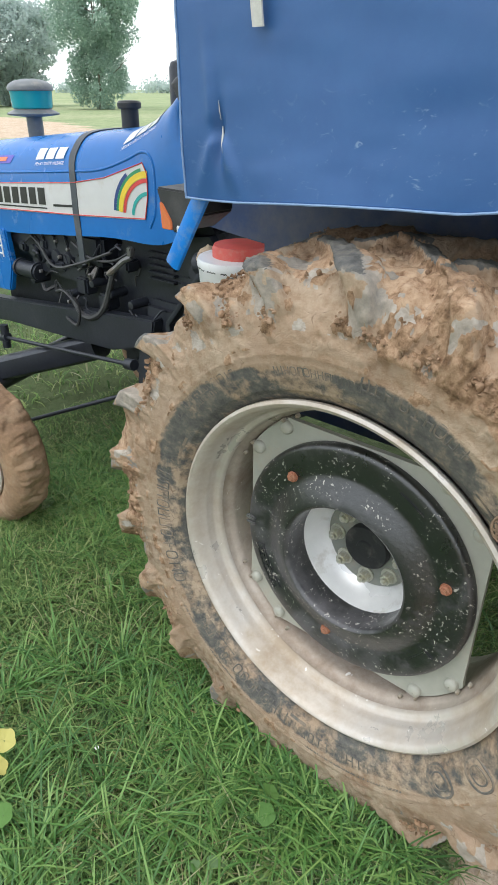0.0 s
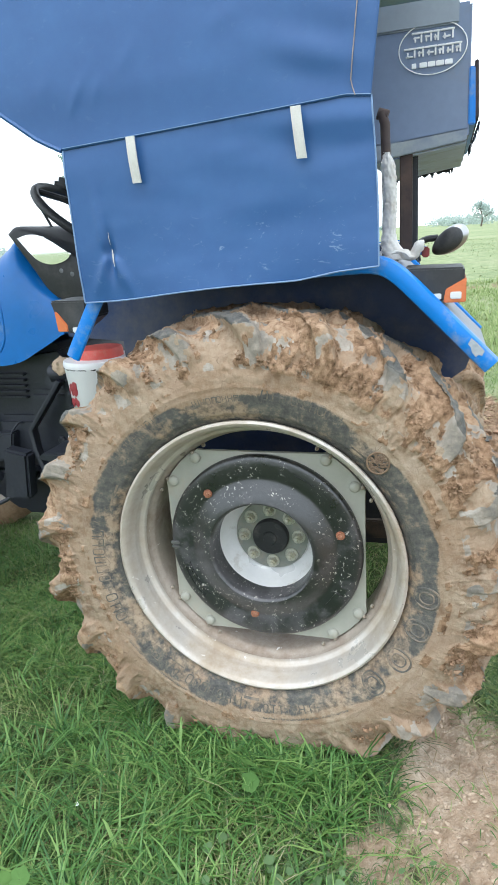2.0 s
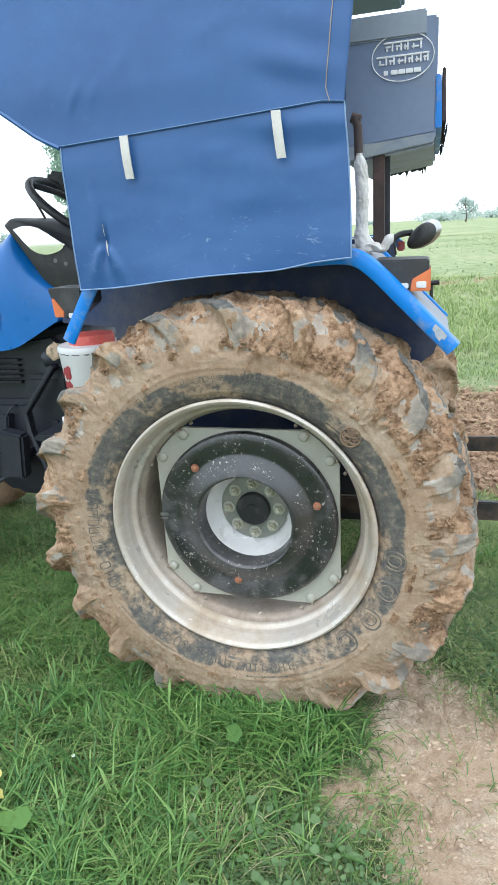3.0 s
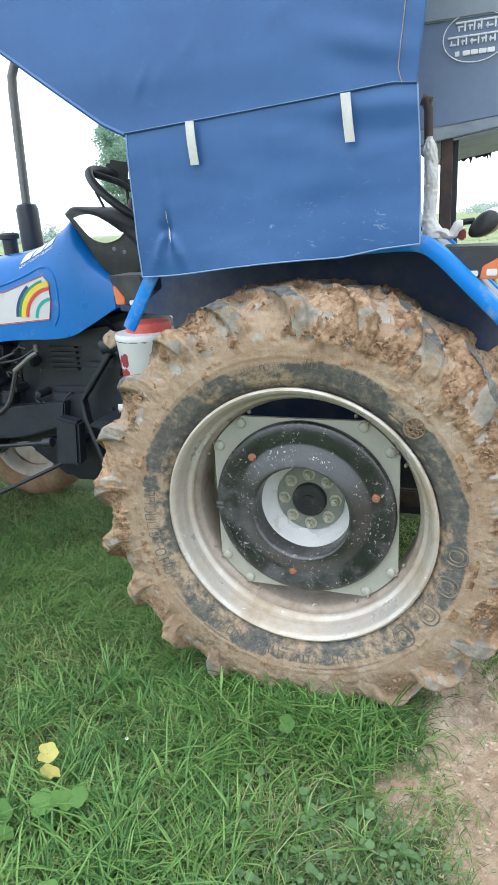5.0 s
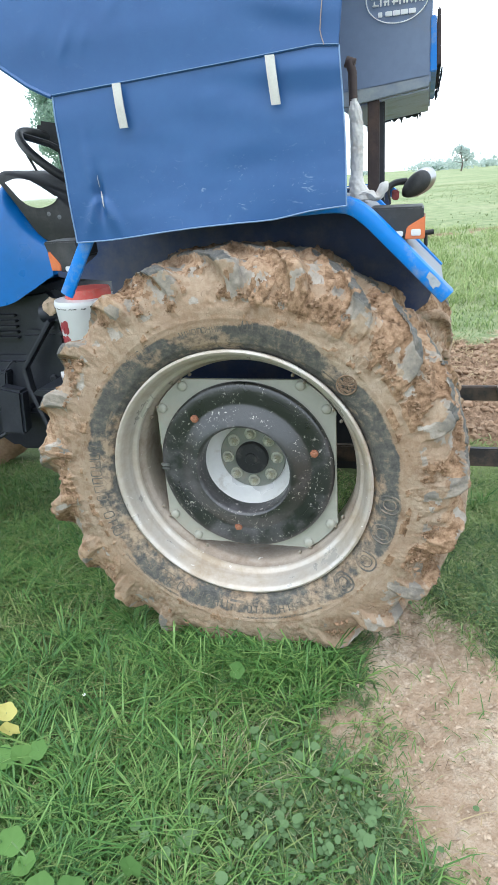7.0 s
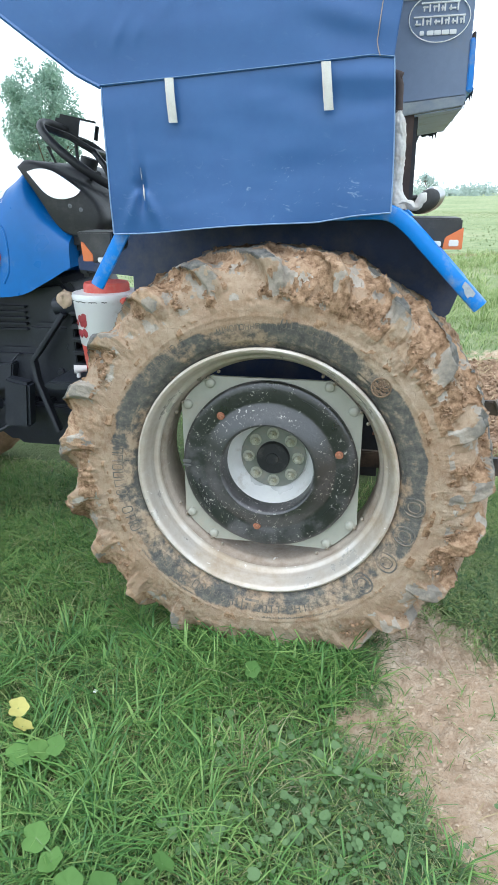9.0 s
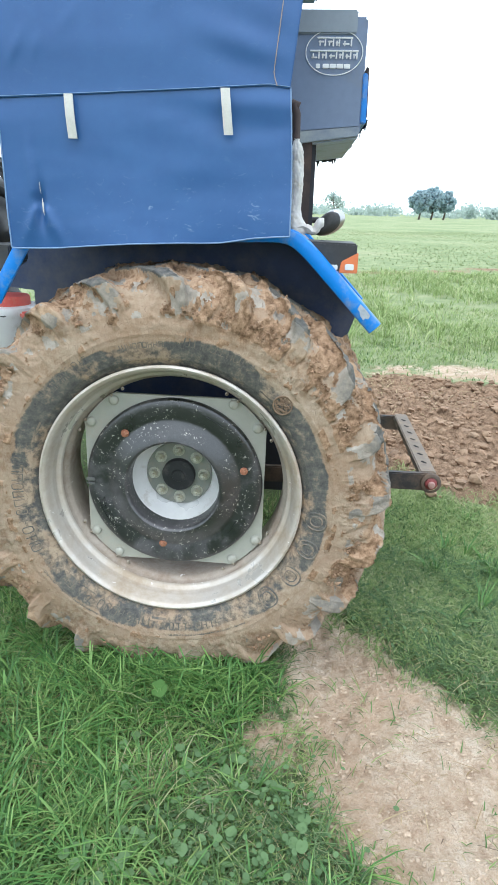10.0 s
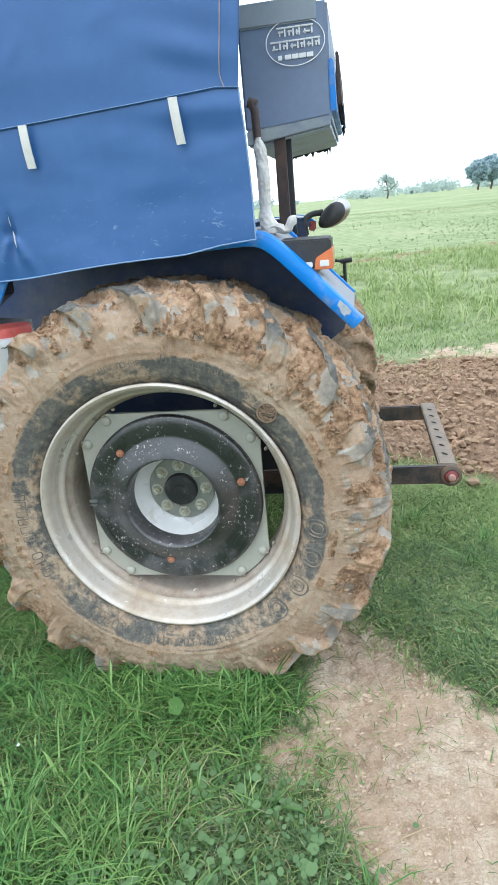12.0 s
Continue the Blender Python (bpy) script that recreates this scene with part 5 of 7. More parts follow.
lathe(bm, [(0.001, 1.30), (0.05, 1.30), (0.054, 1.32), (0.054, 1.57), (0.046, 1.592), (0.022, 1.60)], 32, "z", (-1.71, 1.36, 0))
exh = part("silencer", bm, black_iron, tractor, "dark grey upright silencer")
bm = bmesh.new()
sweep(bm, [(-1.71, 1.36, 1.59), (-1.698, 1.36, 1.83), (-1.684, 1.36, 2.09), (-1.676, 1.36, 2.16), (-1.651, 1.36, 2.205), (-1.606, 1.36, 2.225)], 0.0215, 16)
part("exhaust_pipe", bm, grey_iron, exh, "thin dark exhaust pipe bent back at its top")


# engine and gearbox, dark and oily
bm = bmesh.new()
box(bm, (-1.75, CY, 0.80), (0.95, 0.42, 0.46), 0.03)
box(bm, (-1.75, 0.66, 0.98), (0.7, 0.10, 0.12), 0.02)
engine = part("engine", bm, black_iron, tractor, "black oily engine block")
bm = bmesh.new()
prism(bm, [(-2.5, 0.55), (-2.05, 0.60), (-1.35, 0.635), (-1.12, 0.70), (-1.10, 0.80), (-1.35, 0.775), (-2.05, 0.70), (-2.5, 0.665)], 0.575, 0.625, 0.006)
part("side_rail", bm, black_iron, tractor, "black steel side rail")
bm = bmesh.new()
for i in range(5):
    lathe(bm, [(0.001, 0.60), (0.022, 0.60), (0.026, 0.61), (0.026, 0.70)], 16, "y", (-1.82 + 0.075 * i, 0, 0.93))
    sweep(bm, [(-1.82 + 0.075 * i, 0.62, 0.95), (-1.81 + 0.075 * i, 0.60, 1.0), (-1.84 + 0.06 * i, 0.64, 1.05)], 0.006, 6)
box(bm, (-1.67, 0.65, 0.88), (0.36, 0.08, 0.07), 0.012)
part("injection_pump", bm, black_iron, engine)
bm = bmesh.new()
sweep(bm, [(-1.93, 0.60, 0.85), (-1.78, 0.60, 0.85)], 0.032, 18)
for x in (-1.92, -1.80):
    sweep(bm, [(x - 0.006, 0.60, 0.85), (x + 0.006, 0.60, 0.85)], 0.037, 18)
part("filter_canister", bm, black_iron, engine)
bm = bmesh.new()
sweep(bm, smooth_line([(-1.55, 0.60, 1.0), (-1.42, 0.585, 0.96), (-1.30, 0.59, 0.97), (-1.20, 0.60, 1.02)], 14), 0.005, 6)
sweep(bm, smooth_line([(-1.60, 0.60, 0.80), (-1.48, 0.57, 0.74), (-1.38, 0.58, 0.78), (-1.32, 0.60, 0.93)], 16), 0.012, 8)
sweep(bm, smooth_line([(-1.66, 0.58, 0.80), (-1.58, 0.56, 0.82), (-1.50, 0.56, 0.77), (-1.52, 0.56, 0.70), (-1.60, 0.57, 0.71)], 18), 0.006, 6)
sweep(bm, smooth_line([(-1.80, 0.61, 0.99), (-1.66, 0.58, 0.90), (-1.5, 0.58, 0.93), (-1.30, 0.58, 1.0)], 18), 0.006, 6)
part("hose", bm, black_plastic, engine)
bm = bmesh.new()
sweep(bm, smooth_line([(-1.19, 0.575, 1.0), (-1.22, 0.565, 0.985), (-1.26, 0.56, 0.955), (-1.30, 0.56, 0.93)], 10), 0.010, 8)
box(bm, (-1.185, 0.57, 1.02), (0.02, 0.02, 0.03), 0.003)
part("pipe_joint", bm, grey_iron, engine, "bare metal pipe joint")
rng = random.Random(17)
for k in range(16):
    x, z = -1.86 + 0.045 * k + rng.uniform(-0.02, 0.02), rng.uniform(0.78, 1.0)
    pts = [(x, 0.60, z)]
    for j in range(3):
        pts.append((pts[-1][0] + rng.uniform(-0.03, 0.07), 0.58 + rng.uniform(0, 0.04), pts[-1][2] + rng.uniform(-0.07, 0.06)))
    bm = bmesh.new()
    sweep(bm, smooth_line(pts, 12), rng.choice((0.003, 0.004, 0.007)), 6)
    part("fuel_line", bm, rng.choice((black_iron, black_iron, black_plastic, grey_iron)), engine)
for k in range(12):
    x, z = -1.88 + 0.06 * k + rng.uniform(-0.02, 0.02), rng.uniform(0.76, 1.02)
    bm = bmesh.new()
    if k % 2:
        lathe(bm, [(0.001, 0.585), (0.014, 0.587), (0.017, 0.60), (0.017, 0.66)], 12, "y", (x, 0, z))
    else:
        box(bm, (x, 0.625, z), (rng.uniform(0.03, 0.07), 0.06, rng.uniform(0.03, 0.07)), 0.008)
    part("engine_fitting", bm, black_iron, engine)
for k in range(7):
    bm = bmesh.new()
    x, z = rng.uniform(-1.85, -1.2), rng.uniform(0.72, 1.0)
    lathe(bm, [(0.007, 0.60), (0.007, 0.588), (0.001, 0.586)], 6, "y", (x, 0, z))
    part("engine_bolt", bm, grey_iron, engine)
bm = bmesh.new()
prism(bm, [(-1.40, 0.56), (-1.36, 1.06), (-0.90, 1.12), (-0.85, 1.07), (-0.80, 0.97), (-0.55, 0.90), (-0.50, 0.60), (-0.8, 0.42), (-1.2, 0.42)], 0.66, 1.14, 0.03)
gearbox = part("gearbox", bm, black_iron, tractor, "black gearbox casing")
bm = bmesh.new()
box(bm, (-1.10, 0.645, 0.76), (0.20, 0.05, 0.18), 0.025)
box(bm, (-0.94, 0.645, 0.80), (0.20, 0.04, 0.30), 0.04)
for k in range(9):
    box(bm, (-0.775, 0.62, 0.60 + 0.05 * k), (0.13, 0.10, 0.018), 0.006)
for k in range(5):
    box(bm, (-1.12, 0.652, 0.92 + 0.022 * k), (0.13, 0.03, 0.009), 0.003)
box(bm, (-1.02, 0.64, 0.60), (0.5, 0.05, 0.05), 0.012)
part("casing_ribs", bm, black_iron, gearbox)
bm = bmesh.new()
sweep(bm, [(-0.86, 0.58, 1.00), (-0.96, 0.57, 0.87), (-1.0, 0.565, 0.82), (-0.99, 0.56, 0.74), (-0.955, 0.555, 0.64), (-0.92, 0.55, 0.54)], 0.02, 10, True, (0.024, 0.010))
sweep(bm, [(-0.90, 0.60, 1.02), (-0.76, 0.60, 1.04)], 0.034, 14)
sweep(bm, [(-0.90, 0.58, 0.99), (-0.90, 0.66, 0.99)], 0.026, 14)
part("clutch_pedal", bm, black_iron, tractor, "black clutch pedal arm")
for x, z in ((-0.92, 0.76), (-0.91, 0.70), (-0.87, 0.86), (-1.07, 0.63), (-0.99, 0.63)):
    bm = bmesh.new()
    lathe(bm, [(0.016, 0.655), (0.016, 0.615), (0.010, 0.610), (0.001, 0.610)], 6, "y", (x, 0, z))
    part("casing_bolt", bm, black_iron, gearbox)
bm = bmesh.new()
sweep(bm, [(-2.02, 0.53, 0.545), (-1.15, 0.50, 0.652)], 0.008, 10)
sweep(bm, [(-1.17, 0.50, 0.650), (-1.13, 0.50, 0.655)], 0.02, 10)
sweep(bm, [(-2.05, 0.53, 0.54), (-2.0, 0.53, 0.55)], 0.02, 10)
sweep(bm, [(-2.02, 0.53, 0.50), (-2.02, 0.53, 0.60)], 0.018, 10)
part("drag_link", bm, black_iron, tractor, "long steel steering drag link")
bm = bmesh.new()
sweep(bm, [(-1.95, 0.30, 0.19), (-1.17, 0.56, 0.53), (-1.09, 0.60, 0.58)], 0.008, 10)
part("stay_rod", bm, black_iron, tractor, "thin black stay rod")
bm = bmesh.new()
prism(bm, [(-1.13, 0.56), (-1.02, 0.56), (-1.0, 0.74), (-1.10, 0.76)], 0.50, 0.56, 0.01)
part("link_bracket", bm, black_iron, tractor)
bm = bmesh.new()
sweep(bm, [(-2.35, 0.34, 0.30), (-1.50, 0.64, 0.60)], 0.05, 12, True, (0.055, 0.05))
part("axle_brace", bm, black_iron, tractor, "black front axle brace")
bm = bmesh.new()
sweep(bm, [(-1.95, 0.28, 0.37), (-2.05, CY, 0.42), (-1.95, 2 * CY - 0.28, 0.37)], 0.045, 12)
part("front_axle", bm, black_iron, tractor, "black front axle beam")
bm = bmesh.new()
prism(bm, [(-2.6, 0.72), (-1.985, 0.745), (-1.94, 0.86), (-1.955, 1.0), (-2.6, 0.99)], 0.572, 0.60, 0.006)
guard = part("side_guard", bm, blue_paint, tractor, "blue side guard below the bonnet")
bm = bmesh.new()
for k in range(3):
    box(bm, (-2.01, 0.570, 0.90 + 0.03 * k), (0.03, 0.004, 0.006), 0.001)
box(bm, (-2.025, 0.570, 0.93), (0.006, 0.004, 0.09), 0.001)
box(bm, (-1.99, 0.570, 0.93), (0.006, 0.004, 0.09), 0.001)
part("guard_mark", bm, white_mark, guard)


def build_front_wheel(parent, m, mt):
    w = new("front_wheel")
    w.parent, w.matrix_basis = parent, m
    w["label"] = "small mud-coated front wheel"
    prof = smooth_line([(0.205, 0.02), (0.24, -0.002), (0.29, -0.008), (0.325, 0.004), (0.345, 0.03), (0.352, 0.09), (0.345, 0.15), (0.325, 0.176), (0.29, 0.188), (0.24, 0.182), (0.205, 0.16)], 44)
    nt, ns = 420, 44
    T, S = np.meshgrid(np.linspace(0, 2 * math.pi, nt, endpoint=False), np.arange(ns), indexing="ij")
    r, y = prof[S, 0], prof[S, 1]
    P = np.stack((r * np.cos(T), y, r * np.sin(T)), -1).reshape(-1, 3)
    bl = fbm(P * 16, 4).reshape(r.shape)
    up = sstep(0.30, 0.345, r)
    cake = billow(P * 26 + 8, 3, 0.6).reshape(r.shape)
    bars = np.cos(T * 30 + 26 * np.abs(y - 0.09) + 2.5 * bl)
    r = r + up * (0.030 * (bl - 0.4) + 0.022 * (cake - 0.3) + 0.0025 * bars)
    V = np.stack((r * np.cos(T), y, r * np.sin(T)), -1).reshape(-1, 3)
    part("tyre", mesh_arrays("front_tyre", V, grid_quads(nt, ns, True), None, None, front_mud), front_mud, w, "front tyre coated in brown mud")
    bm = bmesh.new()
    lathe(bm, [(0.215, 0.01), (0.218, 0.0), (0.21, -0.003), (0.20, 0.01), (0.19, 0.04), (0.175, 0.06), (0.172, 0.12), (0.19, 0.14), (0.21, 0.178), (0.218, 0.182), (0.214, 0.17)], 48)
    lathe(bm, [(0.174, 0.10), (0.12, 0.085), (0.05, 0.075), (0.05, 0.03), (0.001, 0.028)], 48)
    part("rim", bm, silver, w, "silver front rim")
    return w


fw = build_front_wheel(tractor, pose(-1.635, 0.10, 0.275, 0, 0, 4) @ Matrix.Diagonal((0.81, 0.81, 0.81, 1)), front_mud)
copy_part(fw, pose(-1.95, 2 * CY - 0.30, 0.352, 0, 0, 180))

# three-point linkage with drawbar
for nm, yy in (("lower_link", 0.50), ("lower_link", 1.22)):
    bm = bmesh.new()
    zz = 0.527 if yy < 1 else 0.515
    prism(bm, [(0.10, zz + 0.03), (0.80, zz + 0.032), (0.83, zz + 0.034), (0.862, zz + 0.026), (0.878, zz), (0.862, zz - 0.026), (0.83, zz - 0.034), (0.80, zz - 0.032), (0.10, zz - 0.03)], yy - 0.012, yy + 0.012, 0.004)
    lk = part(nm, bm, link_iron, tractor, "worn black steel lower link")
    bm = bmesh.new()
    d = -1 if yy < 1 else 1
    lathe(bm, [(0.036, 0.0), (0.036, 0.010 * d), (0.031, 0.014 * d), (0.024, 0.014 * d)], 24, "y", (0.845, yy + 0.012 * d, zz))
    part("collar", bm, link_iron, lk)
    bm = bmesh.new()
    lathe(bm, [(0.0215, 0.0), (0.0215, 0.012 * d), (0.017, 0.017 * d), (0.012, 0.018 * d)], 20, "y", (0.845, yy + 0.014 * d, zz))
    part("bush", bm, red_iron, lk, "chipped red-painted bush")
    bm = bmesh.new()
    lathe(bm, [(0.0125, 0.0), (0.0125, 0.024 * d), (0.010, 0.029 * d), (0.001, 0.030 * d)], 20, "y", (0.845, yy + 0.014 * d, zz))
    part("pin", bm, pin_worn, lk, "worn pale end of the linkage pin")
bm = bmesh.new()
box(bm, (0.838, 0.86, 0.545), (0.058, 0.70, 0.030), 0.004)
drawbar = part("drawbar", bm, bar_iron, tractor, "dusty flat drawbar with black discs painted in for holes")
# flat black discs on the bar paint the darkness of its holes
bm = bmesh.new()
lathe(bm, [(0.012, 0.5612), (0.001, 0.5614)], 14, "z", (0, 0, 0))
bmesh.ops.scale(bm, vec=(0.55, 1.25, 1.0), verts=bm.verts[:])
bmesh.ops.rotate(bm, cent=(0, 0, 0), matrix=turn(0, 0, 35), verts=bm.verts[:])
hole_me = finish(bm, "hole", hole_shade)
for k in range(7):
    h = part("hole", hole_me, hole_shade, drawbar)
    h.location = (0.838, 0.60 + 0.085 * k, 0.0)
bm = bmesh.new()
sweep(bm, [(0.05, 0.46, 0.55), (0.05, 1.34, 0.55)], 0.085, 20)
box(bm, (0.12, CY, 0.62), (0.5, 0.44, 0.52), 0.05)
part("rear_axle_housing", bm, black_iron, tractor, "black rear axle housing")
bm = bmesh.new()
sweep(bm, [(0.30, 0.52, 0.62), (0.60, 0.51, 0.545)], 0.010, 8)
sweep(bm, [(0.34, 0.44, 0.53), (0.55, 0.46, 0.50)], 0.016, 8)
part("check_chain", bm, rust, tractor)

# far mirror on the other fender: black shell round a bright oval back
def egg(size, at, tilt):
    bm = bmesh.new()
    bmesh.ops.create_uvsphere(bm, u_segments=32, v_segments=18, radius=1.0)
    for v in bm.verts:
        v.co = Vector((v.co.x * size[0], v.co.y * size[1], v.co.z * size[2] * (1 + 0.18 * v.co.x)))
    bmesh.ops.rotate(bm, cent=(0, 0, 0), matrix=turn(0, tilt, 10), verts=bm.verts[:])
    bmesh.ops.translate(bm, vec=at, verts=bm.verts[:])
    return bm


fm = part("wing_mirror", egg((0.068, 0.036, 0.041), (0.456, 1.395, 1.368), -36), black_plastic, tractor, "black wing mirror with a bright oval back")
part("chrome_shell", egg((0.076, 0.032, 0.045), (0.470, 1.412, 1.372), -36), chrome, fm, "bright oval mirror back")
bm = bmesh.new()
sweep(bm, smooth_line([(0.42, 1.41, 1.385), (0.37, 1.40, 1.38), (0.34, 1.38, 1.355), (0.345, 1.36, 1.30)], 12), 0.013, 8)
part("mirror_arm", bm, black_plastic, fm)
bm = bmesh.new()
box(bm, (0.375, 1.35, 1.335), (0.03, 0.03, 0.04), 0.005)
part("red_reflector", bm, red_iron, fm)

# small hose hook that stands behind the far fender
bm = bmesh.new()
sweep(bm, [(0.502, 1.45, 1.02), (0.502, 1.45, 1.165)], 0.008, 8)
sweep(bm, smooth_line([(0.502, 1.45, 1.165), (0.44, 1.45, 1.175), (0.415, 1.45, 1.14), (0.44, 1.45, 1.105), (0.50, 1.45, 1.10)], 16), 0.006, 8)
sweep(bm, [(0.485, 1.45, 1.168), (0.535, 1.45, 1.172)], 0.011, 12)
part("hose_hook", bm, black_plastic, tractor, "black hose hook behind the far fender")

# rear posts that carry the canopy and its box
for yy in (0.475,):
    bm = bmesh.new()
    box(bm, (0.348, yy + (0.02 if yy < 1 else -0.02), 1.455), (0.032, 0.032, 0.33), 0.003)
    part("canopy_post", bm, post_brown, tractor, "brown square steel canopy post")
bm = bmesh.new()
sweep(bm, [(0.318, 0.235, 1.345), (0.320, 0.232, 1.50), (0.316, 0.230, 1.66), (0.308, 0.232, 1.685)], 0.011, 12)
sweep(bm, [(0.30, 0.235, 1.684), (0.322, 0.235, 1.676)], 0.013, 10)
part("side_rail_pipe", bm, post_brown, tractor, "thin brown pipe wrapped in plastic")
for yy in (0.20, 1.6):
    bm = bmesh.new()
    sweep(bm, [(-0.36, yy, 1.31), (-0.36, yy, 2.2)], 0.014, 10)
    part("canopy_post", bm, post_brown, tractor)

bm = bmesh.new()
box(bm, (0.366, 0.545, 1.48), (0.022, 0.022, 0.28), 0.003)
part("canopy_post", bm, black_iron, tractor, "dark square steel canopy post")

# crumpled plastic on the pipe: bag that was tied round it
def build_wrap():
    rows, k = 90, 40
    t = np.linspace(0, 1, rows)
    T, A = np.meshgrid(t, np.linspace(0, 2 * math.pi, k, endpoint=False), indexing="ij")
    cz = 1.60 - 0.235 * T
    cx = 0.319 + 0.004 * np.sin(T * 5) + 0.010 * T + 0.012 * sstep(0.8, 1.0, T)
    P = np.stack((np.cos(A) * 4, np.sin(A) * 4, T * 26), -1).reshape(-1, 3)
    r = 0.0145 + 0.006 * (fbm(P * np.array([1.3, 1.3, 0.8]), 4).reshape(T.shape) - 0.5) + 0.004 * billow(P * np.array([0.6, 0.6, 1.6]) + 5, 3).reshape(T.shape) + 0.010 * sstep(0.72, 0.98, T) - 0.008 * sstep(0.12, 0.0, T)
    V = np.stack((cx + r * np.cos(A), 0.226 + r * np.sin(A), cz), -1).reshape(-1, 3)
    q = grid_quads(rows, k)
    i = np.arange(rows - 1)
    q = np.concatenate((q, np.stack((i * k + k - 1, (i + 1) * k + k - 1, (i + 1) * k, i * k), -1)))
    return mesh_arrays("plastic_wrap", V, q, None, None, plastic_wrap)


wrap = thing("plastic_wrap", (0, 0, 0), "crumpled milky plastic bag wrapped round the canopy pipe", "plastic bag")
part("sleeve", build_wrap(), plastic_wrap, wrap)
bm = bmesh.new()
sweep(bm, smooth_line([(0.325, 0.215, 1.372), (0.352, 0.21, 1.377), (0.378, 0.215, 1.368), (0.392, 0.22, 1.388), (0.402, 0.22, 1.398)], 14), [0.013, 0.014, 0.012, 0.012, 0.013, 0.012, 0.011, 0.010, 0.009, 0.008, 0.010, 0.009, 0.006, 0.003], 12)
for v in bm.verts:
    v.co += 0.009 * Vector(noise.noise_vector(v.co * 55))
part("loose_end", bm, plastic_wrap, wrap)

# ---- blue canvas canopy ----
cover = thing("canopy_cover", (0, 0, 0), "blue canvas canopy cover hung over the tractor", "canopy")
TEAR = (-0.338, 1.428)


def cloth(name, mapper, nu, nv, label):
    U, V = np.meshgrid(np.linspace(0, 1, nu), np.linspace(0, 1, nv), indexing="ij")
    x, y, z, scuff = mapper(U.ravel(), V.ravel())
    me = mesh_arrays(name, np.stack((x, y, z), -1), grid_quads(nu, nv), None, {"scuff": scuff}, canvas)
    ob = part(name, me, canvas, cover, label)
    md = ob.modifiers.new("thickness", "SOLIDIFY")
    md.thickness, md.offset = 0.002, 1.0
    return ob


def seam_z(x):
    return np.interp(x, [-0.45, -0.2, 0.05, 0.25, 0.32], [1.668, 1.680, 1.693, 1.705, 1.697])


def hem_z(x):
    return np.interp(x, [-0.45, -0.34, -0.12, 0.04, 0.13, 0.22, 0.33], [1.309, 1.313, 1.324, 1.336, 1.340, 1.352, 1.357]) - 0.003 * np.sin(x * 14)


def folds(x, z):
    p = np.stack((x * 2.2 + z, z * 6, x * 0), -1)
    f = 0.022 * (fbm(p * 0.7, 2) - 0.5) + 0.009 * (fbm(np.stack((x * 3 + z * 2, z * 9 - x * 2, x * 0), -1) + 8, 3) - 0.5)
    dx, dz = x - TEAR[0], z - TEAR[1]
    rr = np.hypot(dx, dz * 0.7)
    ang = np.arctan2(dz, dx)
    # drawn-in tear: a vertical crease with two folds running down from it
    f = f + 0.016 * np.exp(-(dx / 0.012) ** 2) * np.exp(-((dz + 0.01) / 0.05) ** 2)
    down = np.clip(-dz, 0, 1)
    for s, a in ((0.40, 0.009), (-0.40, 0.008)):
        f = f - a * np.exp(-((dx - s * (down + 0.012)) / (0.009 + 0.14 * down)) ** 2) * sstep(0.0, 0.025, down) * sstep(0.15, 0.02, down)
    f = f - 0.005 * np.exp(-((dx + 0.012 + 0.10 * dz) / 0.012) ** 2) * sstep(0.0, 0.03, dz) * sstep(0.2, 0.05, dz)
    f = f + 0.003 * np.sin(z * 46 + 3 * np.sin(x * 6)) * sstep(-0.25, 0.2, x) * sstep(1.50, 1.62, z)
    return f


def lower(u, v):
    x0, x1 = -0.430 + 0.002 * v, 0.301 + 0.013 * v + 0.004 * np.sin(v * 3)
    x = x0 + (x1 - x0) * u
    z = seam_z(x) * (1 - v) + hem_z(x) * v
    y = 0.092 - 0.012 * v + 0.010 * np.sin(u * 9 + 1) * v ** 2 + folds(x, z) * sstep(0.0, 0.16, v)
    sc = 0.9 * np.exp(-((x - 0.08) / 0.16) ** 2 - ((z - 1.42) / 0.06) ** 2) + 0.15 * np.clip(v * 1.6 - 0.5, 0, 1)
    return x, y, z, sc


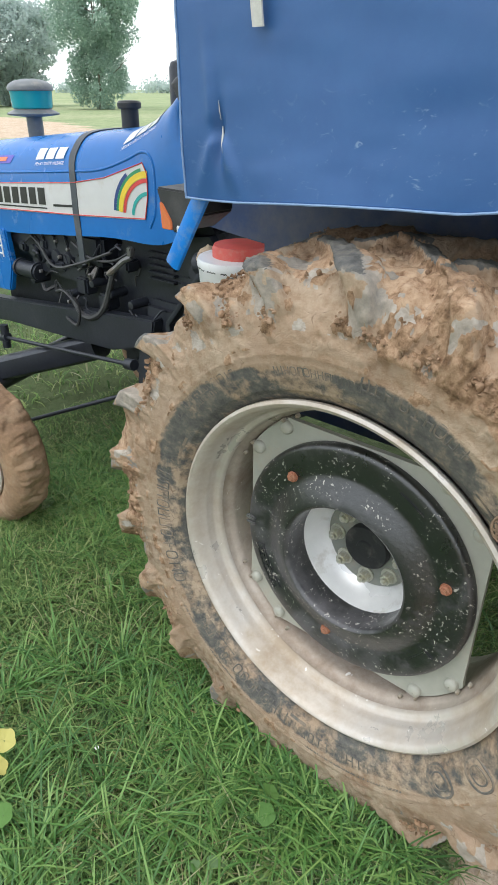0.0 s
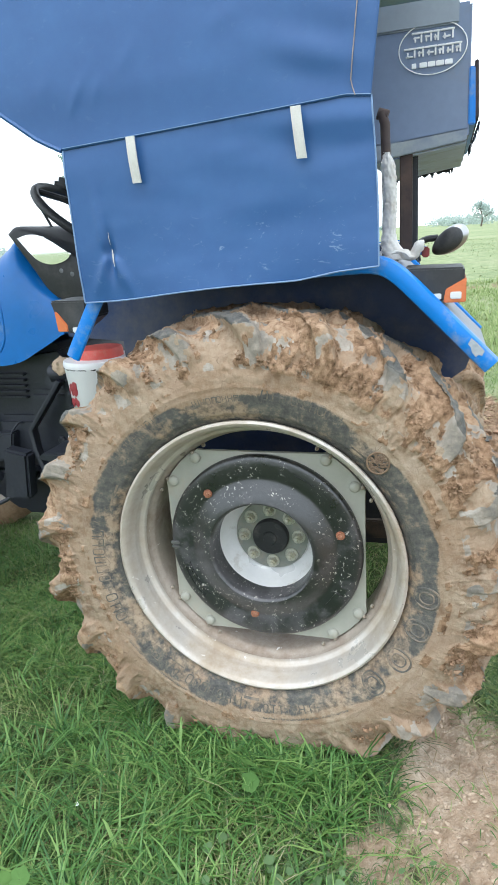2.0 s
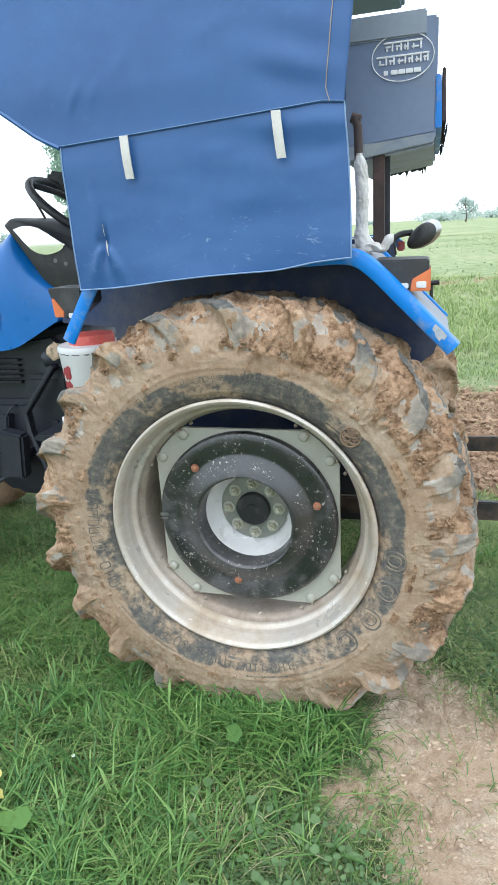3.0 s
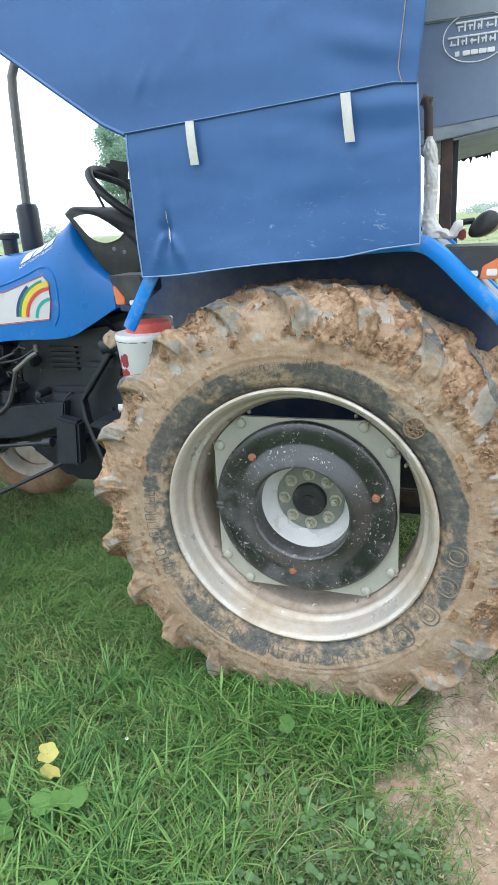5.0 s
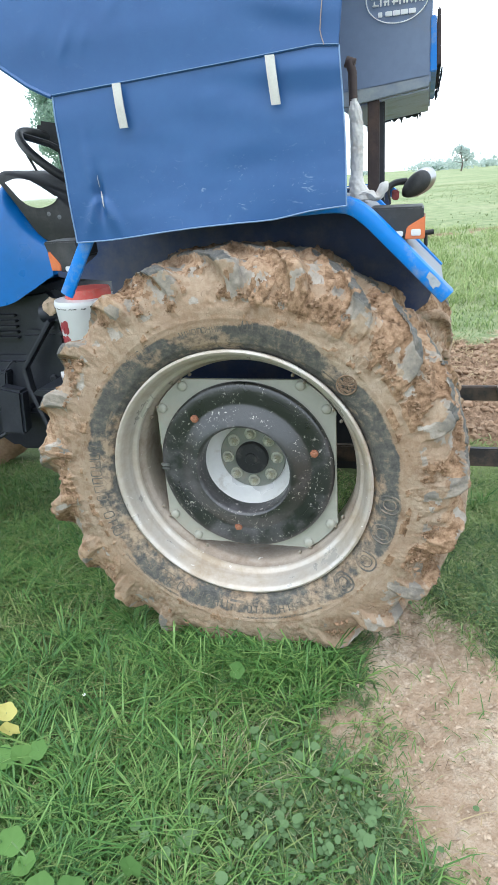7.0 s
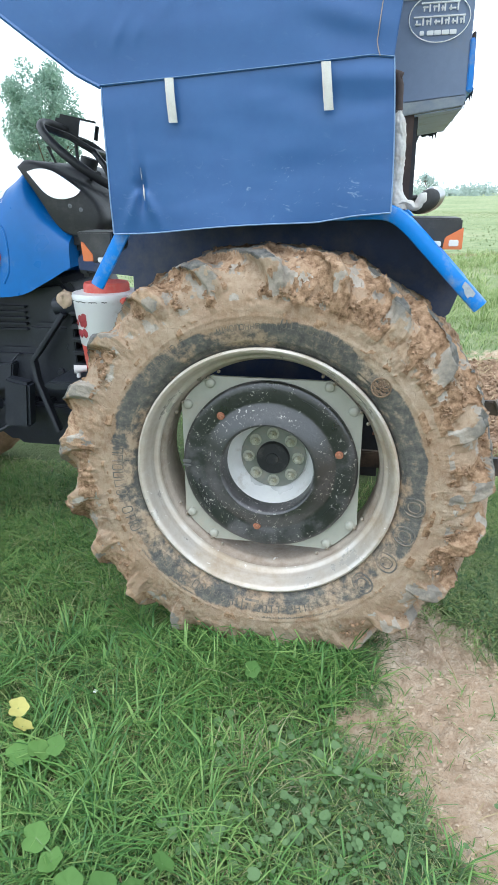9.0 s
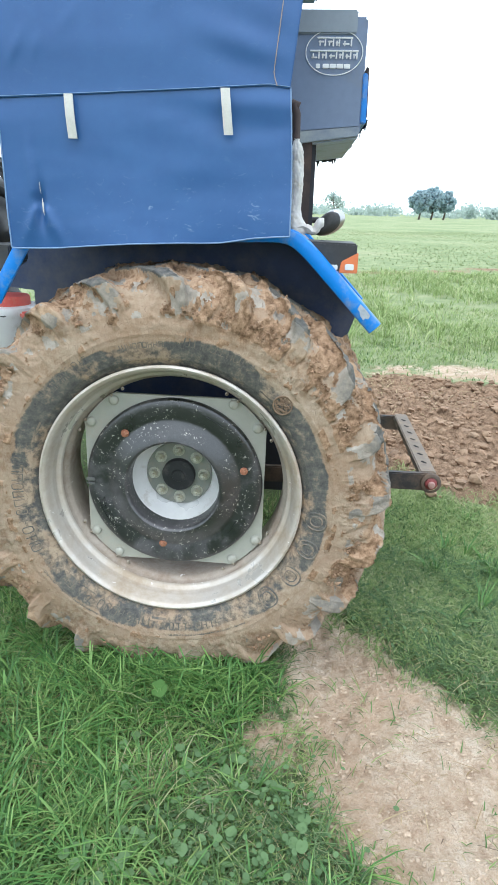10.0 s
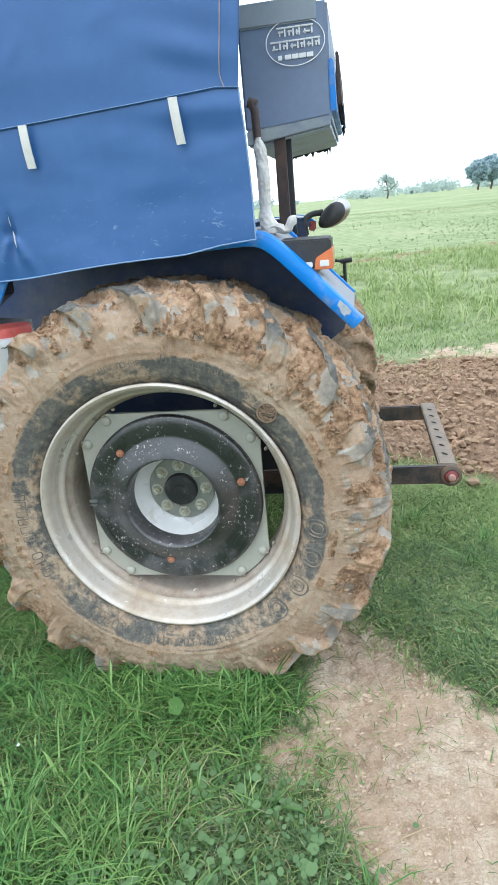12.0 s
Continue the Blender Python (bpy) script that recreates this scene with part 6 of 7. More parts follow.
def upper(u, v):
    # v runs up from the seam; the front edge slants forward
    zt = 2.30
    x1 = 0.300 + 0.068 * v
    z0 = seam_z(-0.44 + (x1 + 0.44) * u) - 0.003
    z = z0 + (zt - z0) * v
    xf = -0.436 - 0.285 * (z - 1.668) / 0.206 - 0.020 * sstep(0.0, 0.025, z - 1.668)
    x = xf + (x1 - xf) * u
    p = np.stack((x * 2.2 + z * 1.4, z * 7, x * 0), -1)
    sl = sstep(0.15, 0.0, v)
    y = 0.0912 - 0.0085 * sstep(0.0, 0.2, v) + 0.05 * v + 0.007 * (fbm(p, 3) - 0.5) * sstep(0.0, 0.1, v) + 0.0028 * np.sin(z * 60 + x * 22) * np.exp(-((x - 0.2) / 0.12) ** 2) * np.exp(-((z - 1.80) / 0.09) ** 2) - 0.0008 * sl
    # slanting drag creases near the front corner
    for px, pz, ang, wide, long, deep in ((-0.40, 1.735, 58, 0.012, 0.15, 0.006), (-0.335, 1.75, 64, 0.009, 0.09, 0.004), (-0.27, 1.80, 52, 0.014, 0.12, 0.005), (-0.48, 1.78, 48, 0.016, 0.10, 0.004), (-0.05, 1.86, 30, 0.02, 0.12, 0.004)):
        ca, sa = math.cos(radians(ang)), math.sin(radians(ang))
        d = (x - px) * sa - (z - pz) * ca
        s = (x - px) * ca + (z - pz) * sa
        y = y - 0.5 * deep * np.exp(-((d + 0.15 * s * s) / wide) ** 2) * sstep(-0.02, 0.05, s) * sstep(long, long * 0.3, s)
    return x, y, z, np.full_like(x, 0.06)


cloth("side_curtain", lower, 240, 130, "blue canvas side curtain with scuffs and a puckered tear")
cloth("upper_panel", upper, 160, 140, "upper blue canvas panel with creases")
bm = bmesh.new()
prism(bm, [(-1.34, 2.285), (0.36, 2.285), (0.37, 2.315), (-1.34, 2.315)], 0.13, 1.70, 0.01)
part("roof", bm, canvas, cover, "blue canvas canopy roof")


def edge_rope(name, pts, r, mt, label=""):
    bm = bmesh.new()
    sweep(bm, pts, r, 6)
    return part(name, bm, mt, cover, label)


us = np.linspace(0, 1, 60)
lx, ly, lz, _s = lower(us, np.ones(60))
edge_rope("hem_piping", np.stack((lx, ly - 0.001, lz - 0.001), -1), 0.0022, piping, "pale piping along the hem")
lx, ly, lz, _s = lower(np.zeros(40), np.linspace(0, 1, 40))
edge_rope("side_piping", np.stack((lx, ly - 0.001, lz), -1), 0.002, piping)
lx, ly, lz, _s = lower(np.ones(40), np.linspace(0, 1, 40))
edge_rope("side_piping", np.stack((lx, ly - 0.001, lz), -1), 0.002, piping)
lx, ly, lz, _s = lower(us, np.zeros(60))
edge_rope("seam", np.stack((lx, ly - 0.0035, lz + 0.001), -1), 0.0009, piping, "pale stitched seam")
zz = np.linspace(1.702, 2.28, 40)
sx = 0.256 + 0.11 * (zz - 1.70) + 0.012 * sstep(1.73, 1.70, zz)
uz = (zz - 1.70) / 0.6
xf = -0.436 - 0.285 * (zz - 1.668) / 0.206
_x, sy, _z, _s = upper((sx - xf) / (0.300 + 0.068 * uz - xf), uz)
edge_rope("upright_seam", np.stack((sx, sy - 0.004, zz), -1), 0.0014, thread, "tan seam on the upper panel")
lx, ly, lz, _s = upper(np.zeros(40), np.linspace(0, 1, 40))
edge_rope("front_binding", np.stack((lx, ly, lz), -1), 0.006, canvas)
for x, z1, z0, dx in ((-0.243, 1.676, 1.576, 0.006), (0.144, 1.694, 1.591, 0.010)):
    bm = bmesh.new()
    prev = None
    for k in range(9):
        t = k / 8
        zc, xc = z1 + (z0 - z1) * t, x + dx * t
        yc = 0.074 - 0.004 * math.sin(t * 3)
        row = [bm.verts.new(p) for p in ((xc - 0.0112, yc, zc), (xc + 0.0112, yc - 0.001, zc), (xc + 0.0112, yc + 0.0025, zc), (xc - 0.0112, yc + 0.0035, zc))]
        if prev:
            for j in range(4):
                bm.faces.new((prev[j], prev[(j + 1) % 4], row[(j + 1) % 4], row[j]))
        else:
            bm.faces.new(row)
        prev = row
    bm.faces.new(prev[::-1])
    part("strap", bm, strap_white, cover, "white webbing strap hanging from the seam")
bm = bmesh.new()
def curtain_y(x, z):
    x, z = np.array([x]), np.array([z])
    v = (seam_z(x) - z) / (seam_z(x) - hem_z(x))
    return float((0.092 - 0.012 * v + 0.010 * np.sin((x + 0.432) / 0.744 * 9 + 1) * v ** 2 + folds(x, z))[0])


for line, rs in (([(0.000, 0.046), (-0.001, 0.030), (-0.001, 0.016)], [0.0004, 0.0010, 0.0004]), ([(0.0, 0.006), (0.002, -0.010), (0.004, -0.022), (0.006, -0.036)], [0.0006, 0.0026, 0.0022, 0.0005])):
    sweep(bm, [(TEAR[0] + p, curtain_y(TEAR[0] + p, TEAR[1] + q) - 0.0012, TEAR[1] + q) for p, q in line], rs, 8)
part("tear", bm, strap_white, cover, "small frayed tear showing pale threads")

# ---- grey box hung at the canopy's rear ----
rbox = thing("storage_box", (0, 0, 0), "grey sheet-metal box with a white oval sign and ragged cloth edge", "storage box")
bm = bmesh.new()
box(bm, (0.378, 0.87, 1.79), (0.250, 0.80, 0.30), 0.006)
part("body", bm, box_grey, rbox)
bm = bmesh.new()
box(bm, (0.365, 0.862, 1.925), (0.216, 0.80, 0.06), 0.004)
part("top_flange", bm, box_flange, rbox, "pale grey upper flange")
bm = bmesh.new()
prism(bm, [(0.256, 1.602), (0.498, 1.634), (0.500, 1.662), (0.256, 1.640)], 0.468, 0.50, 0.002)
under = bmesh.new()
prism(under, [(0.256, 1.600), (0.498, 1.630), (0.498, 1.640), (0.256, 1.636)], 0.501, 1.26, 0.002)
part("underside", under, under_grey, rbox, "underside sheet, colour lifted to offset its shade")
part("pale_band", bm, box_pale, rbox, "worn pale band along the lower edge")
bm = bmesh.new()
prism(bm, [(0.500, 1.668), (0.518, 1.668), (0.514, 1.80), (0.500, 1.80)], 0.470, 1.25, 0.003)
part("blue_edge", bm, blue_worn, rbox, "blue painted rear edge strip")
bm = bmesh.new()
prism(bm, [(0.517, 1.70), (0.531, 1.70), (0.526, 1.84), (0.517, 1.84)], 0.60, 1.25, 0.003)
part("rear_sheet", bm, post_brown, rbox)
rng = random.Random(11)
bm = bmesh.new()


def rag_edge(a, b, count, drop):
    prev = None
    for k in range(count + 1):
        t = k / count
        p = Vector(a).lerp(Vector(b), t)
        d = drop * rng.uniform(0.3, 1.0) * (2.2 if rng.random() < 0.10 else 1)
        row = (bm.verts.new(p), bm.verts.new(p + Vector((rng.uniform(-0.004, 0.004), 0, -d))), bm.verts.new(p + Vector((0.003, 0.004, 0))))
        if prev:
            bm.faces.new((prev[0], row[0], row[1], prev[1]))
            bm.faces.new((prev[1], row[1], row[2], prev[2]))
        prev = row


rag_edge((0.26, 1.255, 1.604), (0.455, 1.255, 1.628), 60, 0.016)
rag_edge((0.455, 1.255, 1.628), (0.53, 1.20, 1.70), 24, 0.02)
rag_edge((0.53, 1.20, 1.70), (0.533, 0.62, 1.70), 40, 0.02)
part("ragged_cloth", bm, rag, rbox, "frayed black cloth along the lower rear edge")
# oval sign, its writing as plain bars
bm = bmesh.new()
SX, SZ = 0.412, 1.850
pts = [(SX + 0.081 * math.cos(t), 0.4655, SZ + 0.058 * math.sin(t)) for t in np.linspace(0, 2 * math.pi, 61)]
sweep(bm, pts, 0.0015, 6, False)
sign = part("oval_ring", bm, white_mark, rbox, "white painted oval ring")
rng = random.Random(6)
for zc, h, segs in ((0.026, 0.026, ((-0.049, -0.024), (-0.021, -0.001), (0.002, 0.016), (0.019, 0.050))), (-0.006, 0.025, ((-0.068, -0.040), (-0.037, -0.020), (-0.017, 0.010), (0.013, 0.028), (0.031, 0.050), (0.053, 0.068)))):
    for a, b in segs:
        bm = bmesh.new()
        box(bm, (SX + (a + b) / 2, 0.468, SZ + zc + h * 0.40), (b - a + 0.003, 0.006, 0.0042), 0.001)
        box(bm, (SX + b - 0.003, 0.468, SZ + zc - 0.001), (0.0042, 0.006, h * 0.74), 0.001)
        box(bm, (SX + (a + b) / 2 - 0.002, 0.468, SZ + zc + rng.uniform(-0.007, 0.003)), ((b - a) * 0.62, 0.006, 0.0040), 0.001)
        box(bm, (SX + a + (b - a) * 0.3, 0.468, SZ + zc - 0.003), (0.0040, 0.006, h * 0.5), 0.001)
        part("sign_bar", bm, white_mark, sign)
for a, b in ((-0.050, -0.039), (-0.031, -0.013), (-0.011, 0.007), (0.009, 0.028), (0.030, 0.048)):
    bm = bmesh.new()
    box(bm, (SX + (a + b) / 2, 0.468, SZ - 0.0345), (b - a, 0.006, 0.0115), 0.001)
    part("sign_bar", bm, white_mark, sign)

# ---- water jug on the footstep ----
jug = thing("water_jug", (-0.652, 0.515, 0.79), "red and white plastic water jug with tap on the footstep", "water jug")
bm = bmesh.new()
lathe(bm, [(0.001, 0.0), (0.088, 0.0), (0.092, 0.006), (0.104, 0.125)], 56, "z")
part("base", bm, jug_red, jug, "red lower body")
bm = bmesh.new()
lathe(bm, [(0.103, 0.12), (0.106, 0.124), (0.119, 0.272), (0.121, 0.276), (0.123, 0.292), (0.119, 0.302), (0.06, 0.306)], 56, "z")
part("body", bm, jug_white, jug, "white body with a fruit print")
bm = bmesh.new()
lathe(bm, [(0.080, 0.300), (0.080, 0.325), (0.076, 0.335), (0.03, 0.338), (0.001, 0.338)], 48, "z")
part("lid", bm, jug_red, jug, "faded red screw lid")
bm = bmesh.new()
box(bm, (0.10, -0.07, 0.282), (0.05, 0.05, 0.022), 0.006, turn(0, 0, -35))
part("handle_lug", bm, jug_red, jug)
rng = random.Random(4)
bm = bmesh.new()
for k in range(13):
    a = radians(rng.uniform(212, 248))
    z = rng.uniform(0.160, 0.240)
    r = np.interp(z, [0.124, 0.272], [0.106, 0.119]) + 0.0005
    q = rng.uniform(0.009, 0.017)
    c = bmesh.ops.create_icosphere(bm, subdivisions=1, radius=q)["verts"]
    bmesh.ops.scale(bm, vec=(1, 0.12, 1.1), verts=c)
    bmesh.ops.rotate(bm, cent=(0, 0, 0), matrix=turn(0, 0, math.degrees(a) + 90), verts=c)
    bmesh.ops.translate(bm, vec=(r * math.cos(a), r * math.sin(a), z), verts=c)
part("fruit_print", bm, berry, jug, "dark red fruit print")
bm = bmesh.new()
for a0, a1 in ((200, 226), (231, 256), (262, 276), (284, 292)):
    pts = [(0.1205 * math.cos(radians(a)), 0.1205 * math.sin(radians(a)), 0.280 + 0.0025 * math.sin(a * 0.45) * math.sin(a * 1.9)) for a in np.linspace(a0, a1, 12)]
    sweep(bm, pts, 0.0019, 5)
part("crack", bm, decal_black, jug, "dark cracks along the jug's shoulder")
bm = bmesh.new()
sweep(bm, [(-0.085, -0.045, 0.03), (-0.125, -0.066, 0.03)], [0.012, 0.016], 14)
sweep(bm, [(-0.112, -0.060, 0.03), (-0.112, -0.060, -0.0)], 0.008, 10)
part("tap", bm, jug_white, jug, "white tap")
bm = bmesh.new()
prism(bm, [(-0.885, 0.762), (-0.86, 0.782), (-0.52, 0.788), (-0.52, 0.765), (-0.84, 0.752)], 0.40, 0.66, 0.005)
part("footstep", bm, black_iron, tractor, "black steel footstep")
bm = bmesh.new()
sweep(bm, [(-0.74, 0.43, 0.77), (-0.79, 0.42, 0.50), (-0.80, 0.42, 0.49), (-0.70, 0.42, 0.485)], 0.010, 8)
part("step_stay", bm, black_iron, tractor)
bund = thing("cloth_bundle", (-0.85, 0.60, 1.005), "tan cloth bundle wedged beside the jug", "cloth")
bm = bmesh.new()
bmesh.ops.create_icosphere(bm, subdivisions=3, radius=1.0)
for v in bm.verts:
    v.co = Vector((v.co.x * 0.042 * (1 + 0.5 * noise.noise(v.co * 2.5)), v.co.y * 0.04, v.co.z * 0.036 + 0.036)) + 0.017 * Vector(noise.noise_vector(v.co * 2.2)) + 0.006 * Vector(noise.noise_vector(v.co * 6.0))
part("cloth", bm, stone, bund, "", 180)
bm = bmesh.new()
box(bm, (-0.856, 0.62, 0.905), (0.03, 0.03, 0.24), 0.004)
part("bundle_rest", bm, black_iron, tractor)


# ---- grass, soil clods, weeds ----
def blades(name, x, y, height, width, lean, material, seed, label, category="grass", z0=None, aim=None):
    """Bent blades, each its own island, in one mesh of kind stuff."""
    g = np.random.default_rng(seed)
    k = len(x)
    z = ground_height(x, y) - 0.004 if z0 is None else z0
    a = g.uniform(0, 2 * math.pi, k) if aim is None else aim
    dirx, diry = np.cos(a), np.sin(a)
    px, py = -diry, dirx
    ln = lean * height * g.uniform(0.2, 1.6, k)
    v = np.empty((k, 7, 3))
    for i, (t, wf) in enumerate(((0.0, 0.75), (0.42, 1.0), (0.78, 0.7))):
        ox, oy = dirx * ln * t ** 1.8, diry * ln * t ** 1.8
        zz = z + height * (t - 0.28 * lean * t ** 2.2)
        for j, sgn in ((0, -1), (1, 1)):
            v[:, 2 * i + j] = np.stack((x + ox + sgn * px * width * wf * 0.5, y + oy + sgn * py * width * wf * 0.5, zz), -1)
    v[:, 6] = np.stack((x + dirx * ln, y + diry * ln, z + height * (1 - 0.36 * lean)), -1)
    b = np.arange(k)[:, None] * 7
    quads = np.concatenate((b + [0, 1, 3, 2], b + [2, 3, 5, 4]))
    tris = b + [4, 5, 6]
    ob = new(name, mesh_arrays(name, v.reshape(-1, 3), quads, tris, None, material))
    return tagged(ob, label, category, kind="stuff")


def scatter(n, x0, x1, y0, y1, seed, keep=None, clump=0.0, cs=3.0):
    g = np.random.default_rng(seed)
    x, y = g.uniform(x0, x1, n), g.uniform(y0, y1, n)
    p = np.ones(n)
    if keep is not None:
        p = p * keep(x, y)
    if clump:
        p = p * np.clip(1 - clump + 2 * clump * (fbm(np.stack((x * cs, y * cs, x * 0 + seed), -1), 3) - 0.3) * 2, 0, 1)
    m = g.random(n) < p
    return x[m], y[m]


def tufts(name, cx, cy, per, radius, height, width, lean, material, seed, label):
    """Grass in tufts: blades that fan out from common roots."""
    g = np.random.default_rng(seed)
    n = np.maximum(3, (per * g.uniform(0.5, 1.5, len(cx))).astype(int))
    at = np.repeat(np.arange(len(cx)), n)
    k = len(at)
    a, r = g.uniform(0, 2 * math.pi, k), radius * np.sqrt(g.random(k))
    size = np.repeat(g.uniform(0.65, 1.25, len(cx)), n)
    h = (height[0] + (height[1] - height[0]) * g.random(k) ** 1.3) * size
    sway = np.repeat(g.uniform(0, 2 * math.pi, len(cx)), n)
    ax, ay = np.cos(a) + 0.5 * np.cos(sway), np.sin(a) + 0.5 * np.sin(sway)
    return blades(name, cx[at] + r * np.cos(a), cy[at] + r * np.sin(a), h, width[0] + (width[1] - width[0]) * g.random(k), lean, material, seed + 1, label, aim=np.arctan2(ay, ax) + g.normal(0, 0.35, k))


def on_turf(x, y):
    d, s, f = zones(x, y)
    return np.clip(1.12 - 1.12 * np.maximum(d, s), 0, 1) ** 1.3


g = np.random.default_rng(1)
x, y = scatter(118000, -2.2, 1.3, -1.1, 1.4, 2, on_turf, 0.35)
blades("short_grass", x, y, 0.014 + 0.034 * g.random(len(x)) ** 1.4, 0.0020 + 0.0024 * g.random(len(x)), 1.1, grass_mat, 3, "short matted green lawn grass with dry blades")
x, y = scatter(36000, -3.8, 4.2, -1.4, 6.0, 4, lambda x, y: on_turf(x, y) * ((x < -2.3) | (x > 1.8) | (y > 1.6)), 0.3)
blades("verge_grass", x, y, 0.03 + 0.045 * g.random(len(x)), 0.004 + 0.004 * g.random(len(x)), 1.1, grass_mat, 5, "rough green grass on the verge")
x, y = scatter(26000, -7, 6, -6, 1.7, 18, lambda x, y: on_turf(x, y) * ((x < -2.3) | (x > 1.8) | (y < -1.2)), 0.3)
blades("outer_lawn", x, y, 0.03 + 0.04 * g.random(len(x)), 0.008 + 0.008 * g.random(len(x)), 1.1, grass_mat, 19, "short green grass round the parking spot")
x, y = scatter(4200, -1.9, 0.3, -1.15, 1.25, 40, lambda x, y: on_turf(x, y) ** 2 * (1 - 0.8 * sstep(-0.15, 0.2, x)), 0.45, 3)
tufts("lawn_tufts", x, y, 13, 0.013, (0.03, 0.095), (0.0022, 0.0042), 1.25, grass_mat, 41, "tufts of long curved green grass in the lawn")
x, y = scatter(3000, -1.7, 0.3, -1.1, 1.2, 46, lambda x, y: on_turf(x, y) ** 2 * (1 - 0.85 * sstep(-0.15, 0.2, x)), 0.9, 2.2)
tufts("deep_green_tufts", x, y, 12, 0.016, (0.045, 0.115), (0.0024, 0.0046), 1.15, tall_mat, 47, "deep green grass tufts standing out of the lawn")
x, y = scatter(3400, -0.1, 1.3, -1.1, 0.9, 52, lambda x, y: on_turf(x, y) ** 1.5 * sstep(-0.1, 0.15, x), 0.5, 4)
tufts("fine_tufts", x, y, 13, 0.014, (0.02, 0.065), (0.0016, 0.0030), 1.4, fine_mat, 53, "fine low grass tufts beside the dirt track")
x, y = scatter(40000, 0.45, 2.1, 0.15, 1.9, 54, lambda x, y: on_turf(x, y), 0.6, 3)
blades("pale_short_grass", x, y, 0.015 + 0.03 * g.random(len(x)), 0.0024 + 0.003 * g.random(len(x)), 1.2, crop_mat, 55, "pale short grass between the track and the tilled soil")
x, y = scatter(420, -1.5, 0.9, -1.0, 0.4, 42, on_turf, 0.9, 3)
blades("dry_stems", x, y, 0.018 + 0.026 * g.random(len(x)), 0.0014 + 0.0012 * g.random(len(x)), 2.6, dry_mat, 43, "long dry grass stems lying over the lawn")
x, y = np.array([0.06, 0.09, 0.03, -0.35, -0.33, -0.5, -0.48, 0.42, 0.45, -0.1]), np.array([-0.39, -0.42, -0.44, -0.41, -0.43, -0.08, -0.1, -0.68, -0.73, -0.28])
tufts("dead_grass_clumps", x, y, 16, 0.02, (0.03, 0.07), (0.0016, 0.0028), 2.2, dry_mat, 57, "tangled dead straw-coloured grass clumps")
x, y = scatter(16000, 0.1, 2.2, -1.3, 0.9, 44, lambda x, y: np.clip(4 * zones(x, y)[0] * (1 - 0.92 * zones(x, y)[0]), 0, 1), 0.95, 7)
blades("edge_sprigs", x, y, 0.012 + 0.04 * g.random(len(x)) ** 1.5, 0.0018 + 0.002 * g.random(len(x)), 1.3, grass_mat, 45, "thin grass sprigs creeping onto the dirt")
lush = lambda x, y: np.exp(-(((x - 0.14) / 0.26) ** 2 + ((y + 0.14) / 0.13) ** 2)) * 1.3 + 0.8 * np.exp(-(((x + 0.40) / 0.30) ** 2 + ((y + 0.66) / 0.20) ** 2)) + 0.5 * np.exp(-(((x + 0.55) / 0.4) ** 2 + ((y + 0.15) / 0.3) ** 2)) + 0.12 * np.exp(-(((x - 1.2) / 0.35) ** 2 + ((y - 0.75) / 0.4) ** 2)) + 0.6 * np.exp(-(((x - 0.50) / 0.10) ** 2 + ((y + 0.72) / 0.14) ** 2))
x, y = scatter(3600, -1.6, 1.7, -1.0, 1.3, 6, lambda x, y: lush(x, y) * on_turf(x, y) ** 1.5, 0.2)
tufts("lush_grass_tufts", x, y, 13, 0.014, (0.055, 0.145), (0.0032, 0.0060), 1.0, tall_mat, 7, "tall bright green grass tufts beside the wheel")
x, y = scatter(7000, -0.75, 0.40, -0.24, 0.0, 16, lambda x, y: np.exp(-((x - 0.04) / 0.28) ** 2 - ((y + 0.075 + 0.05 * np.sin(x * 11)) / 0.05) ** 2) * on_turf(x, y), 0.6, 9)
blades("wheel_side_grass", x, y, 0.03 + 0.085 * g.random(len(x)) ** 1.3, 0.0028 + 0.003 * g.random(len(x)), 1.0, tall_mat, 17, "tall green grass pressed against the tyre")
x, y = scatter(14000, -2.0, 1.6, -1.2, 1.4, 8, lambda x, y: np.clip(on_turf(x, y) + 0.15, 0, 1), 0.6, 2.0)
blades("dry_grass", x, y, 0.012 + 0.03 * g.random(len(x)), 0.0016 + 0.002 * g.random(len(x)), 2.2, dry_mat, 9, "dry straw-coloured grass lying in the lawn")
x, y = scatter(5600, 0.0, 6.0, 4.3, 9.0, 10, lambda x, y: on_turf(x, y) * (y > 4.6), 0.5, 0.9)
tufts("field_edge_grass", x, y, 5, 0.06, (0.03, 0.11), (0.005, 0.010), 1.1, crop_mat, 11, "short pale green grass along the field edge")
x, y = scatter(5600, -1.5, 10.0, 5.6, 15.5, 50, lambda x, y: on_turf(x, y) * (x < 1 + y * 0.6) * np.interp(y, [5.6, 7.5], [0.25, 1]), 0.9, 0.8)
tufts("field_grass", x, y, 11, 0.09, (0.07, 0.23), (0.007, 0.014), 1.0, crop_mat, 51, "tall green grass and young crop in the field")
x, y = scatter(30000, -6, 28.0, 15.5, 60.0, 12, lambda x, y: on_turf(x, y), 0.9, 0.12)
blades("far_crop", x, y, 0.03 + 0.05 * g.random(len(x)), 0.03 + 0.03 * g.random(len(x)), 0.9, far_crop_mat, 13, "far green crop rows in the field", "crop")
x, y = scatter(16000, -14, -2.2, -2.0, 12, 14, None, 0.4, 1.0)
blades("meadow_grass", x, y, 0.05 + 0.08 * g.random(len(x)), 0.006 + 0.006 * g.random(len(x)), 0.9, grass_mat, 15, "green meadow grass ahead of the tractor")

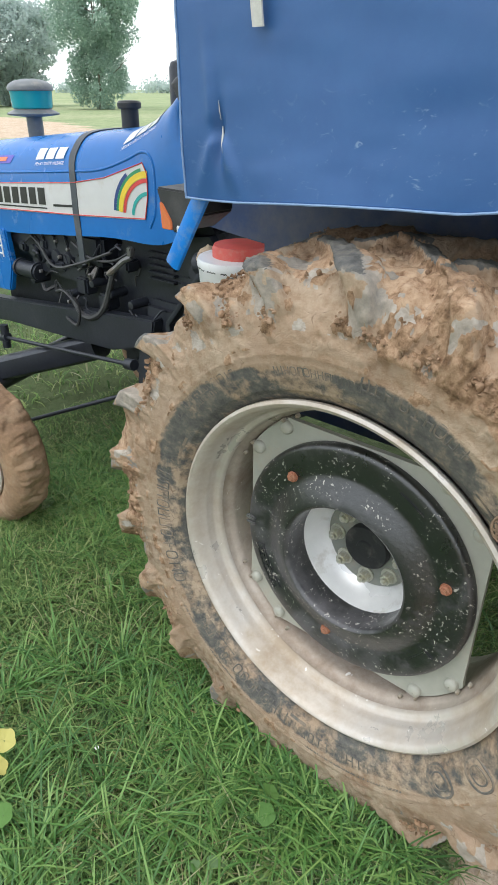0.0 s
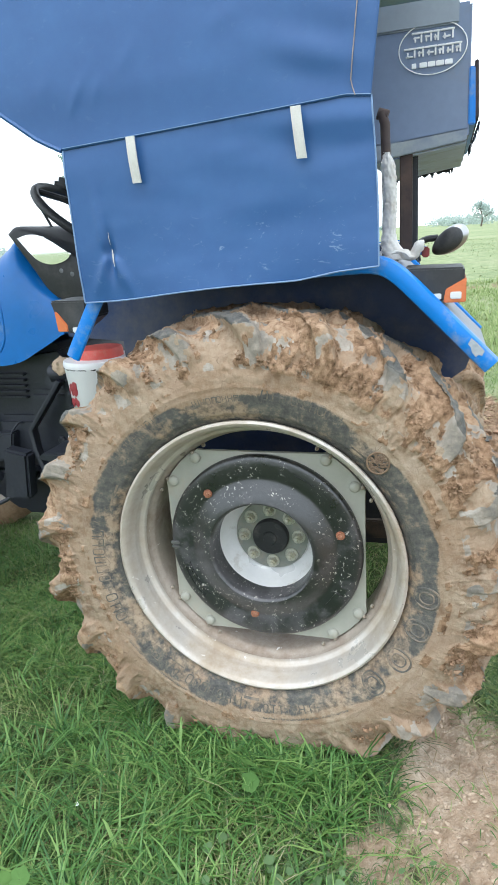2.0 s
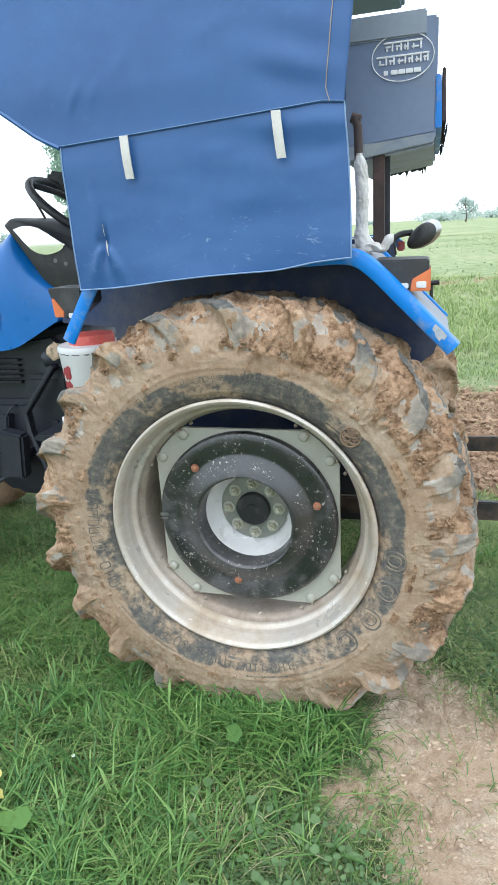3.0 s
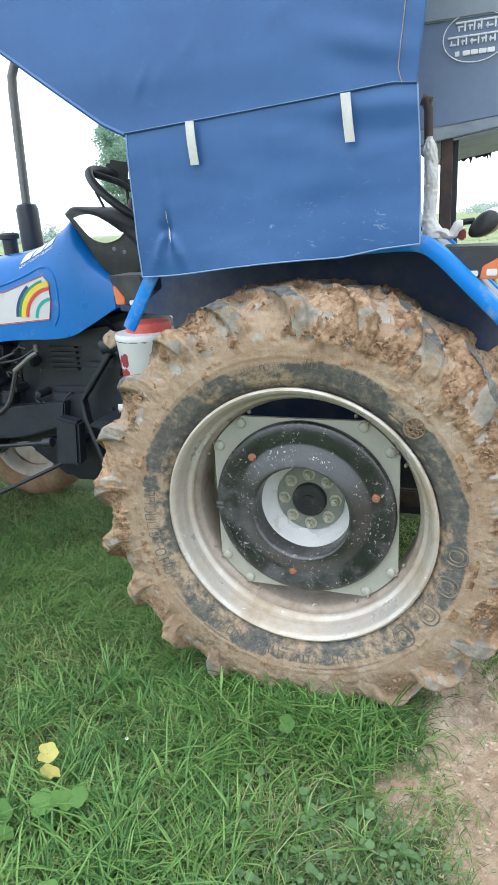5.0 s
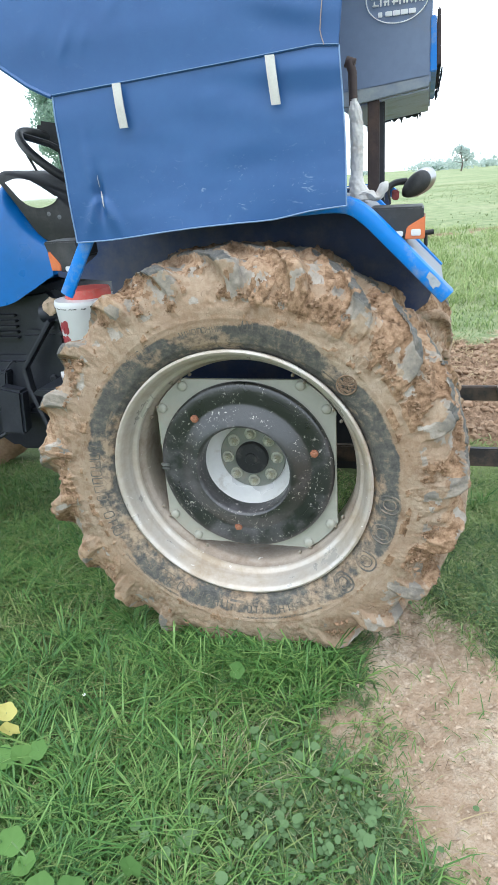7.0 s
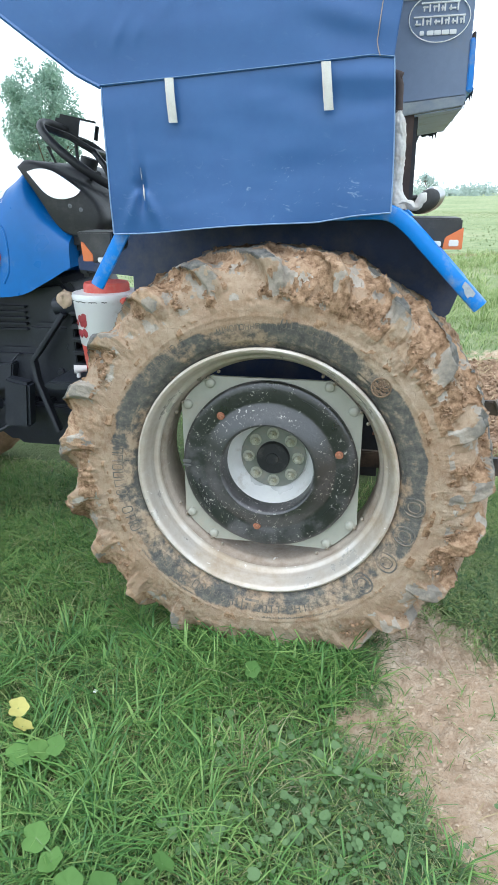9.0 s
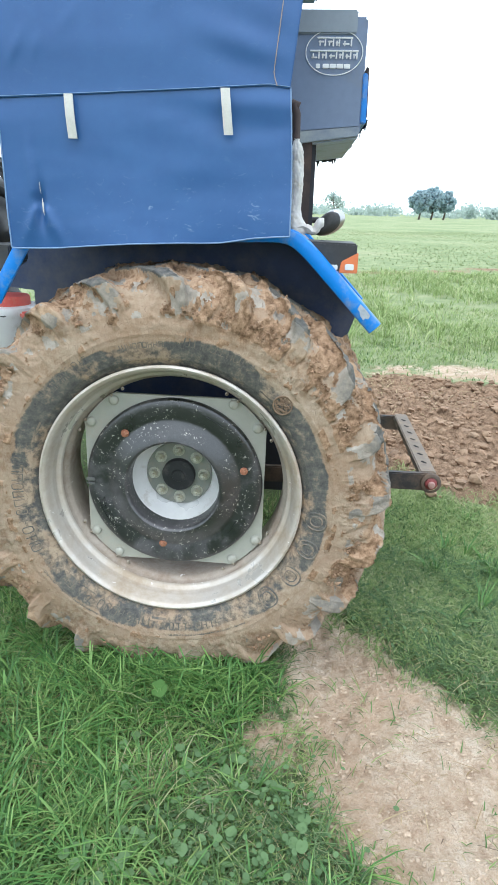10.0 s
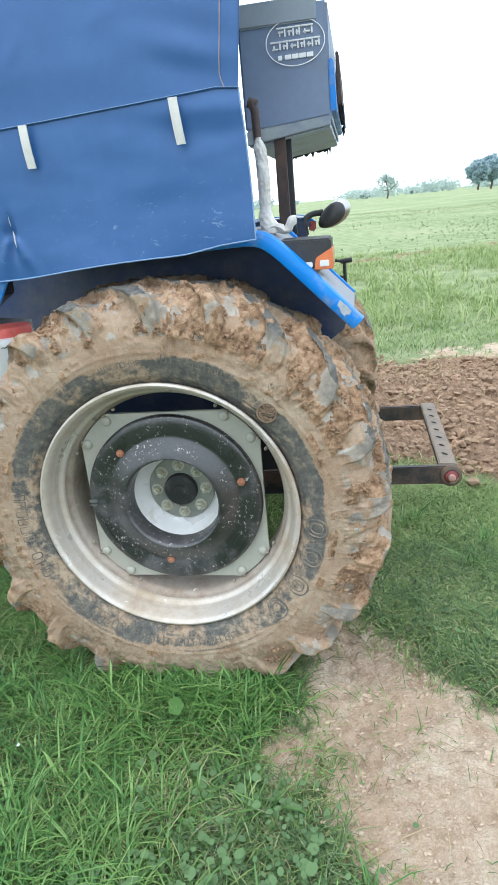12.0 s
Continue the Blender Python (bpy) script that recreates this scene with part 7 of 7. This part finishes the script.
# tilled soil
g = np.random.default_rng(21)
x, y = scatter(9000, 0.4, 2.8, 1.3, 4.5, 22, lambda x, y: np.clip(zones(x, y)[1] * 1.3 - 0.25, 0, 1), 0.25, 2.5)
sz = 0.003 + 0.034 * g.random(len(x)) ** 4.2
soil_mat = surf("tilled_brown_soil", (0.275, 0.182, 0.118), 0.6, 70, 0.95, 0, 1.0, (0.40, 0.29, 0.192), 0.4, 5)
tagged(new("soil_clods", clods("soil_clods", np.stack((x, y, ground_height(x, y) + sz * 0.35), -1), sz, soil_mat, 23)), "loose brown clods on the tilled strip", "soil", kind="stuff")
x, y = scatter(20000, 0.2, 1.5, -1.0, 0.6, 24, lambda x, y: np.clip(zones(x, y)[0] * 1.2 - 0.1, 0, 1), 0.3, 5)
sz = 0.0012 + 0.006 * g.random(len(x)) ** 5
peb_mat = surf("pale_dirt_crumbs", (0.47, 0.365, 0.268), 0.35, 80, 0.95, 0, 0.5)
tagged(new("dirt_crumbs", clods("dirt_crumbs", np.stack((x, y, ground_height(x, y) + sz * 0.3), -1), sz, peb_mat, 25)), "pale crumbs of dry earth on the wheel track", "soil", kind="stuff")
x, y = scatter(600, 0.2, 2.2, -1.2, 0.8, 28, lambda x, y: np.clip(zones(x, y)[0] * 1.3 - 0.3, 0, 1), 0.4, 4)
sz = 0.003 + 0.010 * g.random(len(x)) ** 3
tagged(new("dirt_lumps", clods("dirt_lumps", np.stack((x, y, ground_height(x, y) - sz * 0.05), -1), sz, peb_mat, 29, 0.35)), "flat broken lumps of dry earth on the wheel track", "soil", kind="stuff")
x, y = scatter(9000, 0.4, 2.6, 2.6, 4.7, 26, lambda x, y: np.clip(zones(x, y)[1] + zones(x, y)[0], 0, 1) * np.clip(0.08 + np.exp(-((y - 4.0) / 0.4) ** 2 - ((x - 0.75) / 0.45) ** 2), 0, 1), 0.3, 2.5)
blades("straw_bits", x, y, 0.022 + 0.03 * g.random(len(x)), 0.004 + 0.005 * g.random(len(x)), 3.0, dry_mat, 27, "bits of straw on the tilled soil", "straw")

x, y = scatter(900, 0.25, 1.5, -1.0, 0.7, 70, lambda x, y: np.clip(zones(x, y)[0] * 1.3, 0, 1), 0.4, 6)
blades("dry_twigs", x, y, 0.006 + 0.010 * g.random(len(x)), 0.0014 + 0.0012 * g.random(len(x)), 4.0, surf("brown_twig", (0.17, 0.12, 0.085), 0.4, 60, 0.9), 71, "thin brown twigs and roots lying on the dirt", "twigs")


def leaf_mesh(name, r, lobes, material, cup=0.12, seed=0):
    """A round, slightly lobed and cupped leaf with a stalk."""
    rng = random.Random(seed)
    bm = bmesh.new()
    c = bm.verts.new((0, 0, 0))
    rings = []
    k = 22
    for f in (0.4, 0.75, 1.0):
        ring = []
        for i in range(k):
            a = 2 * math.pi * i / k
            notch = 1 - 0.34 * math.exp(-((a - math.pi) / 0.28) ** 2) * f
            rr = r * f * notch * (1 + 0.07 * math.cos(a * lobes) + rng.uniform(-0.03, 0.03))
            ring.append(bm.verts.new((rr * math.cos(a), rr * math.sin(a), cup * r * f * f + 0.05 * r * math.cos(a * lobes + 1) * f + rng.uniform(-0.02, 0.02) * r)))
        rings.append(ring)
    for i in range(k):
        j = (i + 1) % k
        bm.faces.new((c, rings[0][i], rings[0][j]))
        for p, q in zip(rings, rings[1:]):
            bm.faces.new((p[i], q[i], q[j], p[j]))
    return finish(bm, name, material, 80)


gourd_me = leaf_mesh("gourd_leaf", 0.05, 5, gourd_mat, 0.2, 1)
yellow_me = leaf_mesh("yellow_leaf", 0.05, 5, yellow_leaf, 0.25, 2)
bush_me = leaf_mesh("bush_leaf", 0.05, 3, bush_mat, 0.2, 3)
petal_me = leaf_mesh("petal", 0.012, 2, white_mark, 0.2, 4)
stem_mat = surf("green_stem", (0.14, 0.24, 0.08), 0.2, 80, 0.6)


def leafy(name, base, leaves, me, material, label, category="plant"):
    """A low plant: stalks from one root and a leaf part on each."""
    t = thing(name, (base[0], base[1], float(ground_height(np.array([base[0]]), np.array([base[1]]))[0]) - 0.003), label, category)
    for dx, dy, h, s, rx, ry, rz in leaves:
        bm = bmesh.new()
        sweep(bm, [(0, 0, 0), (dx * 0.6, dy * 0.6, h * 0.6), (dx, dy, h)], 0.0022, 6)
        part("stalk", bm, stem_mat, t)
        lf = part("leaf", me, material, t)
        lf.matrix_basis = pose(dx, dy, h, rx, ry, rz) @ Matrix.Diagonal((s, s, s, 1))
    return t


rng = random.Random(3)
leafy("gourd_plant", (-0.46, -0.555), [(-0.060, -0.01, 0.075, 0.66, 18, -10, 40), (-0.01, 0.0, 0.085, 0.62, 25, 5, 100), (0.028, 0.02, 0.09, 0.5, 30, -5, 10), (-0.035, -0.025, 0.05, 0.5, 15, 0, 200)], gourd_me, gourd_mat, "low gourd plant with broad green leaves")
leafy("yellowed_plant", (-0.575, -0.455), [(-0.022, 0.022, 0.09, 0.56, 25, 15, 30), (0.018, -0.028, 0.08, 0.56, 30, -10, 150)], yellow_me, yellow_leaf, "plant with two yellowed leaves")
leafy("gourd_plant", (-0.17, -0.83), [(-0.08, -0.01, 0.06, 0.6, 20, 0, 30), (0.0, -0.02, 0.08, 0.7, 24, 10, 80), (0.06, 0.0, 0.075, 0.5, 20, -12, 200), (-0.14, 0.03, 0.06, 0.55, 15, 0, 300), (0.105, 0.05, 0.09, 0.5, 35, 0, 120), (-0.19, 0.06, 0.08, 0.6, 30, 10, 20)], gourd_me, gourd_mat, "low gourd plant with broad green leaves")
leafy("gourd_plant", (-0.62, -0.62), [(0.0, 0.0, 0.06, 0.8, 20, 0, 30), (0.05, -0.05, 0.07, 0.7, 20, 0, 150)], gourd_me, gourd_mat, "low gourd plant with broad green leaves")
leafy("broadleaf_weed", (0.0, -0.165), [(0.0, 0.0, 0.075, 0.48, 50, 0, 10), (-0.012, 0.03, 0.10, 0.42, 30, 20, 120)], gourd_me, gourd_mat, "single broadleaf weed in the grass by the wheel")
small_me = leaf_mesh("weed_leaf", 0.016, 2, weed_mat, 0.1, 5)
for bx, by in ((0.283, -0.425), (0.226, -0.338), (0.149, -0.40), (0.125, -0.50), (0.198, -0.503), (0.117, -0.328), (0.03, -0.596), (0.151, -0.622), (0.186, -0.611), (-0.085, -0.65), (-0.053, -0.685), (0.027, -0.665), (-0.057, -0.301), (-0.016, -0.426), (0.319, -0.455), (0.235, -0.556), (0.26, -0.60), (0.365, -0.436), (0.30, -0.68), (0.40, -0.56), (0.10, -0.72), (0.44, -0.47)):
    lv = []
    for k in range(rng.randint(3, 6)):
        a, d = rng.uniform(0, 6.28), rng.uniform(0.01, 0.04)
        lv.append((d * math.cos(a), d * math.sin(a), rng.uniform(0.025, 0.055), rng.uniform(0.4, 1.05), rng.uniform(0, 30), rng.uniform(-20, 20), rng.uniform(0, 360)))
    leafy("creeping_weed", (bx, by), lv, small_me, weed_mat, "small creeping weed with round leaves")


def leaflets(name, x, y, size, material, seed, label):
    """Many small round leaves of low ground weeds, close over the soil."""
    g = np.random.default_rng(seed)
    k, m = len(x), 8
    t = np.linspace(0, 2 * math.pi, m, endpoint=False)
    a = g.uniform(0, 2 * math.pi, k)
    r = size * g.uniform(0.6, 1.3, k)
    ux, uy = r[:, None] * np.cos(t) * 1.15, r[:, None] * np.sin(t)
    tilt = g.normal(0, 0.35, (k, 2))
    lx, ly = ux * np.cos(a)[:, None] - uy * np.sin(a)[:, None], ux * np.sin(a)[:, None] + uy * np.cos(a)[:, None]
    z = ground_height(x, y) + g.uniform(0.012, 0.045, k)
    v = np.stack((x[:, None] + lx, y[:, None] + ly, z[:, None] + tilt[:, :1] * lx + tilt[:, 1:] * ly + 0.15 * (ux ** 2 + uy ** 2) / r[:, None]), -1)
    b = np.arange(k)[:, None] * m
    quads = np.concatenate((b + [0, 1, 2, 3], b + [0, 3, 4, 7], b + [4, 5, 6, 7]))
    tagged(new(name, mesh_arrays(name, v.reshape(-1, 3), quads, None, None, material)), label, "weed", kind="stuff")


weedy = lambda x, y: np.clip(np.exp(-(((x - 0.24) / 0.26) ** 2 + ((y + 0.52) / 0.22) ** 2)) * 1.1 + 0.30 * np.exp(-(((x - 0.75) / 0.25) ** 2 + ((y - 0.35) / 0.2) ** 2)), 0, 1)
x, y = scatter(6500, -0.5, 1.3, -1.0, 0.7, 60, lambda x, y: weedy(x, y) * np.clip(0.25 + on_turf(x, y), 0, 1), 0.8, 8)
leaflets("ground_weed", x, y, 0.0065, weed_mat, 61, "small-leaved creeping ground weed beside the dirt track")
leafy("white_petal", (-0.445, -0.28), [(0, 0, 0.045, 0.5, 20, 0, 0)], petal_me, white_mark, "tiny fallen white petal in the grass", "petal")
bush = leafy("broadleaf_bush", (2.93, 5.75), [(rng.uniform(-0.22, 0.22), rng.uniform(-0.2, 0.2), rng.uniform(0.1, 0.68), rng.uniform(0.7, 1.3), rng.uniform(10, 70), rng.uniform(-40, 40), rng.uniform(0, 360)) for k in range(46)], bush_me, bush_mat, "dark green broadleaf bush at the field edge", "bush")


# ---- trees ----
def build_tree(name, at, height, spread, leaves, leaf, seed, label, trunk=0.3, lowest=0.25, shape=1.0, material=None, dome=False):
    g = np.random.default_rng(seed)
    t = thing(name, (*at, 0.0), label, "tree")
    bm = bmesh.new()
    top = height * 0.8
    axis = smooth_line([(0, 0, -0.2), (0.05 * spread, 0, top * 0.35), (-0.04 * spread, 0.05 * spread, top * 0.7), (0, 0, top)], 10)
    sweep(bm, axis, [trunk * (1 - 0.09 * k) for k in range(10)], 10)
    ends = [axis[-1], axis[-2], axis[-3], axis[5], axis[4], axis[3]]
    if lowest < 0.05:
        ends += [axis[1], axis[2]]
    for k in range(16):
        f = g.uniform(lowest, 0.85)
        p0 = axis[int(f * 9)]
        a = g.uniform(0, 6.28)
        reach = spread * 0.5 * math.sin(math.pi * (0.25 + 0.7 * f)) * g.uniform(0.6, 1.0) * shape
        p2 = p0 + np.array([math.cos(a) * reach, math.sin(a) * reach, height * g.uniform(0.06, 0.2)])
        pm = (p0 + p2) / 2 + np.array([0, 0, -0.03 * height])
        sweep(bm, smooth_line([p0, pm, p2], 6), [trunk * 0.4 * (1 - 0.15 * j) for j in range(6)], 6)
        ends += [p2, (pm + p2) / 2]
    part("trunk", bm, bark, t, "grey-brown trunk with limbs")
    ends = np.array(ends)
    puff = np.array([spread * 0.15, spread * 0.15, height * 0.085]) * 1.25
    if dome:
        # clumps through a rounded crown, and a thicket round its foot
        q = g.normal(0, 1, (110, 3))
        q *= (0.45 + 0.55 * g.random((110, 1)) ** 0.5) / np.linalg.norm(q, axis=1)[:, None]
        ends = q * np.array([spread * 0.40, spread * 0.40, height * 0.34]) + np.array([0, 0, height * 0.585])
        if lowest < 0.05:
            q = g.normal(0, 1, (36, 3))
            q *= 0.9 / np.linalg.norm(q, axis=1)[:, None]
            ends = np.concatenate((ends, q * np.array([spread * 0.24, spread * 0.24, height * 0.18]) + np.array([0, 0, height * 0.2])))
        puff = np.array([spread * 0.105, spread * 0.105, height * 0.07])
    c = ends[g.integers(0, len(ends), leaves)]
    off = g.normal(0, 1, (leaves, 3))
    off *= (g.random((leaves, 1)) ** 0.33) * puff / np.linalg.norm(off, axis=1)[:, None]
    c = c + off
    c[:, 2] = np.maximum(c[:, 2], 0.1)
    n1 = g.normal(0, 1, (leaves, 3))
    n1 /= np.linalg.norm(n1, axis=1)[:, None]
    n2 = np.cross(n1, g.normal(0, 1, (leaves, 3)))
    n2 /= np.linalg.norm(n2, axis=1)[:, None]
    s = leaf * g.uniform(0.5, 1.2, (leaves, 1))
    v = np.stack((c - n1 * s, c + n2 * s * 0.5, c + n1 * s, c - n2 * s * 0.5), 1).reshape(-1, 3)
    q = np.arange(leaves * 4).reshape(-1, 4)
    part("crown", mesh_arrays("crown", v, q, None, None, material or tree_mat, False), tree_mat, t, "leafy crown with gaps")
    return t


def polar(deg_left, dist, ex, ey):
    a = radians(deg_left)
    return (ex - math.sin(a) * dist, ey + math.cos(a) * dist)


build_tree("roadside_tree", polar(51.8, 62, 0.5, -0.8), 12.2, 8.4, 44000, 0.125, 31, "tall round tree by the dirt road, its green paled for haze", 0.14, 0.02, 1.0, road_tree_mat, True)
build_tree("roadside_tree", polar(57.6, 75, 0.5, -0.8), 9.6, 11.0, 24000, 0.2, 32, "broad tree behind the dirt road, haze painted into its leaves", 0.12, 0.02, 1.0, far_mat, True)
build_tree("roadside_tree", polar(61.5, 70, 0.5, -0.8), 8.0, 9.0, 16000, 0.2, 33, "broad tree behind the dirt road, haze painted into its leaves", 0.12, 0.02, 1.0, far_mat, True)
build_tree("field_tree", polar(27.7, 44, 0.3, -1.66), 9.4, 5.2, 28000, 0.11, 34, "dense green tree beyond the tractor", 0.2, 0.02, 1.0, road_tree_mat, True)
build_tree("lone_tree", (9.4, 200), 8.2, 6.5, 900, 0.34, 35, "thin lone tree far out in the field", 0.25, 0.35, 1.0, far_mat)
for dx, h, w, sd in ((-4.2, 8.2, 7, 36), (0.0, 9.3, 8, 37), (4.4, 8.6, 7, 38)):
    tagged(build_tree("grove_tree", (37.6 + dx, 200 + dx), h, w, 6000, 0.40, sd, "dense tree in a far grove, painted hazy blue", 0.3, 0.3, 1.0, grove_mat, True), group="far grove")


def far_woods():
    g = np.random.default_rng(44)
    k = 130
    a = np.radians(g.uniform(-34, 68, k))
    d = g.uniform(300, 520, k)
    out, sizes = [], []
    for i in range(k):
        n = 280
        w, h = g.uniform(5, 15), g.uniform(2.5, 7.5)
        o = g.normal(0, 1, (n, 3)) * np.array([w * 0.32, w * 0.32, h * 0.22]) + np.array([-math.sin(a[i]) * d[i], math.cos(a[i]) * d[i], h * 0.45])
        o[:, 2] = np.maximum(o[:, 2], 0.3)
        out.append(o)
    c = np.concatenate(out)
    m = len(c)
    n1 = g.normal(0, 1, (m, 3))
    n1 /= np.linalg.norm(n1, axis=1)[:, None]
    n2 = np.cross(n1, g.normal(0, 1, (m, 3)))
    n2 /= np.linalg.norm(n2, axis=1)[:, None]
    s = g.uniform(0.3, 0.75, (m, 1))
    v = np.stack((c - n1 * s, c + n2 * s, c + n1 * s, c - n2 * s), 1).reshape(-1, 3)
    return mesh_arrays("far_woods", v, np.arange(m * 4).reshape(-1, 4), None, None, far_mat, False)


tagged(new("far_woods", far_woods()), "line of distant trees along the horizon, haze painted into their colour", "trees", kind="stuff")
